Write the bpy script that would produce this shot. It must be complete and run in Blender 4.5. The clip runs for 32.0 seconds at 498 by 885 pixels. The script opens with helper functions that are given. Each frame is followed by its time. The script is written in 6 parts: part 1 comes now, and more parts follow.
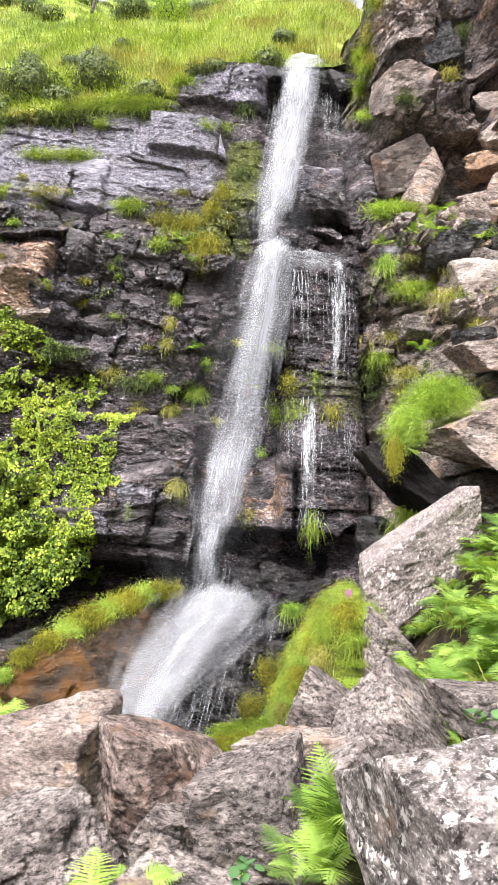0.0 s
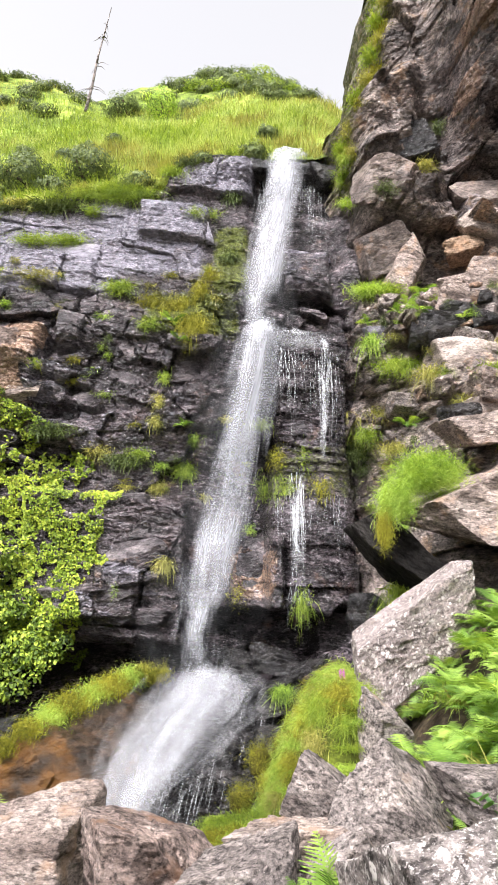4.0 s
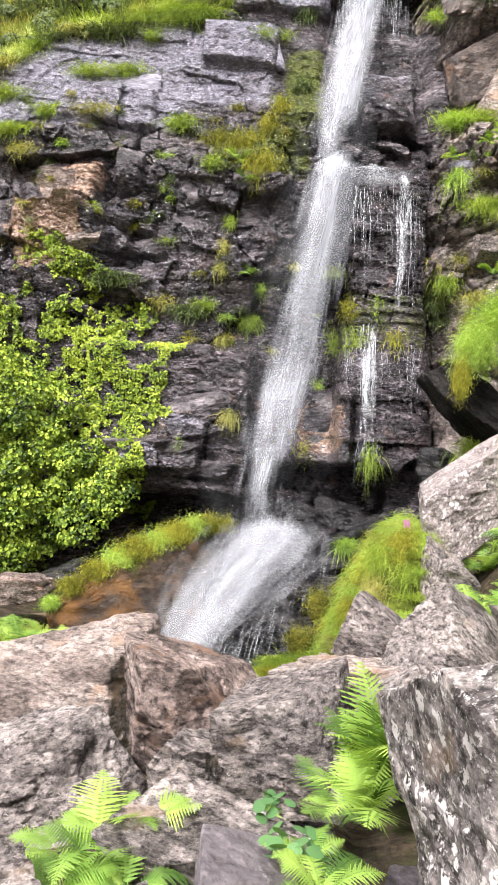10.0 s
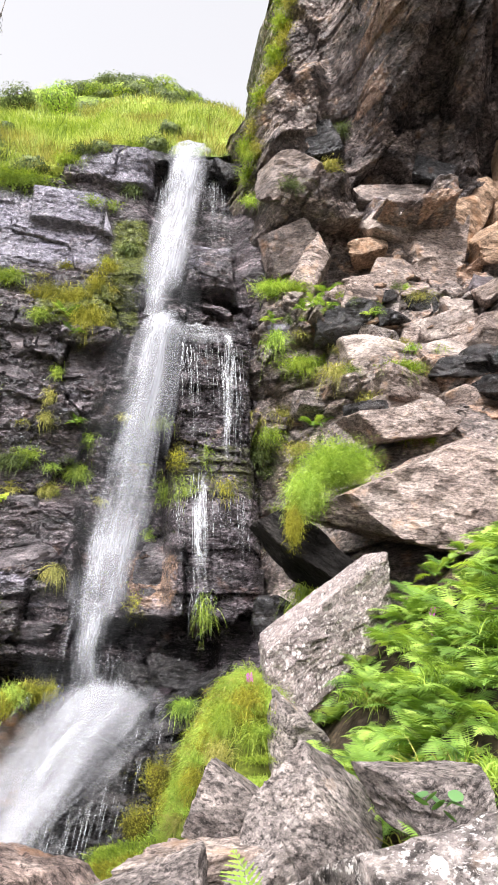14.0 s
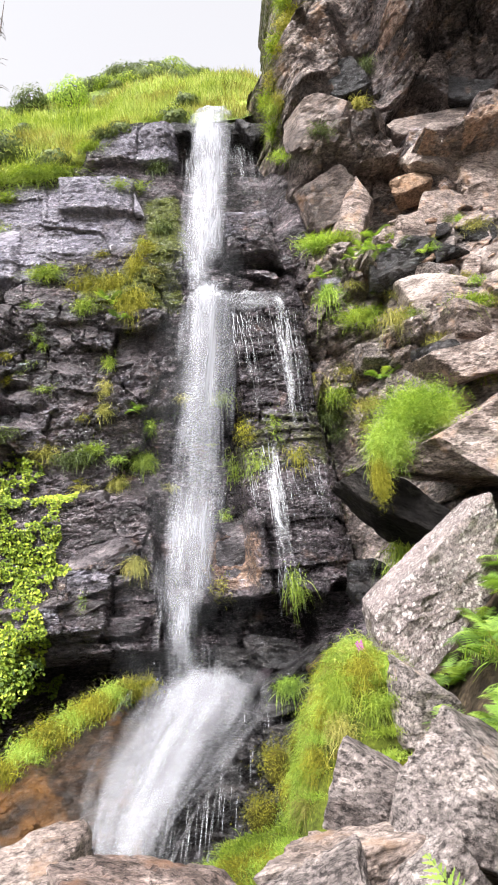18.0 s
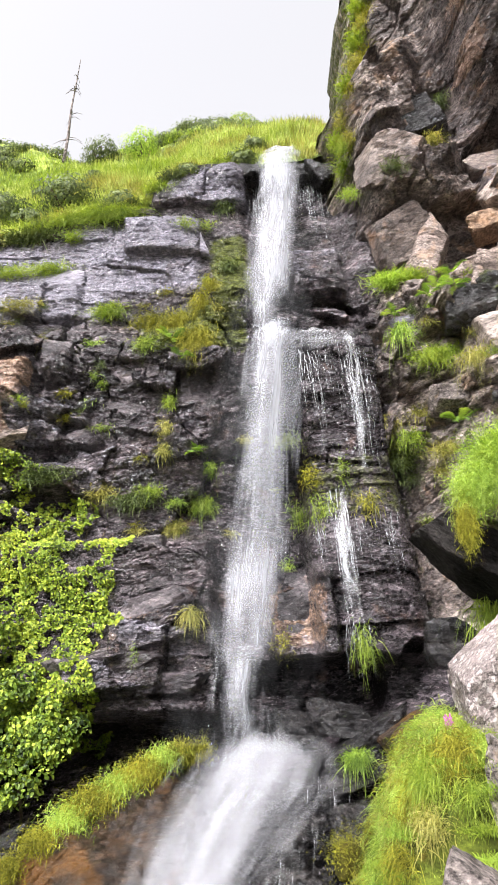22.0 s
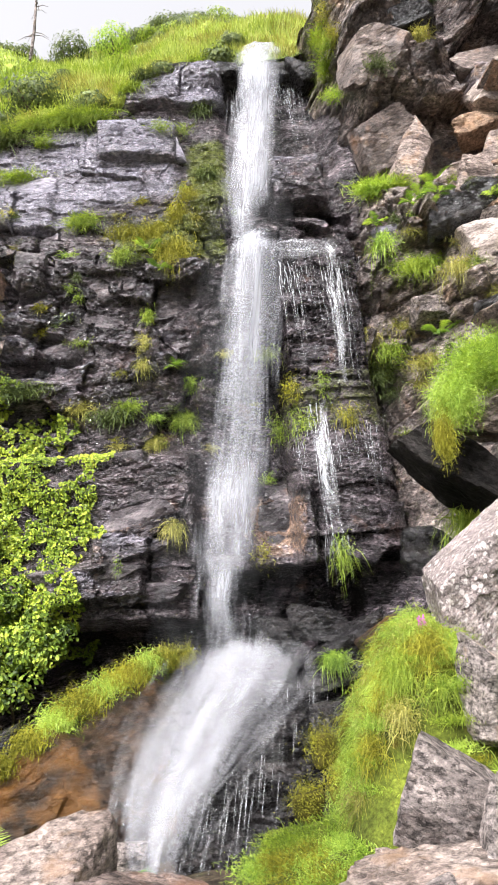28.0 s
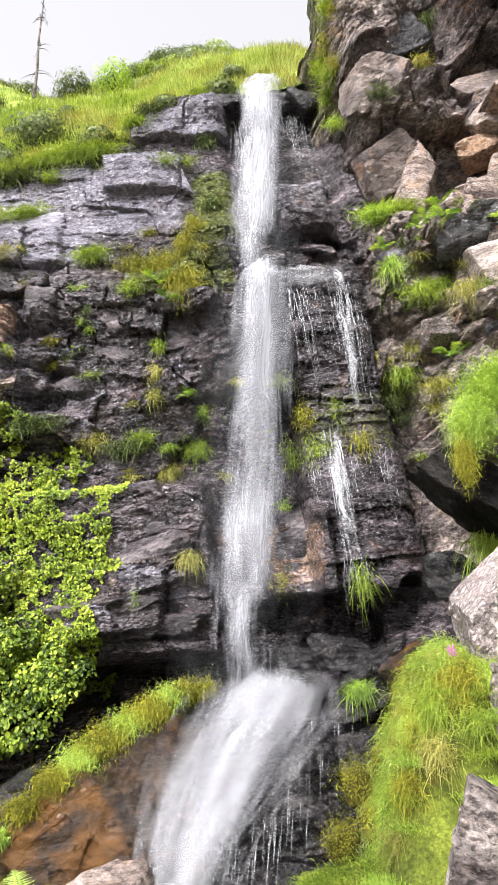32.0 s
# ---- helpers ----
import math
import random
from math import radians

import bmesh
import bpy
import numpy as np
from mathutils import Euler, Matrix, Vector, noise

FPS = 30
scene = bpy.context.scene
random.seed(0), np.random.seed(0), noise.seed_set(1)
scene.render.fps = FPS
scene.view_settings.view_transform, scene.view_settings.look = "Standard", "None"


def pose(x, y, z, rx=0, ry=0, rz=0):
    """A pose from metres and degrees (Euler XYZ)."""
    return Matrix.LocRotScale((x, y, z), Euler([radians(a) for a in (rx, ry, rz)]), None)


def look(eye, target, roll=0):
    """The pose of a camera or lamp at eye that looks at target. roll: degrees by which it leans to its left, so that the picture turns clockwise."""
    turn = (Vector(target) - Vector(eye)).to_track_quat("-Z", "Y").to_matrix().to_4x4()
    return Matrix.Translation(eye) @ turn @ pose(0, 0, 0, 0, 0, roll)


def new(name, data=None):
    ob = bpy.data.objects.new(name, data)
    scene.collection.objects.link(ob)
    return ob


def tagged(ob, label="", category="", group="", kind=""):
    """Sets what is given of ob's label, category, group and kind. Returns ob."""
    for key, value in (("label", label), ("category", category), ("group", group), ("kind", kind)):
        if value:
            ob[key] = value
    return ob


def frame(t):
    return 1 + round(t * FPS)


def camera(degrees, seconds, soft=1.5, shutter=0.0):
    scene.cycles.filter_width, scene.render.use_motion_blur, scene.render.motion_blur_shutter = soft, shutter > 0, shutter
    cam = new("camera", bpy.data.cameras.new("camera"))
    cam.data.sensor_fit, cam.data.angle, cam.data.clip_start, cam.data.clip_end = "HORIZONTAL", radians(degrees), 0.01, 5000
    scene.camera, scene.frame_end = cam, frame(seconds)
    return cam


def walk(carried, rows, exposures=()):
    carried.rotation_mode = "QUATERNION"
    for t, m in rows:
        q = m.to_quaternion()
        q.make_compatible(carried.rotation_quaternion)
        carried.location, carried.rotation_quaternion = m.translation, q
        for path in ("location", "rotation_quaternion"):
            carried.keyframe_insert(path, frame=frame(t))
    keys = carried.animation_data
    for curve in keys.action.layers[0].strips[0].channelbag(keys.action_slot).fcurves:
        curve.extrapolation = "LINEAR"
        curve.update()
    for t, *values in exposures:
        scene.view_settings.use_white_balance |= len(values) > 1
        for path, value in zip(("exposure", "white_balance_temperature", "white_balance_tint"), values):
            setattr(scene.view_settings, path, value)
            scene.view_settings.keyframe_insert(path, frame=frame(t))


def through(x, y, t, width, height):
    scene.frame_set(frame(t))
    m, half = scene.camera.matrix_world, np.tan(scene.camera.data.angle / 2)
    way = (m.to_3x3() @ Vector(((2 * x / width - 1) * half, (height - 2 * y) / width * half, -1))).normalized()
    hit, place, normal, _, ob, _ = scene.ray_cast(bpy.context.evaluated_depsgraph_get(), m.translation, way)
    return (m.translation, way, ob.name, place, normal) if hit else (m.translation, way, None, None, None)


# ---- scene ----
cam = camera(37.7, 32.0, soft=0.55)
METRES, EYE, TILT, LEAN, TURN = 4.5, 1.5, 5.0, -1.5, 0.0
ROWS = [
    (0.0, 0.0, 0.0, 0.0, 0.0, 0.0, -0.0),
    (0.5, -0.0038, -0.0053, 0.0052, -2.52, 3.81, -0.46),
    (1.0, -0.0036, -0.0036, 0.0051, -3.36, 6.08, -0.61),
    (1.5, -0.0036, -0.0064, 0.0055, -3.64, 7.06, -0.76),
    (2.0, -0.0036, -0.0089, 0.0056, -3.54, 7.16, -1.01),
    (2.5, -0.0045, -0.0069, 0.0036, -3.07, 7.14, -1.0),
    (3.0, -0.0046, -0.001, -0.0001, -2.52, 7.71, -0.32),
    (3.5, -0.0054, 0.0022, -0.0063, -2.0, 8.41, 0.64),
    (4.0, -0.0052, 0.0151, -0.0148, -0.98, 6.25, 0.41),
    (4.5, -0.0039, 0.0205, -0.0263, 1.77, 1.33, -0.32),
    (6.5, 0.0183, 0.0734, -0.0414, 0.54, 0.2, -3.4),
    (7.0, 0.0329, 0.0894, -0.0619, 4.15, -2.21, -1.95),
    (7.5, 0.0289, 0.1016, -0.0709, 11.78, -3.12, -0.16),
    (8.0, 0.0336, 0.1293, -0.087, 15.75, -4.56, -3.56),
    (8.5, 0.0317, 0.1357, -0.0958, 10.32, -4.69, -3.91),
    (9.0, 0.0244, 0.1381, -0.0861, 6.63, -5.7, -2.03),
    (9.5, 0.028, 0.1355, -0.0803, 4.78, -5.72, -2.62),
    (10.0, 0.029, 0.157, -0.092, 4.83, -3.97, -0.44),
    (10.5, 0.0251, 0.198, -0.1085, 5.14, -4.76, -2.17),
    (11.0, 0.0239, 0.223, -0.1227, 3.47, -7.43, -3.66),
    (11.5, 0.0176, 0.232, -0.1183, -3.56, -8.14, -2.31),
    (12.0, 0.0098, 0.2267, -0.0969, -6.97, -2.19, -0.28),
    (12.5, 0.0047, 0.2172, -0.0897, -7.72, 3.61, 0.5),
    (13.0, 0.0005, 0.2139, -0.0895, -8.26, 6.7, 0.53),
    (13.5, -0.0014, 0.2134, -0.0906, -8.38, 7.98, 0.45),
    (15.5, -0.0078, 0.3025, -0.1597, -8.95, 4.7, 6.6),
    (16.0, -0.0057, 0.3331, -0.1585, -6.0, 1.19, 8.18),
    (16.5, -0.0047, 0.3469, -0.1536, -3.42, -1.16, 9.0),
    (17.0, -0.0082, 0.3708, -0.1499, -2.96, 0.28, 9.43),
    (17.5, -0.0199, 0.3794, -0.1377, -2.82, 3.85, 9.26),
    (18.0, -0.0298, 0.3857, -0.1392, -3.24, 6.89, 8.44),
    (18.5, -0.0441, 0.4039, -0.1519, -5.67, 8.26, 7.44),
    (19.0, -0.0548, 0.469, -0.1928, -9.45, 8.56, 6.96),
    (19.5, -0.0599, 0.5279, -0.1918, -12.0, 5.19, 5.0),
    (20.0, -0.0587, 0.5567, -0.1978, -12.12, 4.32, 5.39),
    (20.5, -0.0504, 0.5751, -0.1811, -10.65, 4.68, 5.01),
    (21.0, -0.0479, 0.5868, -0.1578, -5.47, 8.65, 5.92),
    (21.5, -0.0476, 0.5867, -0.1442, -0.7, 11.83, 6.6),
    (22.0, -0.0484, 0.586, -0.1471, 1.23, 11.59, 6.65),
    (22.5, -0.0462, 0.5918, -0.1494, 1.2, 10.49, 7.2),
    (23.0, -0.0443, 0.5972, -0.153, 0.23, 10.01, 7.46),
    (23.5, -0.0442, 0.5962, -0.1517, -0.95, 10.5, 7.06),
    (24.0, -0.0413, 0.5913, -0.1504, -1.61, 11.32, 6.43),
    (24.5, -0.0429, 0.5889, -0.1487, -1.33, 11.74, 6.1),
    (26.5, -0.0444, 0.5875, -0.1554, -0.43, 9.09, 6.17),
    (27.0, -0.0431, 0.5919, -0.1596, -0.21, 6.91, 6.52),
    (27.5, -0.0425, 0.5944, -0.1616, -0.08, 5.34, 6.95),
    (28.0, -0.0432, 0.5928, -0.162, -0.12, 4.98, 7.3),
    (28.5, -0.0433, 0.5917, -0.162, -0.53, 5.01, 7.83),
    (29.0, -0.0459, 0.5867, -0.1615, -1.86, 4.7, 8.95),
    (29.5, -0.0524, 0.5783, -0.1574, -3.05, 4.15, 11.02),
    (30.0, -0.0624, 0.5819, -0.1629, -3.0, 3.52, 13.08),
    (30.5, -0.079, 0.6011, -0.1657, -2.72, 3.36, 13.72),
    (31.0, -0.0756, 0.6083, -0.1578, -2.03, 4.24, 12.44),
    (31.5, -0.0777, 0.6034, -0.1404, -0.61, 5.77, 10.41),
    (32.0, -0.0743, 0.603, -0.1384, 0.5, 6.9, 8.78),
]
ORIGIN = pose(0, 0, EYE, TILT, LEAN, TURN)
walk(cam, [(t, ORIGIN @ pose(METRES * x, METRES * y, METRES * z, 90 + pitch, roll, yaw)) for t, x, y, z, yaw, pitch, roll in ROWS],
     exposures=[(0.0, 1.54, 6500, 13.5), (32.0, 1.54, 6500, 13.5)])

# ---- sky and sun: bright thin cloud, high soft sun ----
world = bpy.data.worlds.new("sky")
scene.world = world
world.use_nodes = True
wn, wl = world.node_tree.nodes, world.node_tree.links
wn.clear()
sky = wn.new("ShaderNodeTexSky")
sky.sky_type, sky.sun_disc = "NISHITA", False
sky.sun_elevation, sky.sun_rotation = radians(58), radians(205)
sky.air_density, sky.dust_density, sky.ozone_density = 1.0, 6.0, 0.6
pale = wn.new("ShaderNodeHueSaturation")
pale.inputs["Saturation"].default_value = 0.1
back = wn.new("ShaderNodeBackground")
back.inputs["Strength"].default_value = 0.14
wout = wn.new("ShaderNodeOutputWorld")
wl.new(sky.outputs[0], pale.inputs["Color"])
wl.new(pale.outputs[0], back.inputs["Color"])
wl.new(back.outputs[0], wout.inputs["Surface"])

sun = new("sun", bpy.data.lights.new("sun", "SUN"))
sun.data.energy, sun.data.angle, sun.data.color = 2.3, radians(9), (1.0, 0.985, 0.97)
sun.matrix_world = look((-9, -14, 26), (0, 10, 2))


# ---- number helpers ----
def hash3(ix, iy, iz, seed=0):
    h = (ix.astype(np.int64) * 374761393 + iy.astype(np.int64) * 668265263 + iz.astype(np.int64) * 2147483647 + seed * 974711) & 0xFFFFFFFF
    h = ((h ^ (h >> 13)) * 1274126177) & 0xFFFFFFFF
    h = ((h ^ (h >> 15)) * 2246822519) & 0xFFFFFFFF
    return ((h ^ (h >> 16)) & 0xFFFFFF) / float(0xFFFFFF)


def vnoise(x, y, z, seed=0):
    """Smooth noise in -1..1."""
    x, y, z = np.broadcast_arrays(np.asarray(x, float), np.asarray(y, float), np.asarray(z, float))
    ix, iy, iz = np.floor(x), np.floor(y), np.floor(z)
    fx, fy, fz = x - ix, y - iy, z - iz
    fx, fy, fz = (f * f * (3 - 2 * f) for f in (fx, fy, fz))
    out = 0
    for a in (0, 1):
        for b in (0, 1):
            for c in (0, 1):
                w = (fx if a else 1 - fx) * (fy if b else 1 - fy) * (fz if c else 1 - fz)
                out = out + w * hash3(ix + a, iy + b, iz + c, seed)
    return out * 2 - 1


def fbm(x, y, z, octaves=4, seed=0, gain=0.5):
    out, amp = 0, 1.0
    for o in range(octaves):
        out = out + amp * vnoise(x * 2 ** o, y * 2 ** o, z * 2 ** o, seed + o)
        amp *= gain
    return out


def step(a, b, x):
    t = np.clip((x - a) / (b - a), 0, 1)
    return t * t * (3 - 2 * t)


def bump_box(x, z, x0, x1, z0, z1, soft=0.15, slant=0.0):
    """1 inside a box on the face, falling off over soft; slant tips it along its length."""
    zz = z - slant * (x - 0.5 * (x0 + x1))
    return step(x0 - soft, x0 + soft, x) * step(x1 + soft, x1 - soft, x) * step(z0 - soft, z0 + soft, zz) * step(z1 + soft, z1 - soft, zz)


# ---- materials ----
def material(name):
    m = bpy.data.materials.new(name)
    m.use_nodes = True
    m.node_tree.nodes.clear()
    return m, m.node_tree.nodes, m.node_tree.links


def node(nodes, kind, **inputs):
    n = nodes.new(kind)
    for k, v in inputs.items():
        n.inputs[k.replace("_", " ")].default_value = v
    return n


def ramp(nodes, links, source, stops):
    r = nodes.new("ShaderNodeValToRGB")
    e = r.color_ramp.elements
    while len(e) < len(stops):
        e.new(0.5)
    for k, (p, c) in zip(e, stops):
        k.position, k.color = p, (*c, 1) if len(c) == 3 else c
    links.new(source, r.inputs[0])
    return r.outputs[0]


def mix(nodes, links, fac, a, b, how="MIX"):
    m = nodes.new("ShaderNodeMix")
    m.data_type, m.blend_type = "RGBA", how
    for s, v in ((0, fac), (6, a), (7, b)):
        if isinstance(v, (int, float)):
            m.inputs[s].default_value = v
        elif isinstance(v, tuple):
            m.inputs[s].default_value = (*v, 1)
        else:
            links.new(v, m.inputs[s])
    return m.outputs[2]


def noise_tex(nodes, links, where, scale, detail=6, rough=0.6, stretch=None, lacun=2.0, distort=0.0):
    if stretch:
        mp = nodes.new("ShaderNodeMapping")
        mp.inputs["Scale"].default_value = stretch
        links.new(where, mp.inputs[0])
        where = mp.outputs[0]
    n = node(nodes, "ShaderNodeTexNoise", Scale=scale, Detail=detail, Roughness=rough, Distortion=distort)
    links.new(where, n.inputs["Vector"])
    return n.outputs["Fac"]


def facets(n, l, where, scale, stretch, lean):
    """Broken rock: tilted flat facets. Gives a height for bump, a number for each facet and the distance to its edge."""
    mp = node(n, "ShaderNodeMapping", Scale=tuple(scale * c for c in stretch), Rotation=lean)
    l.new(where, mp.inputs["Vector"])
    v = node(n, "ShaderNodeTexVoronoi", Scale=1.0)
    l.new(mp.outputs[0], v.inputs["Vector"])
    d = n.new("ShaderNodeVectorMath")
    d.operation = "SUBTRACT"
    l.new(mp.outputs[0], d.inputs[0])
    l.new(v.outputs["Position"], d.inputs[1])
    c = n.new("ShaderNodeVectorMath")
    c.operation = "SUBTRACT"
    l.new(v.outputs["Color"], c.inputs[0])
    c.inputs[1].default_value = (0.5, 0.5, 0.5)
    h = n.new("ShaderNodeVectorMath")
    h.operation = "DOT_PRODUCT"
    l.new(d.outputs[0], h.inputs[0])
    l.new(c.outputs[0], h.inputs[1])
    s = n.new("ShaderNodeSeparateColor")
    l.new(v.outputs["Color"], s.inputs[0])
    a = n.new("ShaderNodeMath")
    a.operation = "MULTIPLY_ADD"
    l.new(s.outputs[2], a.inputs[0])
    a.inputs[1].default_value = 0.35
    l.new(h.outputs["Value"], a.inputs[2])
    e = node(n, "ShaderNodeTexVoronoi", Scale=1.0)
    e.feature = "DISTANCE_TO_EDGE"
    l.new(mp.outputs[0], e.inputs["Vector"])
    return a.outputs[0], s.outputs[0], e.outputs["Distance"]


def rock_material(name, dark, mid, light, lichen=(0.55, 0.54, 0.5), lichen_at=0.64, rough=(0.55, 0.9), size=1.0, face=False, bump=0.6, warm=(0.33, 0.2, 0.12), warm_at=0.66, streak=(1, 1, 2.2), blots=True, wet_coat=0.0, chunk=1.0, contrast=1.0, crack=0.25, tone=1.0, veins=0.3, mottle=0.0):
    """Layered rock: two scales of colour, pale lichen crusts, rusty stains, fine relief. face: reads the mesh's own
    zones (tan, moss, wet, sky sheen as pale colour).
    """
    m, n, l = material(name)
    tc = n.new("ShaderNodeTexCoord")
    geo = n.new("ShaderNodeNewGeometry")
    where = tc.outputs["Object"]
    info = n.new("ShaderNodeObjectInfo")
    shift = n.new("ShaderNodeVectorMath")
    shift.operation = "MULTIPLY_ADD"
    l.new(info.outputs["Random"], shift.inputs[0])
    shift.inputs[1].default_value = (37, 17, 53)
    l.new(where, shift.inputs[2])
    where = shift.outputs[0]
    big = noise_tex(n, l, where, 0.9 / size, 5, 0.6, streak)
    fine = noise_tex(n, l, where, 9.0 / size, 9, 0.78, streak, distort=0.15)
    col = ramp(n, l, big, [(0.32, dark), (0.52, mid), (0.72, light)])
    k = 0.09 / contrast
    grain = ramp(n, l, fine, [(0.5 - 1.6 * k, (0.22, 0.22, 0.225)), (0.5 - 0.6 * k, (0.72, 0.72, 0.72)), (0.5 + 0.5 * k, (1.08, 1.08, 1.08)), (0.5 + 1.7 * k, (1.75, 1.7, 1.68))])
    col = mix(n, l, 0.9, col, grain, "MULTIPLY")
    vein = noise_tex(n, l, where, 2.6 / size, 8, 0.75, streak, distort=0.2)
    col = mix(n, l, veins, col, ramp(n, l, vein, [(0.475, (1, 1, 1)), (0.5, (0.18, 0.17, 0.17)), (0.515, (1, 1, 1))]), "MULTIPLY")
    wob = n.new("ShaderNodeTexNoise")
    wob.inputs["Scale"].default_value = 3.0 / size
    wob.inputs["Detail"].default_value = 7
    l.new(where, wob.inputs["Vector"])
    bent = n.new("ShaderNodeVectorMath")
    bent.operation = "MULTIPLY_ADD"
    l.new(wob.outputs["Color"], bent.inputs[0])
    bent.inputs[1].default_value = (0.15 * size, 0.15 * size, 0.12 * size)
    l.new(where, bent.inputs[2])
    lean = (0.25, 0.35, 0.2)
    fh1, fr1, fe1 = facets(n, l, bent.outputs[0], 2.2 / (size * chunk), (0.8, 0.8, 1.7), lean)
    fh2, fr2, fe2 = facets(n, l, bent.outputs[0], 7.5 / (size * chunk), (0.8, 0.8, 1.9), lean)
    col = mix(n, l, tone, col, ramp(n, l, fr1, [(0.0, (0.62, 0.62, 0.63)), (0.5, (1, 1, 1)), (1.0, (1.35, 1.33, 1.3))]), "MULTIPLY")
    col = mix(n, l, tone, col, ramp(n, l, fr2, [(0.0, (0.6, 0.6, 0.6)), (0.5, (1, 1, 1)), (1.0, (1.4, 1.4, 1.38))]), "MULTIPLY")
    some = noise_tex(n, l, where, 1.9 / size, 3, 0.6)
    split = ramp(n, l, some, [(0.42, (0, 0, 0)), (0.6, (crack,) * 3)])
    col = mix(n, l, split, col, mix(n, l, 1.0, col, ramp(n, l, fe1, [(0.0, (0.08, 0.08, 0.08)), (0.02, (0.25, 0.25, 0.25)), (0.05, (1, 1, 1))]), "MULTIPLY"))
    col = mix(n, l, 0.6 * min(1, crack), col, ramp(n, l, fe2, [(0.0, (0.2, 0.2, 0.2)), (0.06, (1, 1, 1))]), "MULTIPLY")
    if mottle:
        patch = noise_tex(n, l, where, 6.5 / size, 12, 0.74, streak, distort=0.2)
        col = mix(n, l, mottle, col, ramp(n, l, patch, [(0.41, (0.2, 0.2, 0.2)), (0.45, (0.5, 0.49, 0.48)), (0.48, (0.95, 0.95, 0.95)), (0.56, (1.0, 1.0, 1.0)), (0.6, (1.4, 1.38, 1.35))]), "MULTIPLY")
    stain = noise_tex(n, l, where, 1.3 / size, 4, 0.6)
    col = mix(n, l, ramp(n, l, stain, [(warm_at, (0, 0, 0)), (warm_at + 0.12, (0.75, 0.75, 0.75))]), col, warm)
    spots = noise_tex(n, l, where, 5.5 / size, 6, 0.7, distort=0.25)
    warped = n.new("ShaderNodeVectorMath")
    warped.operation = "MULTIPLY_ADD"
    l.new(spots, warped.inputs[0])
    warped.inputs[1].default_value = (0.5 * size, 0.45 * size, 0.55 * size)
    l.new(where, warped.inputs[2])
    crust = node(n, "ShaderNodeTexVoronoi", Scale=6.5 / size)
    l.new(warped.outputs[0], crust.inputs["Vector"])
    rim = n.new("ShaderNodeMath")
    rim.operation = "MULTIPLY_ADD"
    l.new(spots, rim.inputs[0])
    rim.inputs[1].default_value = -0.9
    l.new(crust.outputs["Distance"], rim.inputs[2])
    pick = n.new("ShaderNodeMath")
    pick.operation = "ADD"
    l.new(rim.outputs[0], pick.inputs[0])
    rnd = n.new("ShaderNodeSeparateColor")
    l.new(crust.outputs["Color"], rnd.inputs[0])
    l.new(rnd.outputs[0], pick.inputs[1])
    blot = ramp(n, l, pick.outputs[0], [(0.0, (1, 1, 1)), (max(0.01, 0.12 - 0.9 * (lichen_at - 0.56)), (1, 1, 1)), (max(0.02, 0.15 - 0.9 * (lichen_at - 0.56)), (0, 0, 0))])
    # fine pale specks: lichen, and on the wet cliff its white glints as colour
    speck = noise_tex(n, l, where, 21.0 / size, 5, 0.75)
    lm = mix(n, l, 1.0, blot if blots else (0.0, 0.0, 0.0), ramp(n, l, speck, [(lichen_at - 0.02, (0, 0, 0)), (lichen_at + 0.05, (0.85, 0.85, 0.85))]), "SCREEN")
    rg = ramp(n, l, fine, [(0.3, (rough[1],) * 3), (0.7, (rough[0],) * 3)])
    if face:
        at = n.new("ShaderNodeAttribute")
        at.attribute_name = "zones"
        sep = n.new("ShaderNodeSeparateColor")
        l.new(at.outputs["Color"], sep.inputs[0])
        tan = ramp(n, l, fine, [(0.36, (0.1, 0.055, 0.04)), (0.47, (0.4, 0.25, 0.17)), (0.6, (0.62, 0.45, 0.34))])
        edge = n.new("ShaderNodeMath")
        edge.operation = "MULTIPLY_ADD"
        l.new(spots, edge.inputs[0])
        edge.inputs[1].default_value = 0.9
        edge.inputs[2].default_value = -0.45
        tm = n.new("ShaderNodeMath")
        tm.operation = "ADD"
        l.new(sep.outputs[0], tm.inputs[0])
        l.new(edge.outputs[0], tm.inputs[1])
        col = mix(n, l, ramp(n, l, tm.outputs[0], [(0.42, (0, 0, 0)), (0.6, (0.9, 0.9, 0.9))]), col, tan)
        # pale lavender that puts the sky's sheen on the rock into its colour
        pale_sheen_rock = mix(n, l, 0.7, (0.31, 0.298, 0.36), grain, "MULTIPLY")
        pz = n.new("ShaderNodeMath")
        pz.operation = "ADD"
        l.new(at.outputs["Alpha"], pz.inputs[0])
        l.new(edge.outputs[0], pz.inputs[1])
        col = mix(n, l, ramp(n, l, pz.outputs[0], [(0.4, (0, 0, 0)), (0.75, (0.9, 0.9, 0.9))]), col, pale_sheen_rock)
        col = mix(n, l, lm, col, lichen)
        wet = n.new("ShaderNodeMath")
        wet.operation = "ADD"
        l.new(sep.outputs[2], wet.inputs[0])
        l.new(edge.outputs[0], wet.inputs[1])
        wm = ramp(n, l, wet.outputs[0], [(0.3, (0, 0, 0)), (0.65, (1, 1, 1))])
        col = mix(n, l, wm, col, mix(n, l, 1.0, col, (0.55, 0.54, 0.56), "MULTIPLY"))
        rg = mix(n, l, wm, rg, (0.2, 0.2, 0.2))
        mo = n.new("ShaderNodeMath")
        mo.operation = "ADD"
        l.new(sep.outputs[1], mo.inputs[0])
        l.new(edge.outputs[0], mo.inputs[1])
        moss = ramp(n, l, fine, [(0.3, (0.025, 0.03, 0.006)), (0.55, (0.1, 0.12, 0.015)), (0.75, (0.24, 0.25, 0.03))])
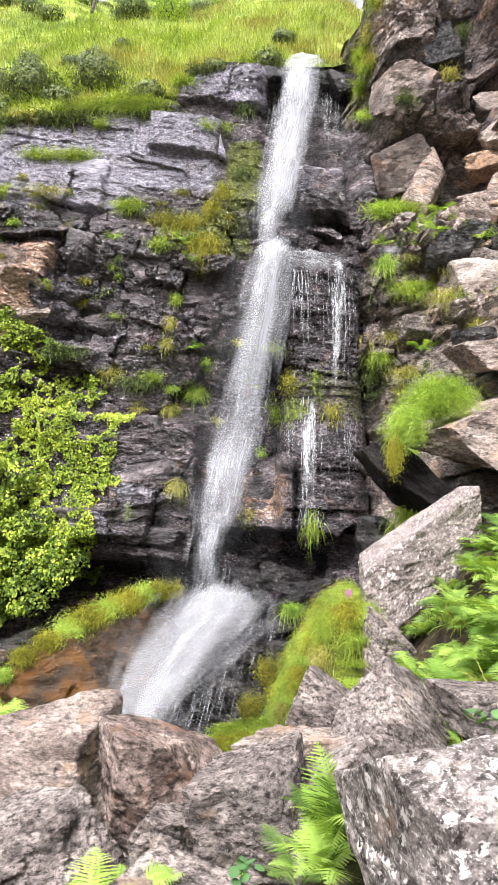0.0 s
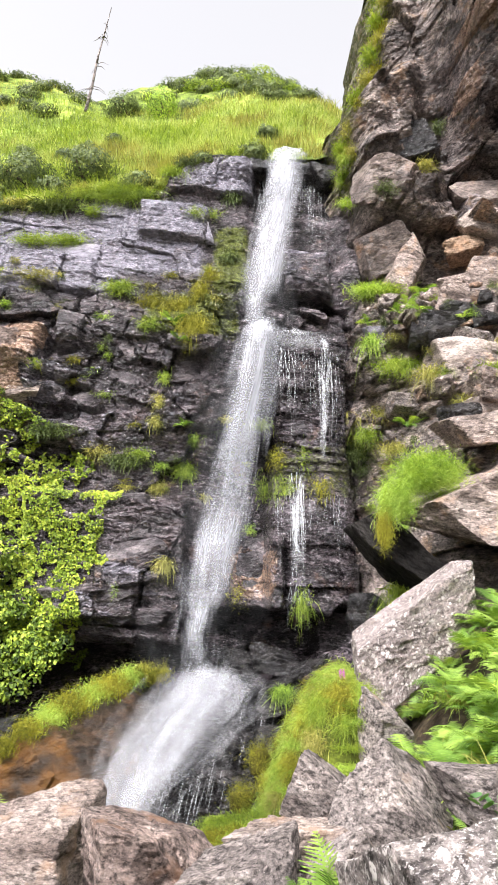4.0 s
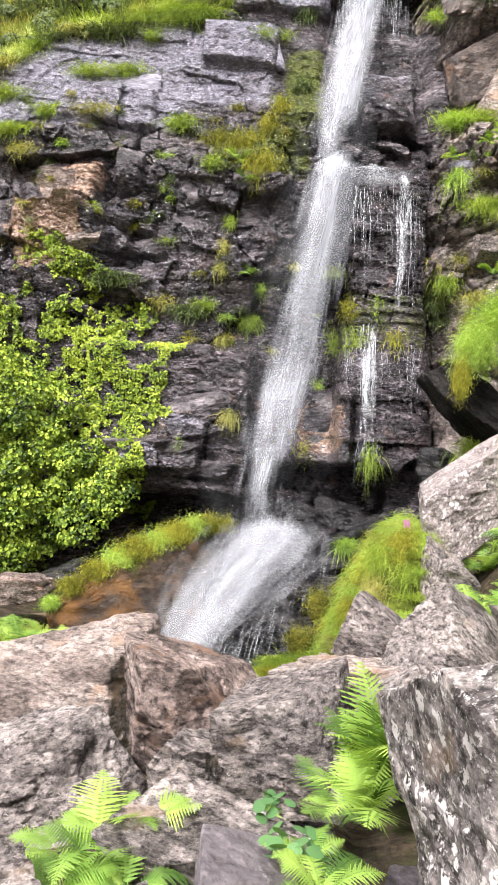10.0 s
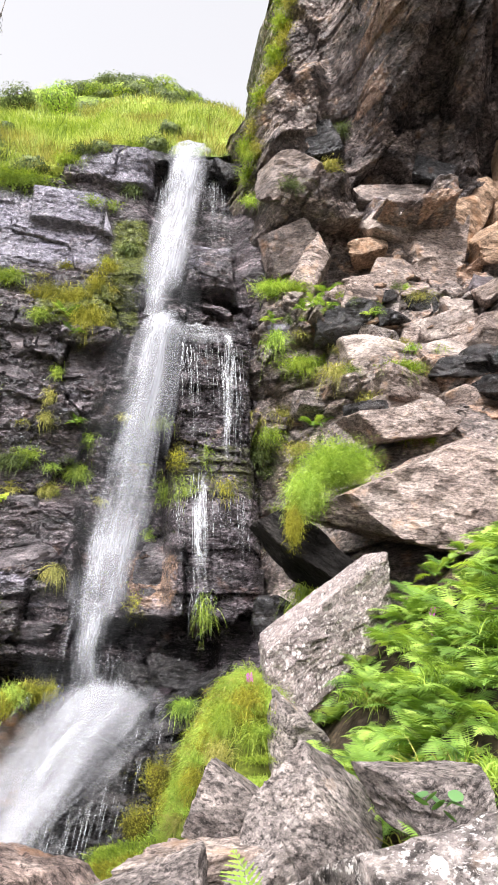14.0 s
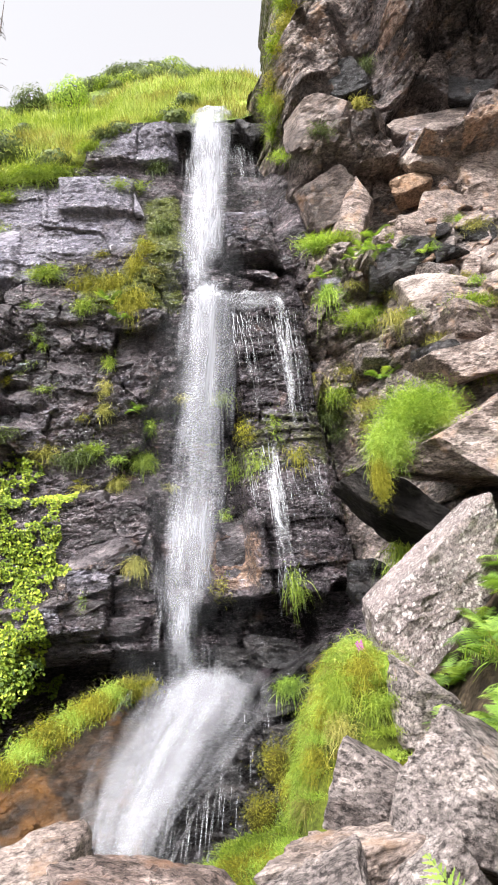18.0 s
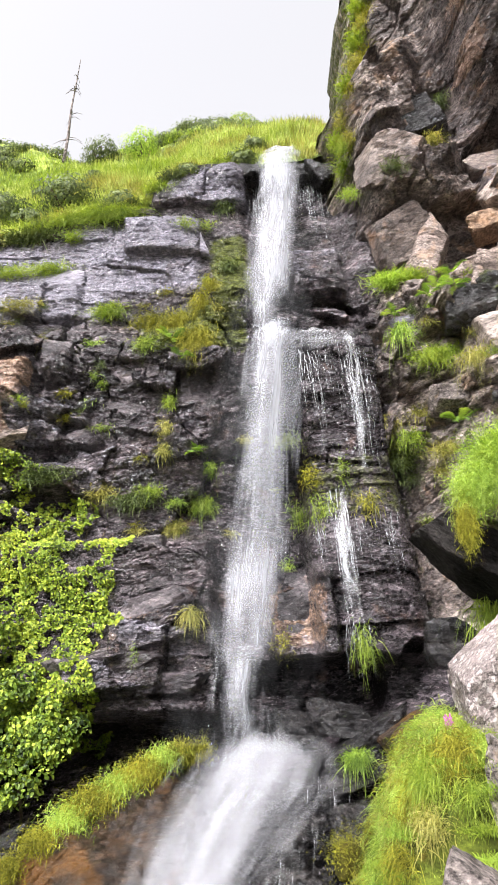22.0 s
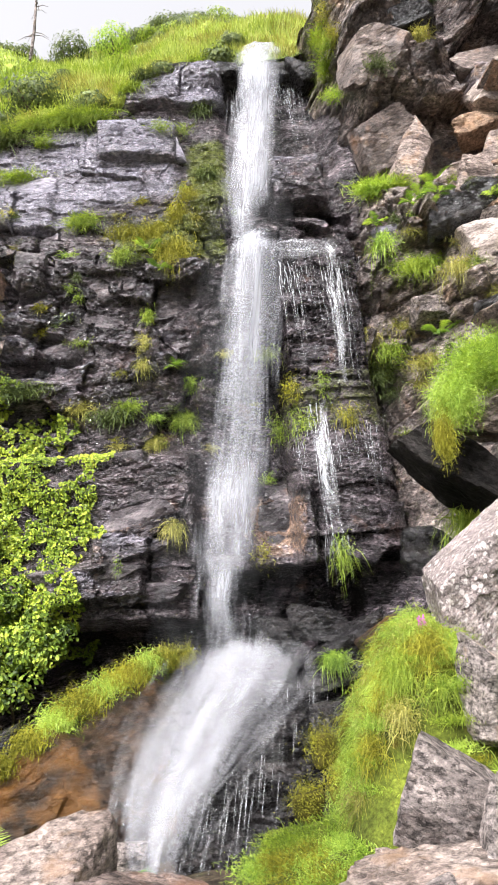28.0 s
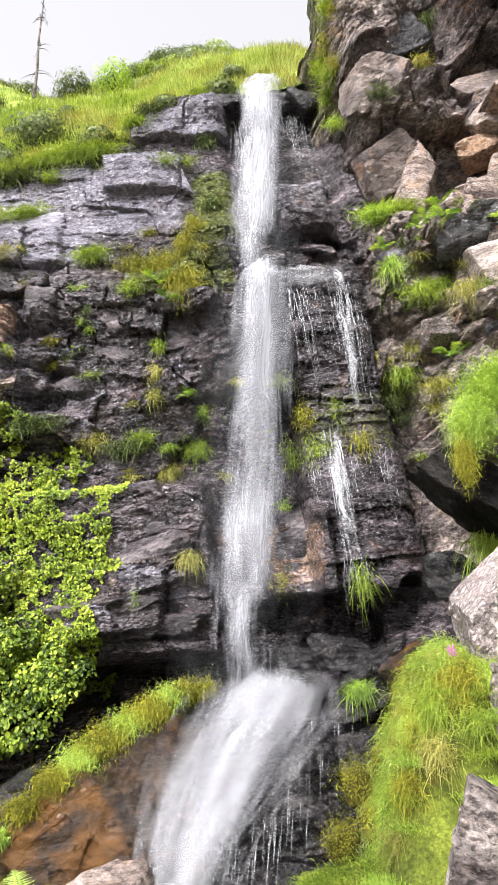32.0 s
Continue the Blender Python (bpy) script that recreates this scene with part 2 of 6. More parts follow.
        mm = ramp(n, l, mo.outputs[0], [(0.4, (0, 0, 0)), (0.62, (1, 1, 1))])
        col = mix(n, l, mm, col, moss)
        rg = mix(n, l, mm, rg, (0.95, 0.95, 0.95))
    else:
        col = mix(n, l, lm, col, lichen)
    b1 = node(n, "ShaderNodeBump", Strength=bump, Distance=0.08 * size)
    l.new(fine, b1.inputs["Height"])
    cr = noise_tex(n, l, where, 2.2 / size, 9, 0.75, (1.0, 1.0, 1.3 * streak[2]), distort=0.4)
    b2 = node(n, "ShaderNodeBump", Strength=bump, Distance=0.12 * size)
    l.new(cr, b2.inputs["Height"])
    l.new(b1.outputs[0], b2.inputs["Normal"])
    b3 = node(n, "ShaderNodeBump", Strength=1.0, Distance=0.26 * bump * size * chunk)
    l.new(fh1, b3.inputs["Height"])
    l.new(b2.outputs[0], b3.inputs["Normal"])
    b4 = node(n, "ShaderNodeBump", Strength=1.0, Distance=0.085 * bump * size * chunk)
    l.new(fh2, b4.inputs["Height"])
    l.new(b3.outputs[0], b4.inputs["Normal"])
    last = b4.outputs[0]
    if face:
        fh3, fr3, fe3 = facets(n, l, bent.outputs[0], 19.0 / size, (0.8, 0.8, 2.0), lean)
        b5 = node(n, "ShaderNodeBump", Strength=1.0, Distance=0.045 * bump * size)
        l.new(fh3, b5.inputs["Height"])
        l.new(last, b5.inputs["Normal"])
        last = b5.outputs[0]
        col = mix(n, l, 0.8, col, ramp(n, l, fr3, [(0.0, (0.6, 0.6, 0.6)), (0.5, (1, 1, 1)), (1.0, (1.45, 1.43, 1.42))]), "MULTIPLY")
    p = n.new("ShaderNodeBsdfPrincipled")
    l.new(col, p.inputs["Base Color"])
    p.inputs["Specular IOR Level"].default_value = 0.15
    if wet_coat:
        p.inputs["Coat Weight"].default_value = 0.7 * wet_coat
        p.inputs["Coat Roughness"].default_value = 0.1
        p.inputs["Specular IOR Level"].default_value = 0.25
        l.new(last, p.inputs["Coat Normal"])
    l.new(rg, p.inputs["Roughness"])
    l.new(last, p.inputs["Normal"])
    o = n.new("ShaderNodeOutputMaterial")
    l.new(p.outputs[0], o.inputs[0])
    return m


def leaf_material(name, dark, mid, light, through=0.35, rough=0.5, scale=1.2, whole=False):
    """Leaves and blades: each its own green, light passes through."""
    m, n, l = material(name)
    geo = n.new("ShaderNodeNewGeometry")
    tc = n.new("ShaderNodeTexCoord")
    patch = noise_tex(n, l, geo.outputs["Position"], scale, 3, 0.6)
    each = n.new("ShaderNodeMath")
    each.operation = "MULTIPLY_ADD"
    l.new(n.new("ShaderNodeObjectInfo").outputs["Random"] if whole else geo.outputs["Random Per Island"], each.inputs[0])
    each.inputs[1].default_value = 0.5
    l.new(patch, each.inputs[2])
    col = ramp(n, l, each.outputs[0], [(0.4, dark), (0.72, mid), (1.0, light)])
    p = node(n, "ShaderNodeBsdfPrincipled", Roughness=rough)
    p.inputs["Specular IOR Level"].default_value = 0.25
    l.new(col, p.inputs["Base Color"])
    t = n.new("ShaderNodeBsdfTranslucent")
    l.new(mix(n, l, 1.0, col, (1.3, 1.25, 0.5), "MULTIPLY"), t.inputs["Color"])
    ms = n.new("ShaderNodeMixShader")
    ms.inputs[0].default_value = through
    l.new(p.outputs[0], ms.inputs[1])
    l.new(t.outputs[0], ms.inputs[2])
    o = n.new("ShaderNodeOutputMaterial")
    l.new(ms.outputs[0], o.inputs[0])
    return m


def water_material(name, low=0.36, high=0.86, most=0.6, scale=6.0, stretch=(4, 0.1, 1), colour=(0.78, 0.81, 0.84)):
    """White falling water: streaks of foam with clear gaps, thinning to the sheet's edges (attribute 'body')."""
    m, n, l = material(name)
    tc = n.new("ShaderNodeTexCoord")
    s1 = noise_tex(n, l, tc.outputs["UV"], scale, 5, 0.65, stretch)
    at = n.new("ShaderNodeAttribute")
    at.attribute_name = "body"
    add = n.new("ShaderNodeMath")
    add.operation = "ADD"
    l.new(s1, add.inputs[0])
    l.new(at.outputs["Fac"], add.inputs[1])
    a = ramp(n, l, add.outputs[0], [(low, (0, 0, 0)), (high, (most,) * 3)])
    p = node(n, "ShaderNodeBsdfPrincipled", Roughness=0.5)
    p.inputs["Base Color"].default_value = (*colour, 1)
    tl = n.new("ShaderNodeBsdfTranslucent")
    tl.inputs["Color"].default_value = (*colour, 1)
    half = n.new("ShaderNodeMixShader")
    half.inputs[0].default_value = 0.4
    l.new(p.outputs[0], half.inputs[1])
    l.new(tl.outputs[0], half.inputs[2])
    tr = n.new("ShaderNodeBsdfTransparent")
    ms = n.new("ShaderNodeMixShader")
    l.new(a, ms.inputs[0])
    l.new(tr.outputs[0], ms.inputs[1])
    l.new(half.outputs[0], ms.inputs[2])
    o = n.new("ShaderNodeOutputMaterial")
    l.new(ms.outputs[0], o.inputs[0])
    return m


# its pale specks are lichen flecks plus wet glints painted as colour
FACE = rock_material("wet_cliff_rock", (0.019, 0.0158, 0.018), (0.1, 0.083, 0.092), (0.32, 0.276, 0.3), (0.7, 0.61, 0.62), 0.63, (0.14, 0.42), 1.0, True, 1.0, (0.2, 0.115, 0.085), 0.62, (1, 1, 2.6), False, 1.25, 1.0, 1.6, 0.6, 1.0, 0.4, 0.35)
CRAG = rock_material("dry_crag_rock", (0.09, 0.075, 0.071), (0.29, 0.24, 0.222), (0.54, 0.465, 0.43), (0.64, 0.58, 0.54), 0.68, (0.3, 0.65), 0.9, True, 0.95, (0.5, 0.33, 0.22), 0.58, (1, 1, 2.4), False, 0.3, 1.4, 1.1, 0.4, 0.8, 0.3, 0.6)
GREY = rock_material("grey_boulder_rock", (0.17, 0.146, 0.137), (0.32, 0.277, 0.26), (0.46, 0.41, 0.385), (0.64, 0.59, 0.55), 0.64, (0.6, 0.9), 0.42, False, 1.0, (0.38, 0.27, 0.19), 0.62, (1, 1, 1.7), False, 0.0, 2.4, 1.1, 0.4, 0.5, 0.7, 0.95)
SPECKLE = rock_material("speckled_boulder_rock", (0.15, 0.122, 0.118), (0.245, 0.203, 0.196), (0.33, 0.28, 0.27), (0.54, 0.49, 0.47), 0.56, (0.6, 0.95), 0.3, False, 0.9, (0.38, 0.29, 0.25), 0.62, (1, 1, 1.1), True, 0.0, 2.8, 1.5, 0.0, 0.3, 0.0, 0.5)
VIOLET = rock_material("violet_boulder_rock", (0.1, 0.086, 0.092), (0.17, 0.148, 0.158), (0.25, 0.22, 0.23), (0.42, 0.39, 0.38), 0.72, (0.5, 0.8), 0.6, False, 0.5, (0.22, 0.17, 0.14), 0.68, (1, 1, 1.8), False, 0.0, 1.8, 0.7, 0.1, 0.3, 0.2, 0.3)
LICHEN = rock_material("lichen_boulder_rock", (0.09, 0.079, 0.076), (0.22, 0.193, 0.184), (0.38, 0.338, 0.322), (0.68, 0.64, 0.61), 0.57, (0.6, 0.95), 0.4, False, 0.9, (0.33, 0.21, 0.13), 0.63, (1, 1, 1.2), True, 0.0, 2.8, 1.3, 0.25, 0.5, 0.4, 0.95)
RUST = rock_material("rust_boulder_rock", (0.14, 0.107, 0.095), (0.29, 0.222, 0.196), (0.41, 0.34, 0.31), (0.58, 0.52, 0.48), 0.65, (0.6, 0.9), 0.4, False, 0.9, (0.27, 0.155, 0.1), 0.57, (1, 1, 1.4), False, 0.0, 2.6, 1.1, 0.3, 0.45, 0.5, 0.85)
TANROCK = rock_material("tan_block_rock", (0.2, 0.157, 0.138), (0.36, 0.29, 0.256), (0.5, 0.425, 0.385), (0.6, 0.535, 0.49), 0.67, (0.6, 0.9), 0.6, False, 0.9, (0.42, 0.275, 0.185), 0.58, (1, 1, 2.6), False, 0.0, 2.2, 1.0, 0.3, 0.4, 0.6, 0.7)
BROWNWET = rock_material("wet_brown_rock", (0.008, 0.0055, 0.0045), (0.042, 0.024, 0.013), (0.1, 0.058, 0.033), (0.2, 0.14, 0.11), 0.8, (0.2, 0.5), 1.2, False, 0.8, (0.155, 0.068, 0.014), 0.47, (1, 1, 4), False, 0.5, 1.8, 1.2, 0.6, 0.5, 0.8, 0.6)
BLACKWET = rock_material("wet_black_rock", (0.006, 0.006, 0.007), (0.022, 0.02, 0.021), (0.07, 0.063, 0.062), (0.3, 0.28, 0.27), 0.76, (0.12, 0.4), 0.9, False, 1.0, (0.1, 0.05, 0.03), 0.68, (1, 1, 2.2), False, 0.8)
# near-black colour that carries the shade under the great slab
SHADED = rock_material("shaded_black_rock", (0.006, 0.0055, 0.005), (0.018, 0.016, 0.015), (0.045, 0.04, 0.038), (0.2, 0.18, 0.16), 0.74, (0.8, 0.95), 0.6, False, 0.8, (0.05, 0.035, 0.025), 0.66, (1, 1, 2.0), False, 0.0, 1.6, 1.0, 0.2, 0.5)
# the sky's lavender sheen on wet slabs is part of this colour
SLAB = rock_material("wet_lavender_sheen", (0.12, 0.112, 0.134), (0.25, 0.236, 0.285), (0.39, 0.37, 0.43), (0.6, 0.55, 0.55), 0.7, (0.35, 0.55), 1.0, False, 0.6, (0.2, 0.14, 0.1), 0.68, (1, 1, 2.5), False, 0.3, 1.8, 1.0, 0.5, 0.5, 0.4, 0.4)
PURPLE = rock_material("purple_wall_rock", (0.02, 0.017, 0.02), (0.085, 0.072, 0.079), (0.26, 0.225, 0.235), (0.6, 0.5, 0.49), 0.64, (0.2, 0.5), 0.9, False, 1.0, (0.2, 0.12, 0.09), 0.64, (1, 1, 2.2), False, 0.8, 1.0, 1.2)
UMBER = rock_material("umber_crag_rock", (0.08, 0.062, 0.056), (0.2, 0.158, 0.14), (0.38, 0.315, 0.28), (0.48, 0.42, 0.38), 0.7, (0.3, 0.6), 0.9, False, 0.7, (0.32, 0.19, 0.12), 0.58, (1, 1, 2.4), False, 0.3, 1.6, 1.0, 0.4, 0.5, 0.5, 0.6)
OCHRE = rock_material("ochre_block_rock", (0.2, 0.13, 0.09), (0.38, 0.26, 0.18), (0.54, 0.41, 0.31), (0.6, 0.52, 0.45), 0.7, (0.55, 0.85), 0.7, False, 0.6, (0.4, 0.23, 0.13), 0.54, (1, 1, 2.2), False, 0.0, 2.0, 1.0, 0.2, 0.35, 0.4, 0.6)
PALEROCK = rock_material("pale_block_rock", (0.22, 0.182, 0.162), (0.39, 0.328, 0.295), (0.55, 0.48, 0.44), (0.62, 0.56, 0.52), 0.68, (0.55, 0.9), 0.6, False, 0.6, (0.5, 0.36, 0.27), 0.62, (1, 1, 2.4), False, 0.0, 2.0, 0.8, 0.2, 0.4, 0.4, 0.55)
GRASS = leaf_material("grass_blades", (0.06, 0.09, 0.012), (0.18, 0.27, 0.03), (0.34, 0.42, 0.065), 0.4)
GRASSDRY = leaf_material("dry_grass_blades", (0.09, 0.095, 0.025), (0.24, 0.24, 0.055), (0.42, 0.39, 0.12), 0.35)
LUSH = leaf_material("lush_grass_blades", (0.08, 0.14, 0.02), (0.25, 0.39, 0.06), (0.46, 0.58, 0.13), 0.45)
MOSSY = leaf_material("moss_shoots", (0.06, 0.06, 0.006), (0.17, 0.17, 0.016), (0.34, 0.33, 0.035), 0.25, 0.9)
FERN = leaf_material("fern_fronds", (0.055, 0.115, 0.025), (0.19, 0.32, 0.06), (0.36, 0.5, 0.11), 0.4, 0.5, 2.5, True)
IVY = leaf_material("vine_leaves", (0.03, 0.055, 0.008), (0.19, 0.28, 0.03), (0.44, 0.51, 0.065), 0.3, 0.4, 0.7)
HILLGRASS = leaf_material("hill_grass_blades", (0.14, 0.19, 0.04), (0.34, 0.42, 0.11), (0.54, 0.58, 0.24), 0.4)
SHRUBLEAF = leaf_material("shrub_leaves", (0.012, 0.026, 0.004), (0.1, 0.165, 0.016), (0.36, 0.45, 0.055), 0.22, 0.5, 1.6)
BUSHLEAF = leaf_material("dark_bush_leaves", (0.03, 0.045, 0.014), (0.075, 0.105, 0.032), (0.16, 0.2, 0.06), 0.25)
SOIL = rock_material("dark_soil", (0.02, 0.016, 0.012), (0.06, 0.045, 0.03), (0.12, 0.09, 0.06), (0.2, 0.17, 0.13), 0.75, (0.8, 1.0), 0.8, False, 0.4, (0.05, 0.07, 0.015), 0.55, (1, 1, 1), False)
TURF = rock_material("hill_turf", (0.06, 0.09, 0.016), (0.16, 0.22, 0.04), (0.28, 0.34, 0.07), (0.3, 0.3, 0.1), 0.8, (0.9, 1.0), 2.5, False, 0.2, (0.12, 0.16, 0.035), 0.6, (1, 1, 1), False, 0.0, 1.0, 0.5, 0.0)
BANKMOSS = rock_material("bank_moss", (0.035, 0.045, 0.007), (0.08, 0.1, 0.013), (0.14, 0.17, 0.022), (0.3, 0.3, 0.1), 0.8, (0.9, 1.0), 0.3, False, 0.3, (0.1, 0.075, 0.014), 0.58, (1, 1, 1), False, 0.0, 1.0, 0.9, 0.0, 0.0, 0.0, 0.4)
MOSSBALL = rock_material("wet_moss", (0.025, 0.023, 0.004), (0.065, 0.058, 0.008), (0.13, 0.11, 0.015), (0.2, 0.17, 0.03), 0.8, (0.9, 1.0), 0.3, False, 0.15, (0.06, 0.04, 0.009), 0.6, (1, 1, 1), False, 0.0, 1.0, 0.7)
DOCK = leaf_material("broad_leaves", (0.04, 0.09, 0.035), (0.09, 0.19, 0.07), (0.17, 0.3, 0.11), 0.3)
FOAM = water_material("falling_water", 0.3, 1.08, 0.54, 5.0, (3.2, 0.14, 1), (0.56, 0.575, 0.62))
MIST = water_material("fine_mist", 0.3, 1.0, 0.03, 2.0, (2, 0.4, 1))
HAZE = water_material("splash_haze", 0.25, 1.05, 0.3, 2.5, (2.2, 0.5, 1), (0.74, 0.75, 0.79))
VEIL = water_material("thin_water_veil", 0.5, 1.0, 0.42, 9.0, (5, 0.1, 1))
SPRAY = water_material("splash_water", 0.44, 1.16, 0.36, 7.0, (3.8, 0.14, 1), (0.5, 0.51, 0.55))
DRIP = water_material("dripping_threads", 0.35, 0.95, 0.65, 6.0, (1, 1.2, 1))


# ---- building helpers ----
def mesh_of(name, verts, faces, mat, smooth=False):
    me = bpy.data.meshes.new(name)
    v = np.asarray(verts, np.float32).reshape(-1, 3)
    if isinstance(faces, np.ndarray):
        flat, sizes = faces.ravel(), np.full(len(faces), faces.shape[1])
    else:
        sizes = np.array([len(q) for q in faces])
        flat = np.array([i for q in faces for i in q])
    me.vertices.add(len(v))
    me.vertices.foreach_set("co", v.ravel())
    me.loops.add(len(flat))
    me.loops.foreach_set("vertex_index", flat.astype(np.int32))
    me.polygons.add(len(sizes))
    me.polygons.foreach_set("loop_start", (np.cumsum(sizes) - sizes).astype(np.int32))
    me.materials.append(mat)
    me.update(calc_edges=True)
    if smooth:
        me.shade_smooth()
    else:
        me.shade_flat()
    return me


def grid_faces(nu, nv):
    i = np.arange(nv - 1)[:, None] * nu + np.arange(nu - 1)[None, :]
    return np.stack([i, i + 1, i + nu + 1, i + nu], -1).reshape(-1, 4)


def under(ob, parent):
    ob.parent = parent
    return ob


def colours(me, name, rgba):
    at = me.attributes.new(name, "FLOAT_COLOR", "POINT")
    at.data.foreach_set("color", np.asarray(rgba, np.float32).ravel())


def thing(name, place, label, category, group="", kind=""):
    ob = new(name)
    ob.empty_display_size = 0.1
    ob.matrix_world = place
    return tagged(ob, label, category, group, kind)


# ---- the rock walls ----
def courses(x, s, high, wide, seed):
    """Irregular beds of rock broken by joints: two random numbers of each block and the place inside it."""
    s = s / high + 0.45 * vnoise(s / high * 0.7, x * 0.12 / wide, 0, seed)
    row = np.floor(s)
    w = wide * (0.5 + 1.3 * hash3(row, row * 0, row * 0 + 5, seed))
    c = x / w + 7 * hash3(row, row * 0, row * 0 + 6, seed) + 0.25 * vnoise(x / w, s * 0.8, 1, seed)
    col = np.floor(c)
    return hash3(row, col, row * 0 + 7, seed), hash3(row, col, row * 0 + 8, seed), c - col - 0.5, s - row - 0.5


def shards(x, z, size, wide, lean, seed):
    """Flat facets of bedded rock, longer along the beds than across: height (-0.5 to 0.5), nearness to the joint (0 at it), a number of each facet."""
    w = 0.12 * size * fbm(x / size * 0.8, z / size * 0.8, 0, 3, seed + 60)
    c, k = math.cos(lean), math.sin(lean)
    p, q = (x * c + z * k + w) / (size * wide), (z * c - x * k + 1.3 * w) / size
    ip, iq = np.floor(p), np.floor(q)
    best, second = np.full(np.shape(p), 9.0), np.full(np.shape(p), 9.0)
    high, each = np.zeros(np.shape(p)), np.zeros(np.shape(p))
    for a in (-1, 0, 1):
        for b in (-1, 0, 1):
            cp, cq, o = ip + a, iq + b, ip * 0
            u, v = p - cp - 0.1 - 0.8 * hash3(cp, cq, o + 1, seed), q - cq - 0.1 - 0.8 * hash3(cp, cq, o + 2, seed)
            d = 0.65 * np.maximum(np.abs(u), np.abs(v)) + 0.35 * np.hypot(u, v)
            r = hash3(cp, cq, o + 3, seed)
            h = 0.7 * (r - 0.5) + 0.8 * (hash3(cp, cq, o + 4, seed) - 0.5) * u + 0.9 * (hash3(cp, cq, o + 5, seed) - 0.35) * v
            near = d < best
            second = np.where(near, best, np.minimum(second, d))
            best, high, each = np.where(near, d, best), np.where(near, h, high), np.where(near, r, each)
    return high, second - best, each


def joint(gap, wide):
    """1 in the open joint between two facets."""
    return step(wide, 0.3 * wide, gap)


def block_tone(x, z, seed):
    """A tone of its own for each block of the wall, -0.5 to 0.5."""
    bed = z + 0.14 * x + 0.45 * fbm(x * 0.35, z * 0.35, 0, 3, seed)
    xs = x + 0.35 * bed
    q1 = courses(xs, bed, 0.36, 0.8, seed + 5)[0]
    k1 = courses(xs + 0.4 * bed, bed - 0.25 * x, 0.17, 0.27, seed + 9)[0]
    return 0.6 * (q1 - 0.5) + 0.6 * (k1 - 0.5)


def left_top(x):
    """Height of the left wall's rim."""
    return np.interp(x, [-18, -11.5, -8.8, -6.5, -4.8, -3.4, -2.3, -1.3, 0.3, 0.6, 2.2, 2.7], [6.0, 8.2, 10.0, 11.5, 12.2, 12.3, 12.6, 13.5, 13.75, 13.9, 13.95, 14.4])


def left_relief(x, z):
    """Smooth slabs above, stepped dark crags in the middle, broad faces below."""
    up, low = step(8.5, 9.6, z), step(4.4, 3.6, z)
    mid = (1 - up) * (1 - low)
    ha, ga, _ = shards(x, z, 1.25, 1.9, -0.1, 5)
    hb, gb, _ = shards(x, z, 0.46, 2.3, -0.22, 15)
    hc, gc, _ = shards(x, z, 0.17, 2.6, -0.15, 25)
    bed = z + 0.1 * x + 0.12 * fbm(x * 0.5, z * 0.5, 0, 3, 35)
    row = np.floor(bed / 0.19)
    sheet = hash3(row, np.floor(x * 0.45 + 5 * hash3(row, row * 0, row * 0, 36)), row * 0, 37) - 0.5
    many = 0.35 + 0.65 * step(-0.25, 0.3, fbm(x * 0.45, z * 0.45, 4, 2, 24))
    open_joint = step(-0.15, 0.35, fbm(x * 0.7, z * 0.7, 6, 3, 27))
    hd, gd, _ = shards(x + 0.3 * z, z, 0.3, 1.6, 0.75, 26)
    out = (0.7 * mid + 0.2 * up + 0.5 * low) * ha + (0.62 * mid + 0.07 * up + 0.12 * low) * many * hb + (0.15 * mid + 0.03 * up + 0.05 * low) * many * hc + 0.1 * mid * many * hd
    out = out + 0.055 * up * sheet + 0.2 * fbm(x * 0.45, z * 0.45, 9, 2, 28) + 0.03 * fbm(x * 3, bed * 8, 0, 5, 29, 0.65)
    return out - 0.12 * (1 - 0.75 * up) * (0.25 + 0.75 * open_joint) * joint(ga, 0.03) - 0.13 * mid * (0.3 + 0.7 * open_joint) * joint(gb, 0.045)


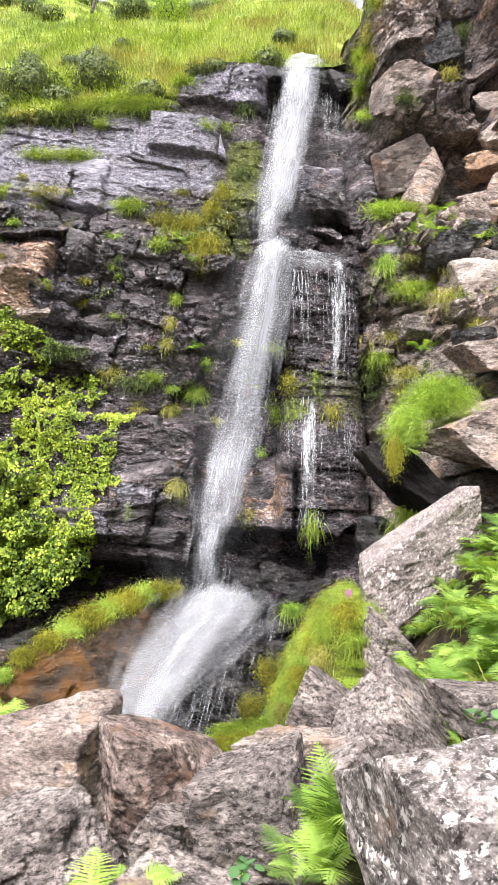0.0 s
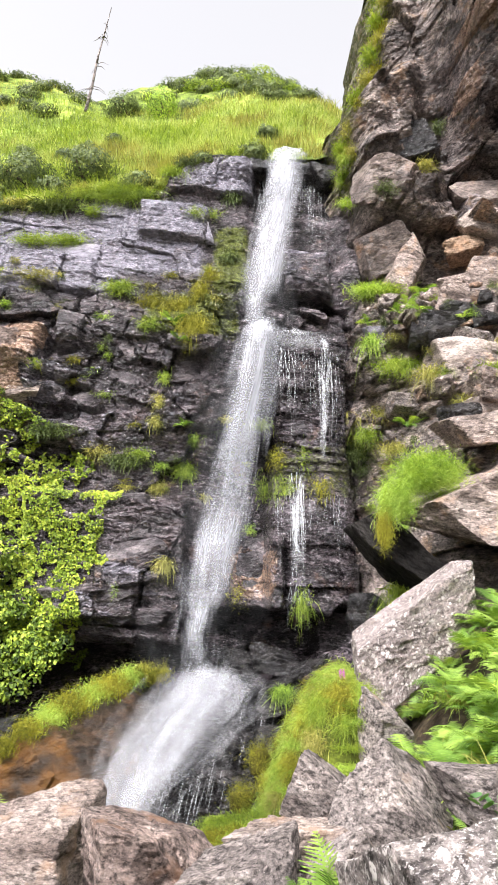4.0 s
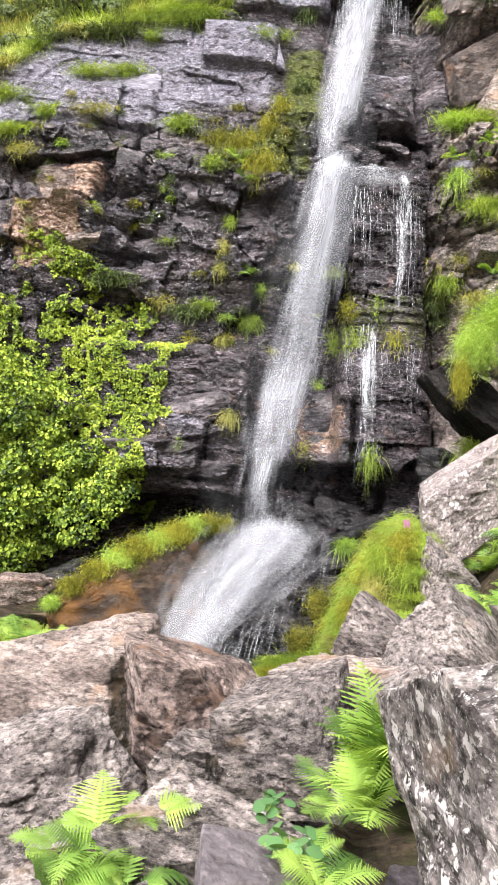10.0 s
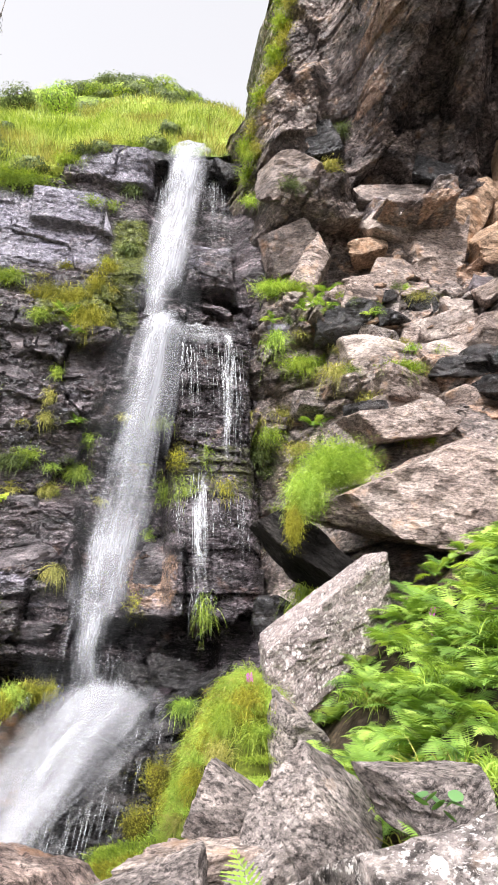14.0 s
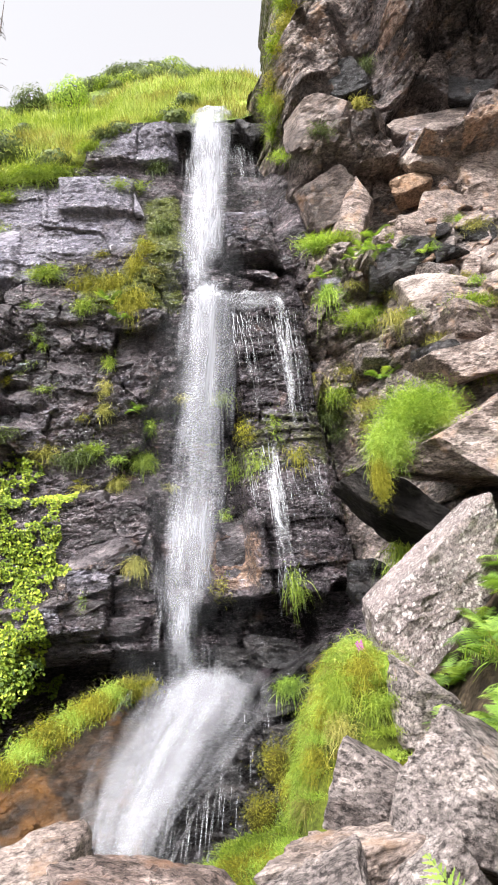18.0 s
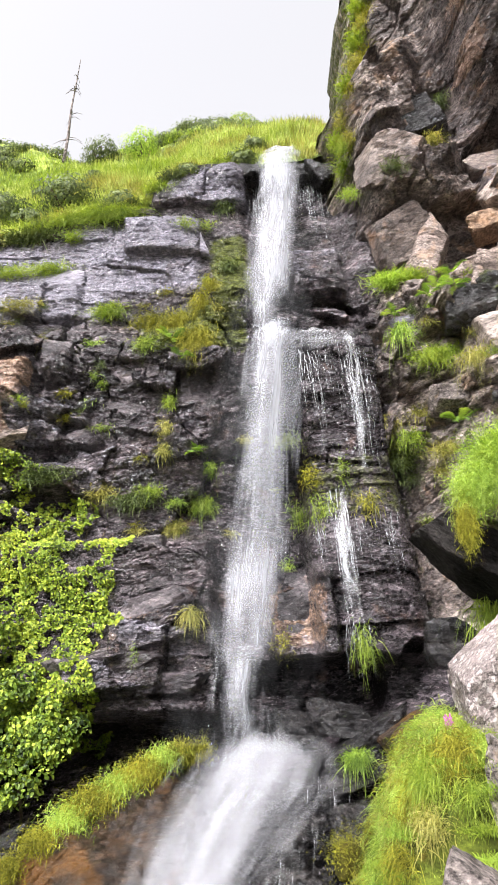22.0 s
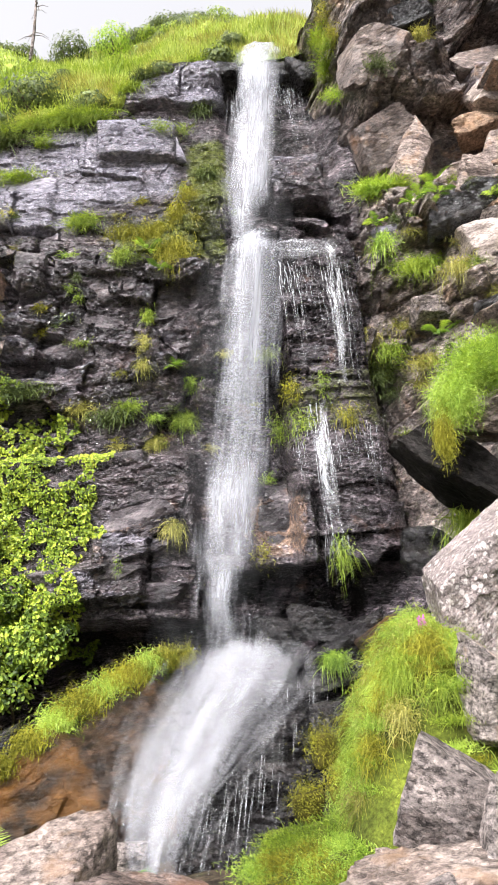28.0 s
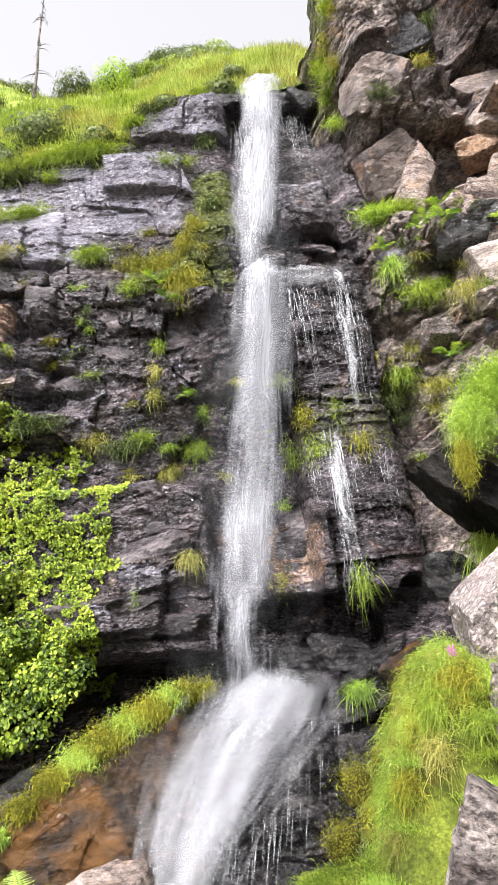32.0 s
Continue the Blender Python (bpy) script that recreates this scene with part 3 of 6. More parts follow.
def left_wall(x, z):
    y = 16.75 + 0.1 * z
    w = 0.2 * fbm(x * 0.8, z * 0.8, 0, 3, 44)
    pillar = bump_box(x, z, 0.75, 2.5, 1.0, 7.1, 0.15)
    out = left_relief(x, z) * (1 - 0.6 * pillar)
    # upper slabs lie back; the pale slab stands proud of them
    y += 0.28 * np.clip(z - 9.0, 0, 9)
    out += 0.26 * bump_box(x + 0.12 * (z - 11.2) ** 2, z, -2.85, -1.0, 10.6, 11.8, 0.05, -0.1)
    out -= 0.06 * bump_box(x, z, -3.2, -2.88, 10.5, 11.8, 0.03, 0.0)
    out += 0.3 * bump_box(x, z, -2.2, 0.25, 12.35, 13.5, 0.07, 0.06)
    out += 0.25 * bump_box(x, z, -6.2, -3.9, 8.9, 10.0, 0.1, -0.08)
    # mossy ledge across the middle
    out += 0.28 * bump_box(x, z, -7.5, -0.6, 7.3, 8.6, 0.35, -0.07)
    out -= 0.3 * bump_box(x, z, -1.0, 0.6, 9.2, 13.0, 0.3)
    # tan bay with slabs falling away, and the dark stepped crags beside it
    out += 0.18 * bump_box(x, z, -7.0, -4.95, 5.2, 7.7, 0.12, 0.0)
    out += 0.3 * bump_box(x + w, z + w, -6.6, -5.0, 6.7, 7.9, 0.15, 0.05)
    out -= 0.25 * bump_box(x, z, -4.75, -3.5, 5.3, 7.2, 0.2, -0.3)
    out += 0.3 * bump_box(x, z, -4.5, -3.6, 6.2, 6.45, 0.08, -0.2)
    out += 0.3 * bump_box(x, z, -4.3, -3.3, 5.6, 5.85, 0.08, -0.2)
    out += 0.35 * bump_box(x, z, -4.6, -3.95, 7.1, 7.8, 0.08, 0.0)
    # lower purple buttress, overhanging the hollow
    out += 0.55 * bump_box(x, z, -4.9, -1.2, 0.3, 3.5, 0.12, -0.05)
    out += 0.35 * bump_box(x, z, -3.1, -1.45, 1.45, 2.1, 0.06, 0.22)
    out += 0.25 * bump_box(x, z, -3.9, -2.2, 0.75, 1.35, 0.06, 0.05)
    out -= 2.3 * bump_box(x, z, -6.8, -0.7, -3.0, 0.12, 0.12, -0.05)
    out += 1.6 * bump_box(x, z, -9.0, -3.6, -4.0, -1.1, 0.5, 0.12)
    # gully of the fall, its shelf and the wet pillar under it
    out -= 0.55 * bump_box(x, z, 0.2, 2.6, 8.4, 15.0, 0.35)
    out += 0.55 * bump_box(x, z, 0.95, 2.25, 8.75, 10.25, 0.08, 0.05)
    out += 0.25 * bump_box(x, z, 1.0, 2.0, 8.75, 9.3, 0.06, 0.1)
    dome = np.sqrt(np.clip(1 - ((x - 1.6) / 1.05) ** 2, 0, 1))
    zu = z + 0.2 * fbm(x * 1.7, z * 0.3, 3, 3, 57)
    out += np.maximum.reduce([(0.3 + 0.75 * dome) * bump_box(x, z, 0.8, 2.5, 3.0, 7.05, 0.1), (0.4 + 0.78 * dome) * bump_box(x, zu, 0.7, 2.6, 2.5, 4.3, 0.1, -0.05), (0.5 + 0.8 * dome) * bump_box(x, zu, 0.6, 2.7, 1.0, 3.55, 0.1, 0.03)])
    out += 0.3 * bump_box(x, z, -0.9, 0.9, 4.6, 7.3, 0.3)
    out += 0.14 * pillar * (hash3(np.floor(z / 0.21 + 0.3 * vnoise(x, z, 0, 13)), x * 0, x * 0, 14) - 0.5)
    out += 0.6 * bump_box(x, z, -0.2, 0.95, 1.0, 2.6, 0.07, -0.1)
    out -= 0.9 * bump_box(x, z, -0.8, 1.7, -0.6, 0.9, 0.1)
    out += 1.8 * bump_box(x, z, 0.2, 4.0, -4.0, -0.2, 0.5, 0.25)
    out += 0.8 * bump_box(x, z, -3.0, 6.0, -5.0, -1.4, 0.4, 0.0)
    return y - out


def right_wall(x, z):
    ha, ga, _ = shards(x, z, 1.7, 1.0, 0.5, 31)
    hb, gb, _ = shards(x, z, 0.7, 1.5, 0.4, 32)
    hc, gc, _ = shards(x, z, 0.24, 2.2, 0.55, 33)
    roof = step(11.4, 12.6, z + 0.3 * (x - 6))
    many = 0.3 + 0.7 * step(-0.3, 0.3, fbm(x * 0.5, z * 0.5, 4, 2, 34))
    out = 1.5 * ha + 0.62 * many * hb + (0.3 + 0.1 * roof) * many * hc + 0.035 * fbm(x * 3, z * 5 - 2 * x, 0, 5, 39, 0.65)
    out -= 0.22 * joint(ga, 0.035) + 0.1 * many * joint(gb, 0.04)
    y = 17.9 - 0.16 * np.clip(x - 4.5, 0, 9)
    # dark leaning nose over the fall
    out += 0.9 * bump_box(x, z, 2.9, 5.0, 10.6, 12.6, 0.45, -0.1)
    out += 0.9 * bump_box(x, z, 3.0, 4.6, 12.6, 15.3, 0.4, 0.35)
    out -= 1.0 * bump_box(x, z, 2.7, 4.3, 9.2, 10.5, 0.25, 0.2)
    # roof: a great overhang leans out to the viewer
    lean = step(11.2, 17.5, z + 0.35 * (x - 6.0)) * step(4.6, 6.4, x) * (1 - 0.6 * step(7.8, 9.2, x))
    out += 4.2 * lean
    out += 0.9 * bump_box(x, z, 5.4, 6.7, 12.6, 17.5, 0.12, 0.0) * step(0.0, 0.9, z - 12.6 - 1.2 * np.abs(x - 5.9))
    out -= 0.7 * bump_box(x, z, 6.6, 9.6, 12.2, 16.2, 0.5, -0.2)
    out += 0.9 * bump_box(x, z, 5.6, 7.6, 10.6, 11.6, 0.2, -0.1)
    # stair of broken ledges down to the talus
    out += 1.1 * step(9.4, 8.4, z)
    out += 1.6 * step(7.6, 6.2, z) * step(3.2, 5.0, x)
    out += 1.7 * step(5.6, 4.0, z) * step(2.6, 4.4, x)
    out += 1.6 * step(3.2, 1.5, z) * step(2.2, 4.2, x)
    out += 0.55 * bump_box(x, z, 3.3, 4.6, 5.4, 6.1, 0.15)
    out += 0.5 * bump_box(x, z, 3.4, 5.2, 7.2, 8.0, 0.12)
    return y - out


def rim_left(z):
    """Left edge of the right wall: the gully below the lip, then the skyline."""
    return np.interp(z, [-4, 0, 8.0, 10.5, 13.6, 14.3, 15.6, 17.7, 19.0, 23.0], [2.1, 2.2, 2.35, 2.3, 2.35, 2.45, 2.95, 3.35, 3.5, 4.6])


def wall_mesh(name, x0, x1, z0, z1, dx, shape):
    nu, nv = int((x1 - x0) / dx) + 1, int((z1 - z0) / dx) + 1
    w = np.interp(np.linspace(x0, x1, 400), [-17, -8, -7, 10, 11, 15], [0.4, 0.45, 1.0, 1.0, 0.4, 0.3])
    w = np.concatenate([[0], np.cumsum(w)[:-1]])
    us = np.interp(np.linspace(0, w[-1], nu), w, np.linspace(0, 1, 400))
    u, v = np.meshgrid(us, np.linspace(0, 1, nv))
    return shape(u, v, x0, x1, z0, z1), grid_faces(nu, nv)


def left_shape(u, v, x0, x1, z0, z1):
    x = x0 + (x1 - x0) * u
    top = left_top(x) + 0.12 * fbm(x * 1.5, 0, 0, 3, 77)
    z = z0 + (top + 0.9 - z0) * v
    over = np.clip(z - top, 0, 1)
    z = np.minimum(z, top + 0.15 * over)
    y = left_wall(x, z) + 2.6 * over
    return x, y, z


def right_shape(u, v, x0, x1, z0, z1):
    z = z0 + (z1 - z0) * v
    left = rim_left(z) + 0.25 * fbm(0, z * 0.9, 0, 4, 91)
    x = left + (x1 - left) * u
    y = right_wall(x, z)
    turn = np.clip(1 - (x - left) / 0.9, 0, 1)
    y = y + 1.6 * turn ** 2 * step(8.0, 11.0, z) + 0.9 * turn ** 2
    y = np.where(turn >= 0.999, y + 2.5, y)
    return x, y, z


(lx, ly, lz), lf = wall_mesh("left", -17.0, 3.0, -4.0, 14.0, 0.031, left_shape)
flow = step(1.5, 0.3, np.abs(lx - np.interp(lz, [-2, 1.3, 3.2, 5.1, 7.7, 9.7, 11.6, 14.2], [-0.9, -0.6, -0.3, 0.1, 0.6, 0.8, 1.1, 1.4])))
seep = step(-0.1, 0.5, fbm(lx * 0.9, lz * 0.25, 2, 3, 51))
l_tan = np.maximum.reduce([0.85 * bump_box(lx + 0.45 * fbm(lx * 1.2, lz * 1.2, 0, 4, 53), lz + 0.35 * fbm(lx * 1.1, lz * 1.1, 3, 4, 54), -6.9, -5.0, 5.3, 7.6, 0.25), 0.4 * bump_box(lx, lz, -3.2, -2.9, 10.6, 11.7, 0.08), 0.55 * bump_box(lx, lz, -0.4, 0.9, 1.1, 2.4, 0.3), 0.4 * bump_box(lx, lz, -3.2, -1.5, 1.2, 2.2, 0.2)])
l_moss = np.maximum.reduce([0.7 * bump_box(lx, lz, -2.6, 0.0, 7.4, 8.9, 0.4, -0.1), 0.75 * bump_box(lx, lz, -0.9, 0.2, 8.6, 11.4, 0.35), 0.45 * bump_box(lx, lz, 0.5, 3.0, 3.3, 4.8, 0.3), 0.35 * bump_box(lx, lz, -3.5, 0.0, 4.2, 5.2, 0.5), 0.3 * bump_box(lx, lz, -9.0, -2.6, 8.0, 9.0, 0.4)])
l_wet = np.clip(np.maximum.reduce([0.8 * flow, 0.7 * bump_box(lx, lz, 0.7, 2.7, -1, 8, 0.4), 0.35 * seep, 0.35 * step(8.6, 10.0, lz), 0.55 * step(0.9, 0.0, lz)]), 0, 1)
# paler zones: mostly the wet rock's sky sheen, kept as colour
l_pale_sheen = np.maximum.reduce([0.75 * bump_box(lx, lz, -4.4, -0.9, 9.3, 12.0, 0.4), 0.75 * bump_box(lx, lz, -8.0, -3.0, 8.6, 11.5, 0.5), 0.6 * bump_box(lx, lz, -2.2, 0.3, 12.3, 13.6, 0.2), 0.4 * bump_box(lx, lz, -5.0, -1.5, 0.4, 2.6, 0.4), 0.36 * bump_box(lx, lz, -5.5, -1.0, 4.5, 8.0, 0.6), 0.4 * bump_box(lx, lz, 1.0, 2.2, 8.7, 10.3, 0.1)])
me = mesh_of("rock_face", np.stack([lx, ly, lz], -1).reshape(-1, 3), lf, FACE)
l_pale_sheen = np.clip(l_pale_sheen + 0.35 * shards(lx, lz, 0.46, 2.3, -0.22, 15)[0], 0, 1)
colours(me, "zones", np.stack([l_tan, l_moss, l_wet, l_pale_sheen], -1))
left_cliff = tagged(new("cliff_wall_left", me), "tall dark wet bedded rock face behind the waterfall", "cliff", kind="structure")

(rx, ry, rz), rf = wall_mesh("right", 2.0, 15.0, -4.0, 23.0, 0.034, right_shape)
r_tan = -0.05 + 0.2 * block_tone(rx + 9, rz, 31) + 0.6 * shards(rx, rz, 0.7, 1.5, 0.4, 32)[0] + np.maximum.reduce([0.55 * bump_box(rx, rz, 5.1, 8.5, 8.6, 11.0, 0.3), 0.5 * bump_box(rx, rz, 5.3, 5.9, 13.0, 17.0, 0.2), 0.5 * step(9.0, 7.0, rz) * step(4.2, 5.2, rx)])
r_moss = np.maximum.reduce([0.5 * step(1.0, 0.25, rx - rim_left(rz)) * step(10.5, 12.5, rz), 0.35 * bump_box(rx, rz, 2.2, 4.3, 1.0, 8.6, 0.4)])
# the roof term is wet rock, darkened further to hold the overhang's shade
r_wet_shade = np.clip(np.maximum.reduce([0.6 * step(3.4, 2.6, rx) * step(13, 11, rz), 0.15 * bump_box(rx, rz, 2.8, 5.0, 10.6, 15.5, 0.4), 0.85 * step(11.3, 12.4, rz + 0.3 * (rx - 6)) * step(4.4, 5.6, rx)]), 0, 1)
me = mesh_of("rock_face", np.stack([rx, ry, rz], -1).reshape(-1, 3), rf, CRAG)
colours(me, "zones", np.stack([r_tan, r_moss, r_wet_shade, np.clip(0.35 * bump_box(rx, rz, 5.5, 8.0, 10.8, 12.0, 0.3) + 0.6 * block_tone(rx, rz, 31), 0, 1)], -1))
right_cliff = tagged(new("cliff_wall_right", me), "brown broken crag with a dark overhanging roof of rock", "cliff", kind="structure")


# ---- hill above, ground below ----
def rim_y(x):
    """How far back the left wall's rim lies."""
    z = left_top(np.clip(x, -18, 2.4))
    return 16.85 + 0.1 * z + 0.28 * np.clip(z - 9, 0, 9)


def hill_z(x, y):
    back = y - rim_y(x)
    near = left_top(np.clip(x, -18, 2.4)) + (0.97 + 0.05 * np.clip(-6 - x, 0, 7)) * np.clip(back, -1, 20)
    crest = 21.7 + 0.10 * (y - 27) + 0.4 * np.sin(x * 0.5 + 1) + 0.5 * np.clip(-4.9 - x, 0, 20) - 0.2 * np.clip(x + 1, 0, 9)
    z = np.minimum(near, crest)
    z = z + 1.0 * np.clip(y - 31, 0, 11) * np.exp(-((x + 0.6) / 9.5) ** 4) - 0.4 * np.clip(y - 44, 0, 900)
    return z + 0.35 * fbm(x * 0.5, y * 0.5, 3, 4, 12) * step(0.6, 3.0, back)


ss = np.concatenate([np.linspace(0, 15, 120), np.linspace(15.4, 42, 60), np.linspace(46, 280, 20)])
hx, hs = np.meshgrid(np.linspace(-40, 12, 210), ss)
hy = rim_y(hx) + hs
hz = hill_z(hx, hy)
tagged(new("hillside", mesh_of("turf", np.stack([hx, hy, hz], -1).reshape(-1, 3), grid_faces(210, len(ss)), TURF, True)), "steep green grassy hillside above the cliff rim", "hill", kind="structure")


def ground_z(x, y):
    z = np.interp(y, [-400, -20, 0, 2.6, 4, 6, 8, 10, 13, 16, 19], [1.5, 0.5, -0.15, -0.85, -1.05, -1.45, -1.75, -1.8, -2.8, -2.8, -2.6])
    bank = np.clip(x - 1.0 - 0.25 * np.clip(5 - y, 0, 9), 0, 9)
    z = z + bank * step(4.5, 7.0, y) * 1.15 - 0.5 * np.clip(bank - 3, 0, 9)
    z = z + 0.10 * np.clip(-x - 4, 0, 30) * step(9, 14, y) + 0.45 * step(-2.8, -4.6, x) * step(8.5, 10.5, y)
    return z + 0.12 * fbm(x * 0.9, y * 0.9, 1, 4, 41)


gx1 = np.concatenate([np.linspace(-900, -14, 24), np.linspace(-13.5, 12, 170), np.linspace(13, 900, 24)])
gy1 = np.concatenate([np.linspace(-900, -9, 24), np.linspace(-8, 19, 180)])
gx, gy = np.meshgrid(gx1, gy1)
gz = ground_z(gx, gy)
tagged(new("ground", mesh_of("earth", np.stack([gx, gy, gz], -1).reshape(-1, 3), grid_faces(len(gx1), len(gy1)), SOIL, True)), "dark stony earth between boulders", "ground", kind="structure")


# ---- boulders ----
def ico(level):
    bm = bmesh.new()
    bmesh.ops.create_icosphere(bm, subdivisions=level, radius=1.0)
    v = np.array([x.co[:] for x in bm.verts])
    f = [[k.index for k in p.verts] for p in bm.faces]
    bm.free()
    return v, f


ICO = {k: ico(k) for k in (3, 4, 5, 6)}


def boulder_shape(size, seed, level=4, worn=16.0, cuts=(), rough=1.5, tips=6):
    """A broken block: a box whose faces are tipped and cut at random, edges worn, surface pitted. cuts: extra planes (nx, ny, nz, d)."""
    rng = np.random.default_rng(seed)
    d, f = ICO[level]
    planes = []
    for ax in range(3):
        for s in (-1, 1):
            n = rng.normal(0, 0.2, 3)
            n[ax] = s
            planes.append((n / np.linalg.norm(n), rng.uniform(0.72, 0.95)))
    for _ in range(tips):
        n = rng.normal(0, 1, 3)
        planes.append((n / np.linalg.norm(n), rng.uniform(0.72, 1.0)))
    for a, b, c, e in cuts:
        n = np.array((a, b, c), float)
        planes.append((n / np.linalg.norm(n), e))
    N = np.array([p[0] for p in planes])
    D = np.array([p[1] for p in planes])
    q = np.clip(d @ N.T / D, 0.02, None)
    r = 1 / (np.sum(q ** (worn * 2), 1) ** (1 / (worn * 2)))
    half = np.array(size) / 2 / 0.94
    v = d * r[:, None] * half
    m = float(np.mean(half))
    k = 1.4 / m
    o = seed * 3.7
    amp = 0.06 * m * rough
    bed = v[:, 2] + 0.3 * v[:, 0]
    w = 0.6 * fbm(v[:, 0] * k * 1.6 + o, v[:, 1] * k * 1.6, v[:, 2] * k * 1.6, 6, seed, 0.62) - 0.7 * np.abs(vnoise(v[:, 0] * k * 1.3, v[:, 1] * k * 1.3 + o, bed * k * 3, seed + 5))
    g1, g2, gu, gv = courses(v[:, 0] * k * 2.2 + v[:, 1] * k, bed * k * 2 + 0.4 * w, 0.5, 1.1, seed + 8)
    w = w + 1.1 * (g1 - 0.5) + 0.8 * (g2 - 0.5) * gu
    return v + d * (amp * w)[:, None], f


def boulder(name, place, size, turn, mat, label, seed, level=4, worn=16.0, cuts=(), rough=1.5, group="", tips=6):
    v, f = boulder_shape(size, seed, level, 4.0 * worn, cuts, 0.6 * rough, max(1, tips - 2))
    ob = new(name, mesh_of(name, v, f, mat))
    ob.matrix_world = pose(*place, *turn)
    return tagged(ob, label, "boulder" if "boulder" in name else "rock", group)


# foreground heap
boulder("lichen_boulder", (1.1, 2.98, 0.0), (1.25, 1.0, 1.4), (0, -8, 4), LICHEN, "upright grey boulder blotched with white lichen", 3, 6, 16, [(-1, -0.2, 0.05, 0.78), (0.0, -0.3, 1, 0.85)], 1.0)
boulder("rust_boulder", (-0.6, 5.9, -0.7), (0.95, 0.9, 0.9), (0, 12, 10), RUST, "rusty brown angular boulder in the heap", 8, 6, 16, [(0.6, -0.3, 0.8, 0.7)])
boulder("pale_long_boulder", (-2.3, 7.6, -1.3), (2.4, 1.5, 1.25), (0, 3, -6), TANROCK, "long pinkish grey boulder with tan flat top", 11, 6, 14)
boulder("pale_boulder", (-3.75, 7.2, -1.45), (1.0, 1.0, 0.9), (0, 6, 20), GREY, "smooth pale pink boulder beside the long one", 12, 5, 14)
boulder("ridged_boulder", (-1.8, 5.35, -1.28), (2.2, 1.3, 1.05), (-14, -14, 6), GREY, "ridged grey boulder with slanting beds", 15, 6, 14, (), 2.0)
boulder("ridged_side_boulder", (-2.95, 5.3, -1.55), (1.3, 1.2, 0.95), (-10, -16, 12), GREY, "ridged grey boulder beside the long bedded one", 17, 5, 14, (), 1.6)
boulder("wedge_boulder", (-0.5, 5.2, -0.85), (0.6, 0.6, 0.62), (0, 10, 25), GREY, "small wedge shaped grey boulder with moss spot", 21, 6)
boulder("grey_boulder", (0.07, 5.3, -0.62), (0.85, 0.8, 0.8), (0, -12, -10), GREY, "grey boulder speckled with lichen in the heap", 27, 6)
boulder("flat_slab_boulder", (-0.2, 4.22, -0.7), (0.8, 0.62, 0.22), (14, 8, -14), GREY, "flat pale grey slab boulder lying tilted", 133, 6, 24, (), 0.6, "", 3)
boulder("dark_slab_boulder", (-0.06, 3.75, -0.7), (0.42, 0.42, 0.4), (12, 8, 12), VIOLET, "dark grey slab boulder below the flat one", 135, 6, 24, (), 0.7, "", 3)
boulder("pink_boulder", (-1.22, 3.5, -0.88), (0.7, 0.65, 0.68), (0, 5, 30), GREY, "pinkish smooth boulder at the path edge", 36, 6)
boulder("low_boulder", (-0.62, 3.3, -0.78), (0.52, 0.45, 0.6), (0, 12, 10), GREY, "pale low boulder behind green ferns", 39, 5)
boulder("small_boulder", (-0.34, 3.1, -0.84), (0.32, 0.32, 0.5), (0, 8, 40), GREY, "small grey boulder among ferns", 40, 5)
boulder("peaked_boulder", (1.26, 6.4, -0.34), (1.0, 0.8, 0.85), (0, 26, 8), GREY, "peaked grey boulder with slanting beds and lichen", 46, 6, 30, [(-0.9, -0.15, 0.3, 0.6), (0.3, -0.45, 0.85, 0.6)], 0.9, "", 3)
boulder("pale_wedge_boulder", (0.78, 6.95, -0.36), (0.62, 0.6, 0.62), (0, 20, 0), GREY, "pale wedge boulder leaning on the peaked one", 49, 5)
boulder("tan_flat_boulder", (0.46, 6.45, -0.66), (0.85, 0.85, 0.62), (0, -12, 10), TANROCK, "low tan boulder with a flat top", 47, 6, 18)
boulder("side_boulder", (0.8, 5.6, -0.55), (0.55, 0.5, 0.6), (0, -20, 10), GREY, "pink grey boulder below the peaked one", 48, 5)
boulder("post_boulder", (1.72, 9.2, -0.3), (0.55, 0.6, 0.9), (0, 6, 20), GREY, "upright pink boulder beside grass bank", 52, 5)
boulder("speckled_boulder", (2.36, 10.6, 0.76), (1.95, 1.4, 1.0), (0, -33, 0), SPECKLE, "large leaning boulder speckled with pale lichen", 57, 6, 12, (), 0.8)
boulder("overhanging_slab_boulder", (4.8, 12.5, 2.8), (5.3, 2.7, 2.9), (0, 0, -5), TANROCK, "huge tan slab boulder overhanging the bank", 63, 6, 30, [(-0.6, -0.1, 0.8, 0.46), (-0.4, 0.1, -0.92, 0.42), (0, -0.35, 0.94, 0.7)], 0.9)
# its black is the slab's shade, put into the colour
boulder("dark_wedge_boulder", (2.75, 12.5, 2.05), (1.9, 1.1, 0.8), (0, 36, 0), SHADED, "wedge boulder under the slab, its shade coloured in as black", 65, 5, 26)
boulder("ledge_boulder", (4.7, 13.6, 4.5), (1.9, 1.2, 0.7), (0, -6, 5), TANROCK, "tan ledge boulder resting above the great slab", 64, 5)
boulder("bank_boulder", (1.95, 5.8, -0.05), (0.7, 0.6, 0.45), (0, -14, 10), GREY, "pink grey boulder on the fern bank", 66, 5)
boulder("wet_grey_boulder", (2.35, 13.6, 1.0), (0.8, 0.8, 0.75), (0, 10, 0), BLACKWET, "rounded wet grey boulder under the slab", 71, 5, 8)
boulder("foot_boulder", (-2.2, 12.4, -2.35), (0.7, 0.6, 0.5), (0, 5, 10), GREY, "small pale boulder at the foot of the ramp", 74, 4)
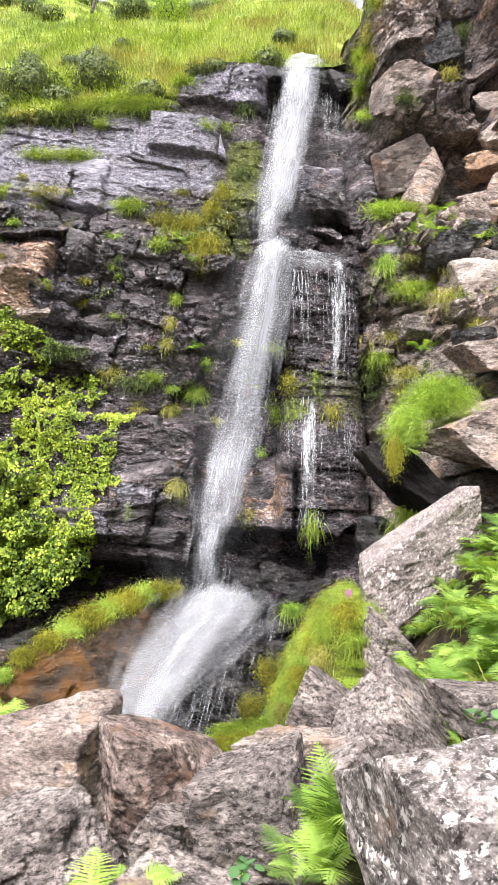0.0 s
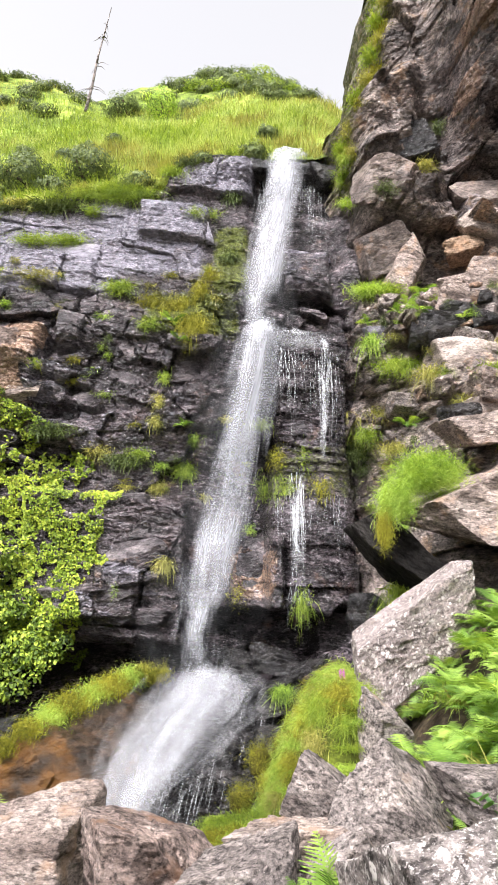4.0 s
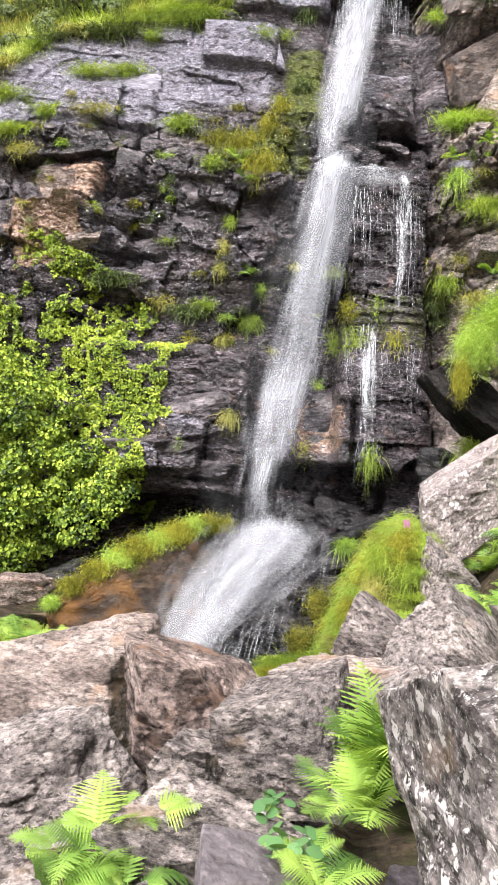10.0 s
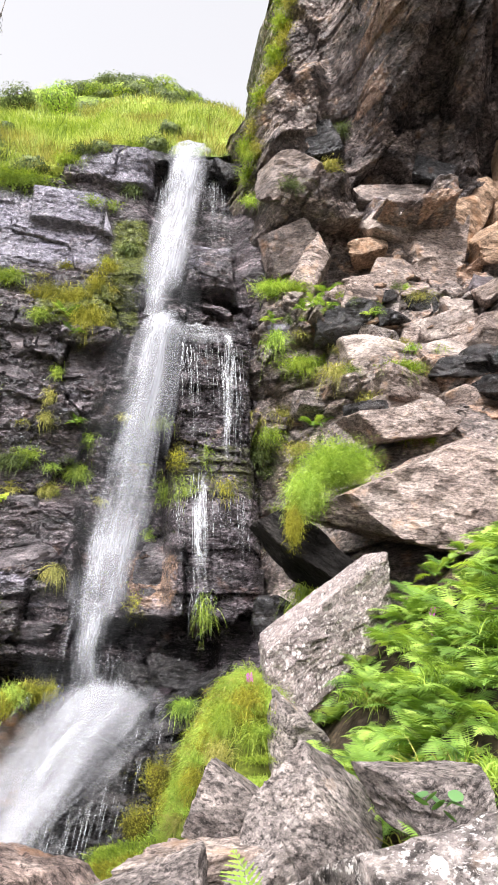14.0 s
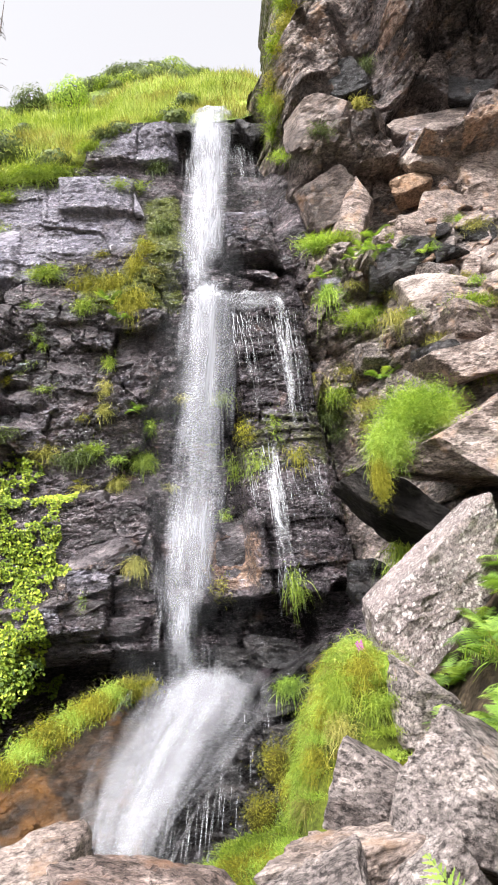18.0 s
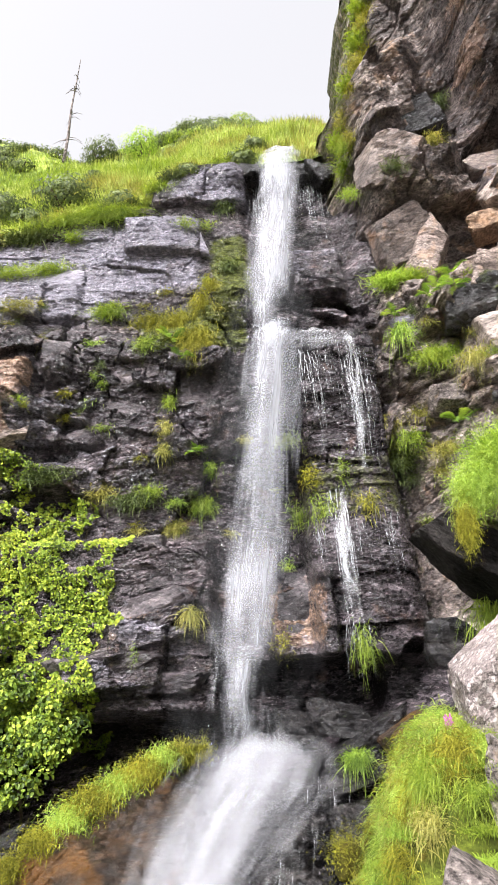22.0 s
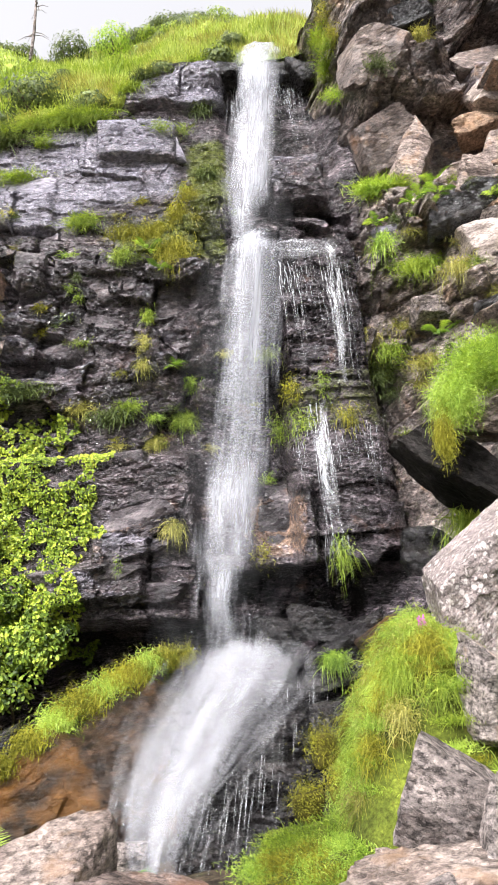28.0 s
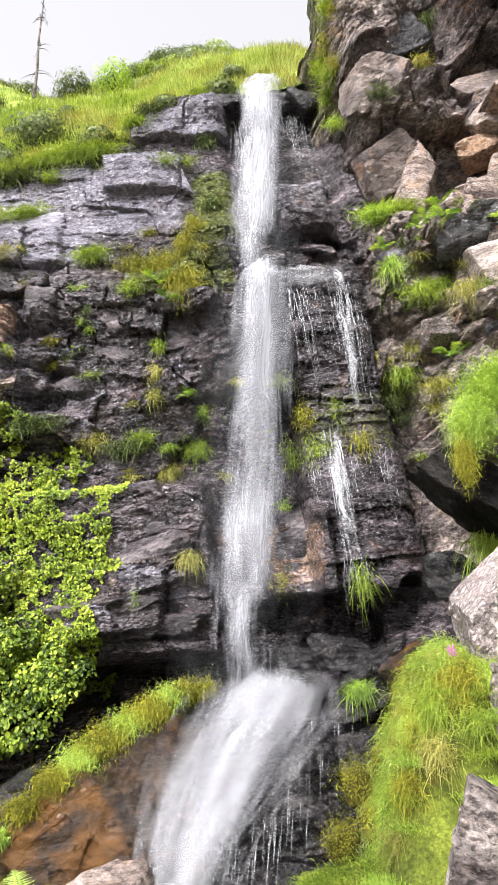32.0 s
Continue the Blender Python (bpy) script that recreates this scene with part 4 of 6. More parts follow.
boulder("left_boulder", (-6.6, 13.8, -1.6), (1.0, 0.6, 0.4), (0, -25, 15), BLACKWET, "dark slanting boulder in the green meadow", 75, 5)
boulder("left_tan_boulder", (-5.0, 13.8, -1.5), (1.3, 0.9, 0.5), (0, -6, 0), RUST, "flat brown boulder beside the ramp", 76, 5)
boulder("left_black_boulder", (-4.4, 14.2, -1.35), (1.3, 0.9, 0.6), (0, -14, 5), BLACKWET, "black wet boulder beside the ramp", 77, 5)

# blocks lodged on the right wall's ledges
rng = np.random.default_rng(12)
for i in range(26):
    bx = rng.uniform(4.3, 9.0)
    bz = rng.uniform(4.9, 8.4) + 0.12 * (bx - 5)
    s = rng.uniform(0.45, 1.0)
    by = float(right_wall(np.array([bx]), np.array([bz]))[0]) - 0.12 * s
    dark = rng.uniform() < 0.25
    boulder("talus_block", (bx, by, bz), (s * rng.uniform(0.9, 1.6), s, s * rng.uniform(0.5, 0.8)), (rng.uniform(-8, 8), rng.uniform(-16, 10), rng.uniform(-25, 25)), BLACKWET if dark else (TANROCK if i % 3 else GREY), "dark wet angular rock block lodged on a ledge" if dark else "tan angular rock block lodged on a ledge", 200 + i, 4, 22, (), 1.2, "blocks on the crag ledges")


def wall_block(parent, face, x, z, w, h, turn, mat, seed, deep=0.7, out=0.05, worn=28, lean=0.0):
    """A block of the wall that stands out of it, a part of the wall."""
    gx, gz = np.meshgrid(x + w * np.linspace(-0.4, 0.4, 5), z + h * np.linspace(-0.4, 0.4, 5))
    y = float(np.median(face(gx, gz))) - out + 0.4 * deep
    v, f = boulder_shape((w * 1.12, deep, h * 1.12), seed, 4, 60, (), 0.35, 5)
    ob = new("rock_block", mesh_of("rock_block", v, f, mat))
    ob.matrix_world = pose(x, y, z, lean, turn, 4 * math.sin(seed))
    return under(ob, parent)


for i, (bx, by, bz, w, h, turn, mat, deep) in enumerate((
        (4.16, 17.2, 9.55, 0.8, 1.55, 20, TANROCK, 0.9), (3.6, 17.5, 10.14, 1.3, 1.05, -14, UMBER, 1.0), (4.53, 16.7, 7.46, 1.3, 0.95, -4, BLACKWET, 1.1), (4.05, 16.6, 6.71, 0.46, 0.65, 18, PALEROCK, 0.6),
        (5.08, 16.9, 6.66, 1.5, 0.95, -4, PALEROCK, 0.8), (5.17, 17.0, 8.92, 0.7, 0.6, 12, TANROCK, 0.7), (6.26, 17.2, 8.98, 1.55, 0.95, 3, TANROCK, 0.8), (7.16, 17.3, 9.71, 1.25, 1.9, 8, TANROCK, 1.0),
        (8.1, 16.7, 10.9, 0.9, 1.7, 26, OCHRE, 0.9), (8.6, 16.6, 10.1, 1.0, 0.9, -14, OCHRE, 0.9), (9.13, 16.8, 10.94, 0.75, 0.9, -20, OCHRE, 0.9), (6.4, 17.4, 10.69, 1.65, 0.85, 12, PALEROCK, 1.0), (5.67, 17.3, 10.16, 0.9, 0.5, -16, OCHRE, 0.8),
        (6.43, 17.6, 11.57, 1.85, 0.8, 8, UMBER, 1.2), (3.65, 17.6, 11.78, 1.5, 1.2, -16, UMBER, 1.2), (7.28, 16.3, 8.05, 0.8, 0.56, 10, PALEROCK, 0.7), (6.02, 16.7, 7.1, 0.42, 0.66, 12, TANROCK, 0.6),
        (6.7, 16.6, 7.39, 1.6, 0.5, -12, PALEROCK, 0.8), (6.53, 16.3, 6.6, 0.95, 0.58, 8, PALEROCK, 0.8), (7.59, 16.4, 7.17, 1.15, 0.5, -8, PALEROCK, 0.8), (6.97, 16.1, 6.18, 1.35, 0.52, 2, BLACKWET, 0.9),
        (8.37, 16.2, 6.75, 0.78, 0.85, 16, VIOLET, 0.8), (5.68, 15.6, 5.24, 2.1, 0.6, -10, PALEROCK, 1.0), (5.63, 16.8, 7.74, 0.58, 0.8, 6, GREY, 0.7), (8.8, 16.6, 8.09, 0.9, 1.0, -14, TANROCK, 0.8),
        (9.59, 16.8, 12.32, 0.85, 2.1, 10, OCHRE, 1.0), (4.75, 17.1, 8.35, 0.9, 0.5, 4, GREY, 0.8), (3.3, 17.0, 7.6, 0.6, 0.4, -6, SLAB, 0.6), (3.9, 16.6, 5.7, 0.8, 0.5, 8, GREY, 0.7),
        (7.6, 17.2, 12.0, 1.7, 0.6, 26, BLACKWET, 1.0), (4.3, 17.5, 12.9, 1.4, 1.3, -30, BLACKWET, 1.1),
        (6.9, 15.9, 5.5, 1.1, 0.5, -6, TANROCK, 0.8), (7.9, 15.8, 5.9, 1.2, 0.6, 10, GREY, 0.8), (8.1, 16.5, 8.6, 0.7, 0.5, -12, VIOLET, 0.7), (6.5, 16.9, 8.2, 0.9, 0.45, 6, BLACKWET, 0.8))):
    v, f = boulder_shape((w * 1.12, deep, h * 1.12), 900 + i, 4, 60, (), 0.35, 5)
    ob = new("rock_block", mesh_of("rock_block", v, f, mat))
    gx, gz = np.meshgrid(bx + w * np.linspace(-0.4, 0.4, 5), bz + h * np.linspace(-0.4, 0.4, 5))
    by = min(by + 0.25 * deep, float(np.median(right_wall(gx, gz))) + 0.22 * deep)
    ob.matrix_world = pose(bx, by, bz, 8 * math.sin(i), turn, 9 * math.sin(2.3 * i))
    under(ob, right_cliff)
for i, (bx, bz, w, h, turn, mat, deep) in enumerate((
        (-1.92, 11.2, 1.75, 1.2, -3, SLAB, 0.45), (-1.0, 12.9, 2.3, 0.6, -5, SLAB, 0.6), (-0.9, 13.35, 2.0, 0.35, -4, PURPLE, 0.6),
        (-3.6, 11.0, 1.1, 1.2, 4, SLAB, 0.4), (-5.0, 10.0, 1.9, 0.7, -3, SLAB, 0.5), (-5.6, 11.0, 1.6, 0.6, -5, SLAB, 0.5), (-3.9, 9.6, 1.6, 0.5, -3, SLAB, 0.5),
        (1.6, 10.12, 1.3, 0.36, 9, SLAB, 0.6), (1.6, 9.75, 1.25, 0.32, 7, PURPLE, 0.6), (1.55, 9.4, 1.1, 0.3, 10, SLAB, 0.6), (1.7, 9.05, 1.1, 0.34, 12, PURPLE, 0.7),
        (-4.25, 7.65, 0.5, 0.65, 10, PURPLE, 0.6), (-4.1, 6.9, 0.8, 0.28, -16, PURPLE, 0.7), (-3.9, 6.4, 0.9, 0.24, -16, BLACKWET, 0.7), (-3.7, 5.95, 0.9, 0.24, -12, PURPLE, 0.7),
        (-4.0, 5.5, 1.0, 0.24, -10, BLACKWET, 0.7), (-5.7, 7.1, 1.2, 0.9, 4, TANROCK, 0.5), (-5.5, 6.1, 1.3, 0.8, -3, TANROCK, 0.45), (-6.6, 6.6, 0.7, 1.2, 8, PURPLE, 0.5),
        (-2.3, 2.0, 1.6, 0.75, -13, PURPLE, 0.6), (-3.2, 1.2, 1.8, 0.5, -3, PURPLE, 0.7), (-2.2, 0.8, 1.6, 0.4, 2, PURPLE, 0.7), (-2.6, 2.95, 1.4, 1.0, -4, PURPLE, 0.5),
        (0.35, 1.85, 1.1, 1.2, -6, PURPLE, 0.6), (-3.4, 8.1, 1.0, 0.4, -8, PURPLE, 0.6), (-2.6, 7.2, 1.3, 0.8, -10, PURPLE, 0.4), (-1.2, 6.8, 1.1, 1.0, 6, PURPLE, 0.4),
        (-2.9, 6.3, 1.0, 0.7, 14, PURPLE, 0.4), (-7.6, 8.2, 0.9, 0.6, -5, PURPLE, 0.6), (-8.7, 7.4, 1.1, 0.7, 6, PURPLE, 0.6), (-7.2, 7.2, 0.8, 0.8, 10, PURPLE, 0.6))):
    wall_block(left_cliff, left_wall, bx, bz, w, h, turn, mat, 1000 + i, deep, -0.06 if mat is not SLAB else -0.21, 28, -20 if bz > 9.5 and bx < 0.5 else 0)


# the slanting rock under the fall
def ramp_point(u, v):
    """Surface of the slanting rock: u along it, v from its hidden back over the crest down to the foot."""
    k = [0, 0.15, 0.35, 0.6, 0.8, 1.0]
    crest = [np.interp(u, k, c) for c in ([-4.35, -3.9, -3.1, -1.9, -0.6, 0.9], [13.2, 13.6, 14.4, 15.2, 15.4, 14.9], [-1.75, -1.3, -0.85, -0.35, -0.45, -1.0])]
    foot = [np.interp(u, k, c) for c in ([-4.1, -3.75, -3.0, -1.9, -0.7, 0.8], [13.0, 12.7, 12.6, 12.4, 12.4, 12.7], [-2.35, -2.4, -2.5, -2.6, -2.8, -3.0])]
    f = np.clip((v - 0.25) / 0.6, 0, 1)
    x, y, z = (a * (1 - f) + b * f for a, b in zip(crest, foot))
    arch = np.sin(np.pi * f) * (0.12 + 0.2 * np.sin(np.pi * u))
    y, z = y - arch * 0.6, z + arch * 0.7
    back, low = np.clip((0.25 - v) / 0.25, 0, 1), np.clip((v - 0.85) / 0.15, 0, 1)
    return x, y + 1.2 * back + 0.5 * low, z - 1.6 * back ** 1.5 - 0.9 * low, f


def ramp_rock(u0, u1, seed, rough):
    nu, nv = int(300 * (u1 - u0)), 160
    u, v = np.meshgrid(np.linspace(u0, u1, nu), np.linspace(0, 1, nv))
    x, y, z, f = ramp_point(u, v)
    r1, r2, du, dv = courses(u * 9 + f, f * 4 + u * 2.2, 0.9, 3.0, seed)
    q1, q2, eu, ev = courses(u * 9, f * 4 + u * 2.2, 0.27, 1.6, seed + 2)
    lift = 0.06 * (r1 - 0.5) + 0.1 * (r2 - 0.5) * du + 0.03 * (q1 - 0.5) + 0.14 * fbm(x * 1.2, y * 1.2, z * 2, 5, 8)
    lift = rough * lift
    return np.stack([x, y - 0.6 * lift, z + 0.8 * lift], -1).reshape(-1, 3), grid_faces(nu, nv)


v, f = ramp_rock(0.0, 0.66, 4, 1.0)
tagged(new("ramp_boulder", mesh_of("ramp_boulder", v, f, BROWNWET)), "big slanting wet brown rock that the fall strikes", "rock")
v, f = ramp_rock(0.645, 1.0, 14, 1.8)
tagged(new("black_ramp_boulder", mesh_of("ramp_boulder", v, f, BLACKWET)), "black wet rock under the splashing water", "rock")
boulder("step_boulder", (0.75, 14.9, 0.05), (1.0, 0.9, 0.55), (0, 4, 10), BLACKWET, "black wet stepped rock beside the splash", 81, 5, 20)
boulder("step_boulder", (1.15, 14.6, -0.45), (1.1, 0.9, 0.8), (0, -12, -10), BLACKWET, "black wet rock with a pale wet top", 82, 5, 20)
boulder("brown_step_boulder", (1.75, 14.0, -0.3), (0.9, 0.8, 0.9), (0, -30, 10), BROWNWET, "reddish brown wet rock under the boulder", 83, 5, 20)
boulder("step_boulder", (0.9, 13.6, -1.4), (1.1, 1.0, 1.2), (0, 8, 0), BLACKWET, "black wet rock at the pool edge", 84, 5, 16)
boulder("step_boulder", (0.1, 15.4, -0.2), (0.9, 0.8, 0.6), (0, 10, 0), BLACKWET, "black wet rock behind the splash", 85, 5, 16)


# ---- falling water ----
def path_at(keys, s):
    """Points of a smooth line through keys (x, y, z, half width) at s in 0..1."""
    k = np.array(keys, float)
    t = np.linspace(0, 1, len(k))
    return np.stack([np.interp(s, t, k[:, i]) for i in range(k.shape[1])], -1)


def water_part(name, V, F, B, UV, mat, parent, stuff=False):
    me = mesh_of(name, V, F, mat, True)
    at = me.attributes.new("body", "FLOAT", "POINT")
    at.data.foreach_set("value", B.astype(np.float32))
    uv = me.uv_layers.new(name="UVMap")
    loop = np.empty(len(me.loops), np.int32)
    me.loops.foreach_get("vertex_index", loop)
    uv.data.foreach_set("uv", UV[loop].astype(np.float32).ravel())
    ob = under(new(name, me), parent)
    if stuff:
        ob["kind"] = "stuff"
    return ob


def water_sheet(name, keys, mat, parent, seed, layers=3, spread=0.25, nu=30, nv=140, edge=0.6, fade=0.25, thin=0.0):
    """Layered sheets of falling water along a line; each layer bowed and crumpled, thin at its sides."""
    s = np.linspace(0, 1, nv)
    kk = np.array(keys, float)
    for layer in range(layers):
        p = path_at(keys, s)
        p = np.stack([np.convolve(np.pad(c, 9, "edge"), np.ones(19) / 19, "valid") for c in p.T], -1)
        W_, S_ = np.meshgrid(np.linspace(-1, 1, nu), s)
        x = p[:, 0][:, None] + W_ * p[:, 3][:, None] * (1.12 - 0.14 * layer) + 0.07 * vnoise(W_ * 2, S_ * 9, layer, seed)
        y = p[:, 1][:, None] - spread * (1 - W_ ** 2) * (layer + 0.4) / layers - 0.03 * vnoise(W_ * 3, S_ * 6, layer + 3, seed) - 0.08 * layer
        z = p[:, 2][:, None] + 0.06 * vnoise(W_ * 6, 0, layer, seed) * (1 - S_) ** 4
        body = edge * (1 - np.abs(W_) ** 2.0) - edge * 0.6 + 0.22 * fbm(S_ * 9, W_ * 2.5, layer, 3, seed + 9) - fade * step(0.72, 1.0, S_) - 0.5 * step(0.1, 0.0, S_) - thin * S_
        UV = np.stack([W_ * p[:, 3][:, None] + layer * 3.1 + seed, S_ * np.ptp(kk[:, 2])], -1).reshape(-1, 2)
        water_part(name, np.stack([x, y, z], -1).reshape(-1, 3), grid_faces(nu, nv), body.ravel(), UV, mat, parent)


def drip_lines(name, x0, x1, z0, z1, face, count, parent, seed, wide=0.014, off=0.12, least=0.4, bow=0.0, ragged=0.35):
    """Fine threads of water falling clear of the rock."""
    rng = np.random.default_rng(seed)
    V, F, B, UV = [], [], [], []
    for i in range(count):
        x = x0 + (x1 - x0) * rng.beta(1.2, 1.2)
        top = z1 - rng.uniform(0, ragged) * (z1 - z0) + bow * (x - x0) * (x1 - x)
        ln = (z1 - z0) * rng.uniform(least, 0.9)
        zz = np.linspace(top, max(z0, top - ln), 9)
        yy = face(np.full(9, x), zz)
        yy = np.minimum.accumulate(yy) - off
        w = wide * rng.uniform(0.5, 1.5) * np.linspace(1.0, 0.5, 9)
        xx = x + 0.012 * rng.normal(0, 1, 9).cumsum()
        n0 = len(V)
        for k in range(9):
            V += [(xx[k] - w[k], yy[k], zz[k]), (xx[k] + w[k], yy[k], zz[k])]
            UV += [(i * 0.37, zz[k]), (i * 0.37 + 0.02, zz[k])]
            B += [0.05 * rng.normal() + 0.1 - 0.02 * k] * 2
        F += [(n0 + 2 * k, n0 + 2 * k + 1, n0 + 2 * k + 3, n0 + 2 * k + 2) for k in range(8)]
    water_part(name, [tuple(float(c) for c in q) for q in V], F, np.array(B), np.array(UV), DRIP, parent, True)


fall = thing("waterfall", pose(0, 0, 0), "white waterfall sliding down the dark cliff onto a slanting rock", "waterfall")
water_sheet("upper_fall", [(1.22, 19.5, 13.8, 0.6), (1.2, 18.9, 13.68, 0.56), (1.1, 18.45, 13.2, 0.54), (0.95, 18.1, 12.0, 0.58), (0.68, 17.75, 10.4, 0.57), (0.44, 17.3, 8.8, 0.58), (0.36, 16.9, 7.6, 0.6)], FOAM, fall, 1, 3, 0.2, 36, 160)
water_sheet("main_fall", [(0.5, 16.85, 7.75, 0.55), (0.38, 16.4, 7.3, 0.64), (0.03, 16.15, 5.1, 0.68), (-0.38, 15.95, 2.9, 0.72), (-0.64, 15.7, 1.4, 0.66), (-0.8, 15.45, 0.5, 0.62), (-0.84, 15.2, -0.5, 0.7)], FOAM, fall, 2, 3, 0.35, 40, 200, 0.6, 0.12, 0.27)
water_sheet("mist", [(0.8, 17.8, 11.0, 0.6), (0.4, 16.7, 7.6, 0.9), (-0.1, 15.9, 5.1, 1.0), (-0.6, 15.4, 1.8, 1.1), (-0.9, 14.9, -0.4, 1.2)], MIST, fall, 21, 1, 0.5, 24, 80, 0.5, 0.0)
water_sheet("shelf_spill", [(1.1, 16.6, 7.5, 0.6), (1.35, 16.25, 7.3, 0.72), (1.4, 16.1, 7.05, 0.72), (1.4, 16.05, 6.7, 0.62)], HAZE, fall, 12, 1, 0.05, 30, 60, 0.6, 0.8)
water_sheet("side_stream", [(1.8, 16.2, 7.15, 0.09), (1.9, 16.05, 6.9, 0.08), (1.96, 16.0, 6.27, 0.06), (1.88, 15.95, 5.14, 0.04), (1.78, 15.85, 4.15, 0.05)], VEIL, fall, 6, 2, 0.1, 12, 90, 0.55, 0.35)
water_sheet("lower_stream", [(1.4, 15.75, 4.0, 0.06), (1.25, 15.6, 3.5, 0.06), (1.18, 15.55, 3.0, 0.09), (1.22, 15.48, 2.2, 0.15), (1.32, 15.45, 1.3, 0.2)], VEIL, fall, 7, 2, 0.1, 16, 80, 0.45, 0.5)
drip_lines("side_thread", 1.75, 2.05, 4.2, 7.1, left_wall, 16, fall, 26, 0.009, 0.12, 0.25)
drip_lines("lower_thread", 1.08, 1.42, 1.3, 4.0, left_wall, 26, fall, 27, 0.009, 0.12, 0.3)
drip_lines("lace_thread", 0.85, 1.1, 5.4, 7.2, left_wall, 9, fall, 28, 0.007, 0.16, 0.3)
drip_lines("rim_thread", 0.4, 0.75, 11.0, 13.6, left_wall, 30, fall, 3, 0.009)
drip_lines("rim_thread", 1.5, 2.3, 10.6, 13.7, left_wall, 46, fall, 4, 0.008, 0.12, 0.2, 0.0, 0.1)
drip_lines("shelf_thread", 0.95, 2.4, 4.3, 7.1, left_wall, 44, fall, 5, 0.005, 0.1, 0.1)
drip_lines("ledge_thread", 0.7, 2.4, 2.0, 3.6, left_wall, 44, fall, 15, 0.005, 0.1, 0.15)
drip_lines("foot_thread", 1.1, 1.5, 0.6, 1.6, left_wall, 16, fall, 16, 0.007, 0.1, 0.3)


PLUME = ((-1.4, 0.3, 14.75, -0.2), (-1.64, 0.42, 14.45, -0.54), (-1.92, 0.3, 14.15, -0.9), (-2.15, -0.08, 13.75, -1.24), (-2.3, -0.5, 13.2, -1.64), (-2.36, -0.9, 12.75, -1.95), (-2.3, -1.2, 12.3, -2.4), (-2.28, -1.3, 12.1, -2.65))


def plume_sheet(name, grow, lift, seed, mat, dense):
    """Water thrown off the slanting rock: a sheet that bends to one side as it slides down, thick in the middle, torn at its foot."""
    nu, nv = 60, 120
    W_, S_ = np.meshgrid(np.linspace(-1, 1, nu), np.linspace(0, 1, nv))
    left, right, y, z = path_at(PLUME, S_).transpose(2, 0, 1)
    x = 0.5 * (left + right) + 0.5 * (right - left) * W_ * grow
    hop = lift + 0.3 * (1 - W_ ** 2) * np.sin(np.pi * np.clip(0.15 + 0.85 * S_, 0, 1)) + 0.06 * fbm(W_ * 3, S_ * 6, 0, 3, seed)
    lopside = W_ - 0.06
    body = dense * (1 - np.clip(np.abs(lopside), 0, 1.2) ** 1.6) - 0.3 + 0.26 * fbm(W_ * 6, S_ * 2.2, 0, 4, seed + 2) * (0.5 + S_) - 0.34 * step(0.7, 1.0, S_) - 0.35 * step(0.1, 0.0, S_)
    UV = np.stack([W_ * (0.6 + 0.6 * S_) + seed, S_ * 2.6], -1).reshape(-1, 2)
    water_part(name, np.stack([x, y - 0.75 * hop, z + 0.6 * hop], -1).reshape(-1, 3), grid_faces(nu, nv), body.ravel(), UV, mat, fall)


plume_sheet("splash_fan", 1.1, 0.06, 30, SPRAY, 0.66)
plume_sheet("splash_fan", 1.0, 0.14, 32, SPRAY, 0.62)
plume_sheet("splash_fan", 0.9, 0.24, 31, SPRAY, 0.62)
plume_sheet("splash_haze", 1.2, 0.32, 33, HAZE, 0.42)


def trickles(name, count, seed, t0, t1, s0, s1, wide):
    """Threads that leave the plume and run down over the rock."""
    rng = np.random.default_rng(seed)
    V, F, B, UV = [], [], [], []
    for i in range(count):
        t = rng.uniform(t0, t1)
        left, right, y, z = path_at(PLUME, t)
        x = left + (right - left) * rng.uniform(s0, s1)
        z = z - rng.uniform(0, 0.3)
        fall_by = rng.uniform(0.1, 0.95) * rng.uniform(0.35, 1.15)
        w = wide * rng.uniform(0.4, 1.3)
        n0 = len(V)
        for k in range(9):
            q = k / 8
            px, py, pz = x - (0.1 + 0.25 * t) * q * fall_by, y - 0.32 - 0.5 * q * fall_by, z + 0.18 - fall_by * q ** 1.3
            V += [(px - w, py, pz), (px + w, py, pz)]
            UV += [(i * 0.37, pz), (i * 0.37 + 0.02, pz)]
            B += [0.06 - 0.3 * (2 * q - 1) ** 2] * 2
        F += [(n0 + 2 * k, n0 + 2 * k + 1, n0 + 2 * k + 3, n0 + 2 * k + 2) for k in range(8)]
    water_part(name, [tuple(float(c) for c in q) for q in V], F, np.array(B), np.array(UV), DRIP, fall, True)


trickles("rock_thread", 44, 48, 0.15, 0.75, 0.85, 1.2, 0.004)
trickles("plume_thread", 110, 49, 0.45, 0.95, 0.0, 1.1, 0.0052)
np.random.seed(44)
n = 70
q = np.random.uniform(0, 1, n)
x, y, z, f = ramp_point(0.74 - 0.12 * q + np.random.normal(0, 0.04 + 0.03 * q, n), 0.25 + 0.6 * q)
up = np.abs(np.random.normal(0, 0.3, n)) * (1.15 - q) + 0.12
dx = np.random.normal(0, 0.012, n)
r = np.random.uniform(0.003, 0.008, n)
P0 = np.stack([x + dx, y - 0.6 * up, z + 0.75 * up], -1)
V = np.stack([P0 + np.stack([-r, 0 * r, 0 * r], -1), P0 + np.stack([0 * r, 0 * r, -r * 2.5], -1), P0 + np.stack([r, 0 * r, 0 * r], -1), P0 + np.stack([0 * r, 0 * r, r * 2], -1), P0 + np.stack([0 * r, -r, 0 * r], -1)], 1).reshape(-1, 3)
o = (np.arange(n) * 5)[:, None]
F = np.concatenate([o + np.array([[0, 1, 4]]), o + np.array([[1, 2, 4]]), o + np.array([[2, 3, 4]]), o + np.array([[3, 0, 4]])])
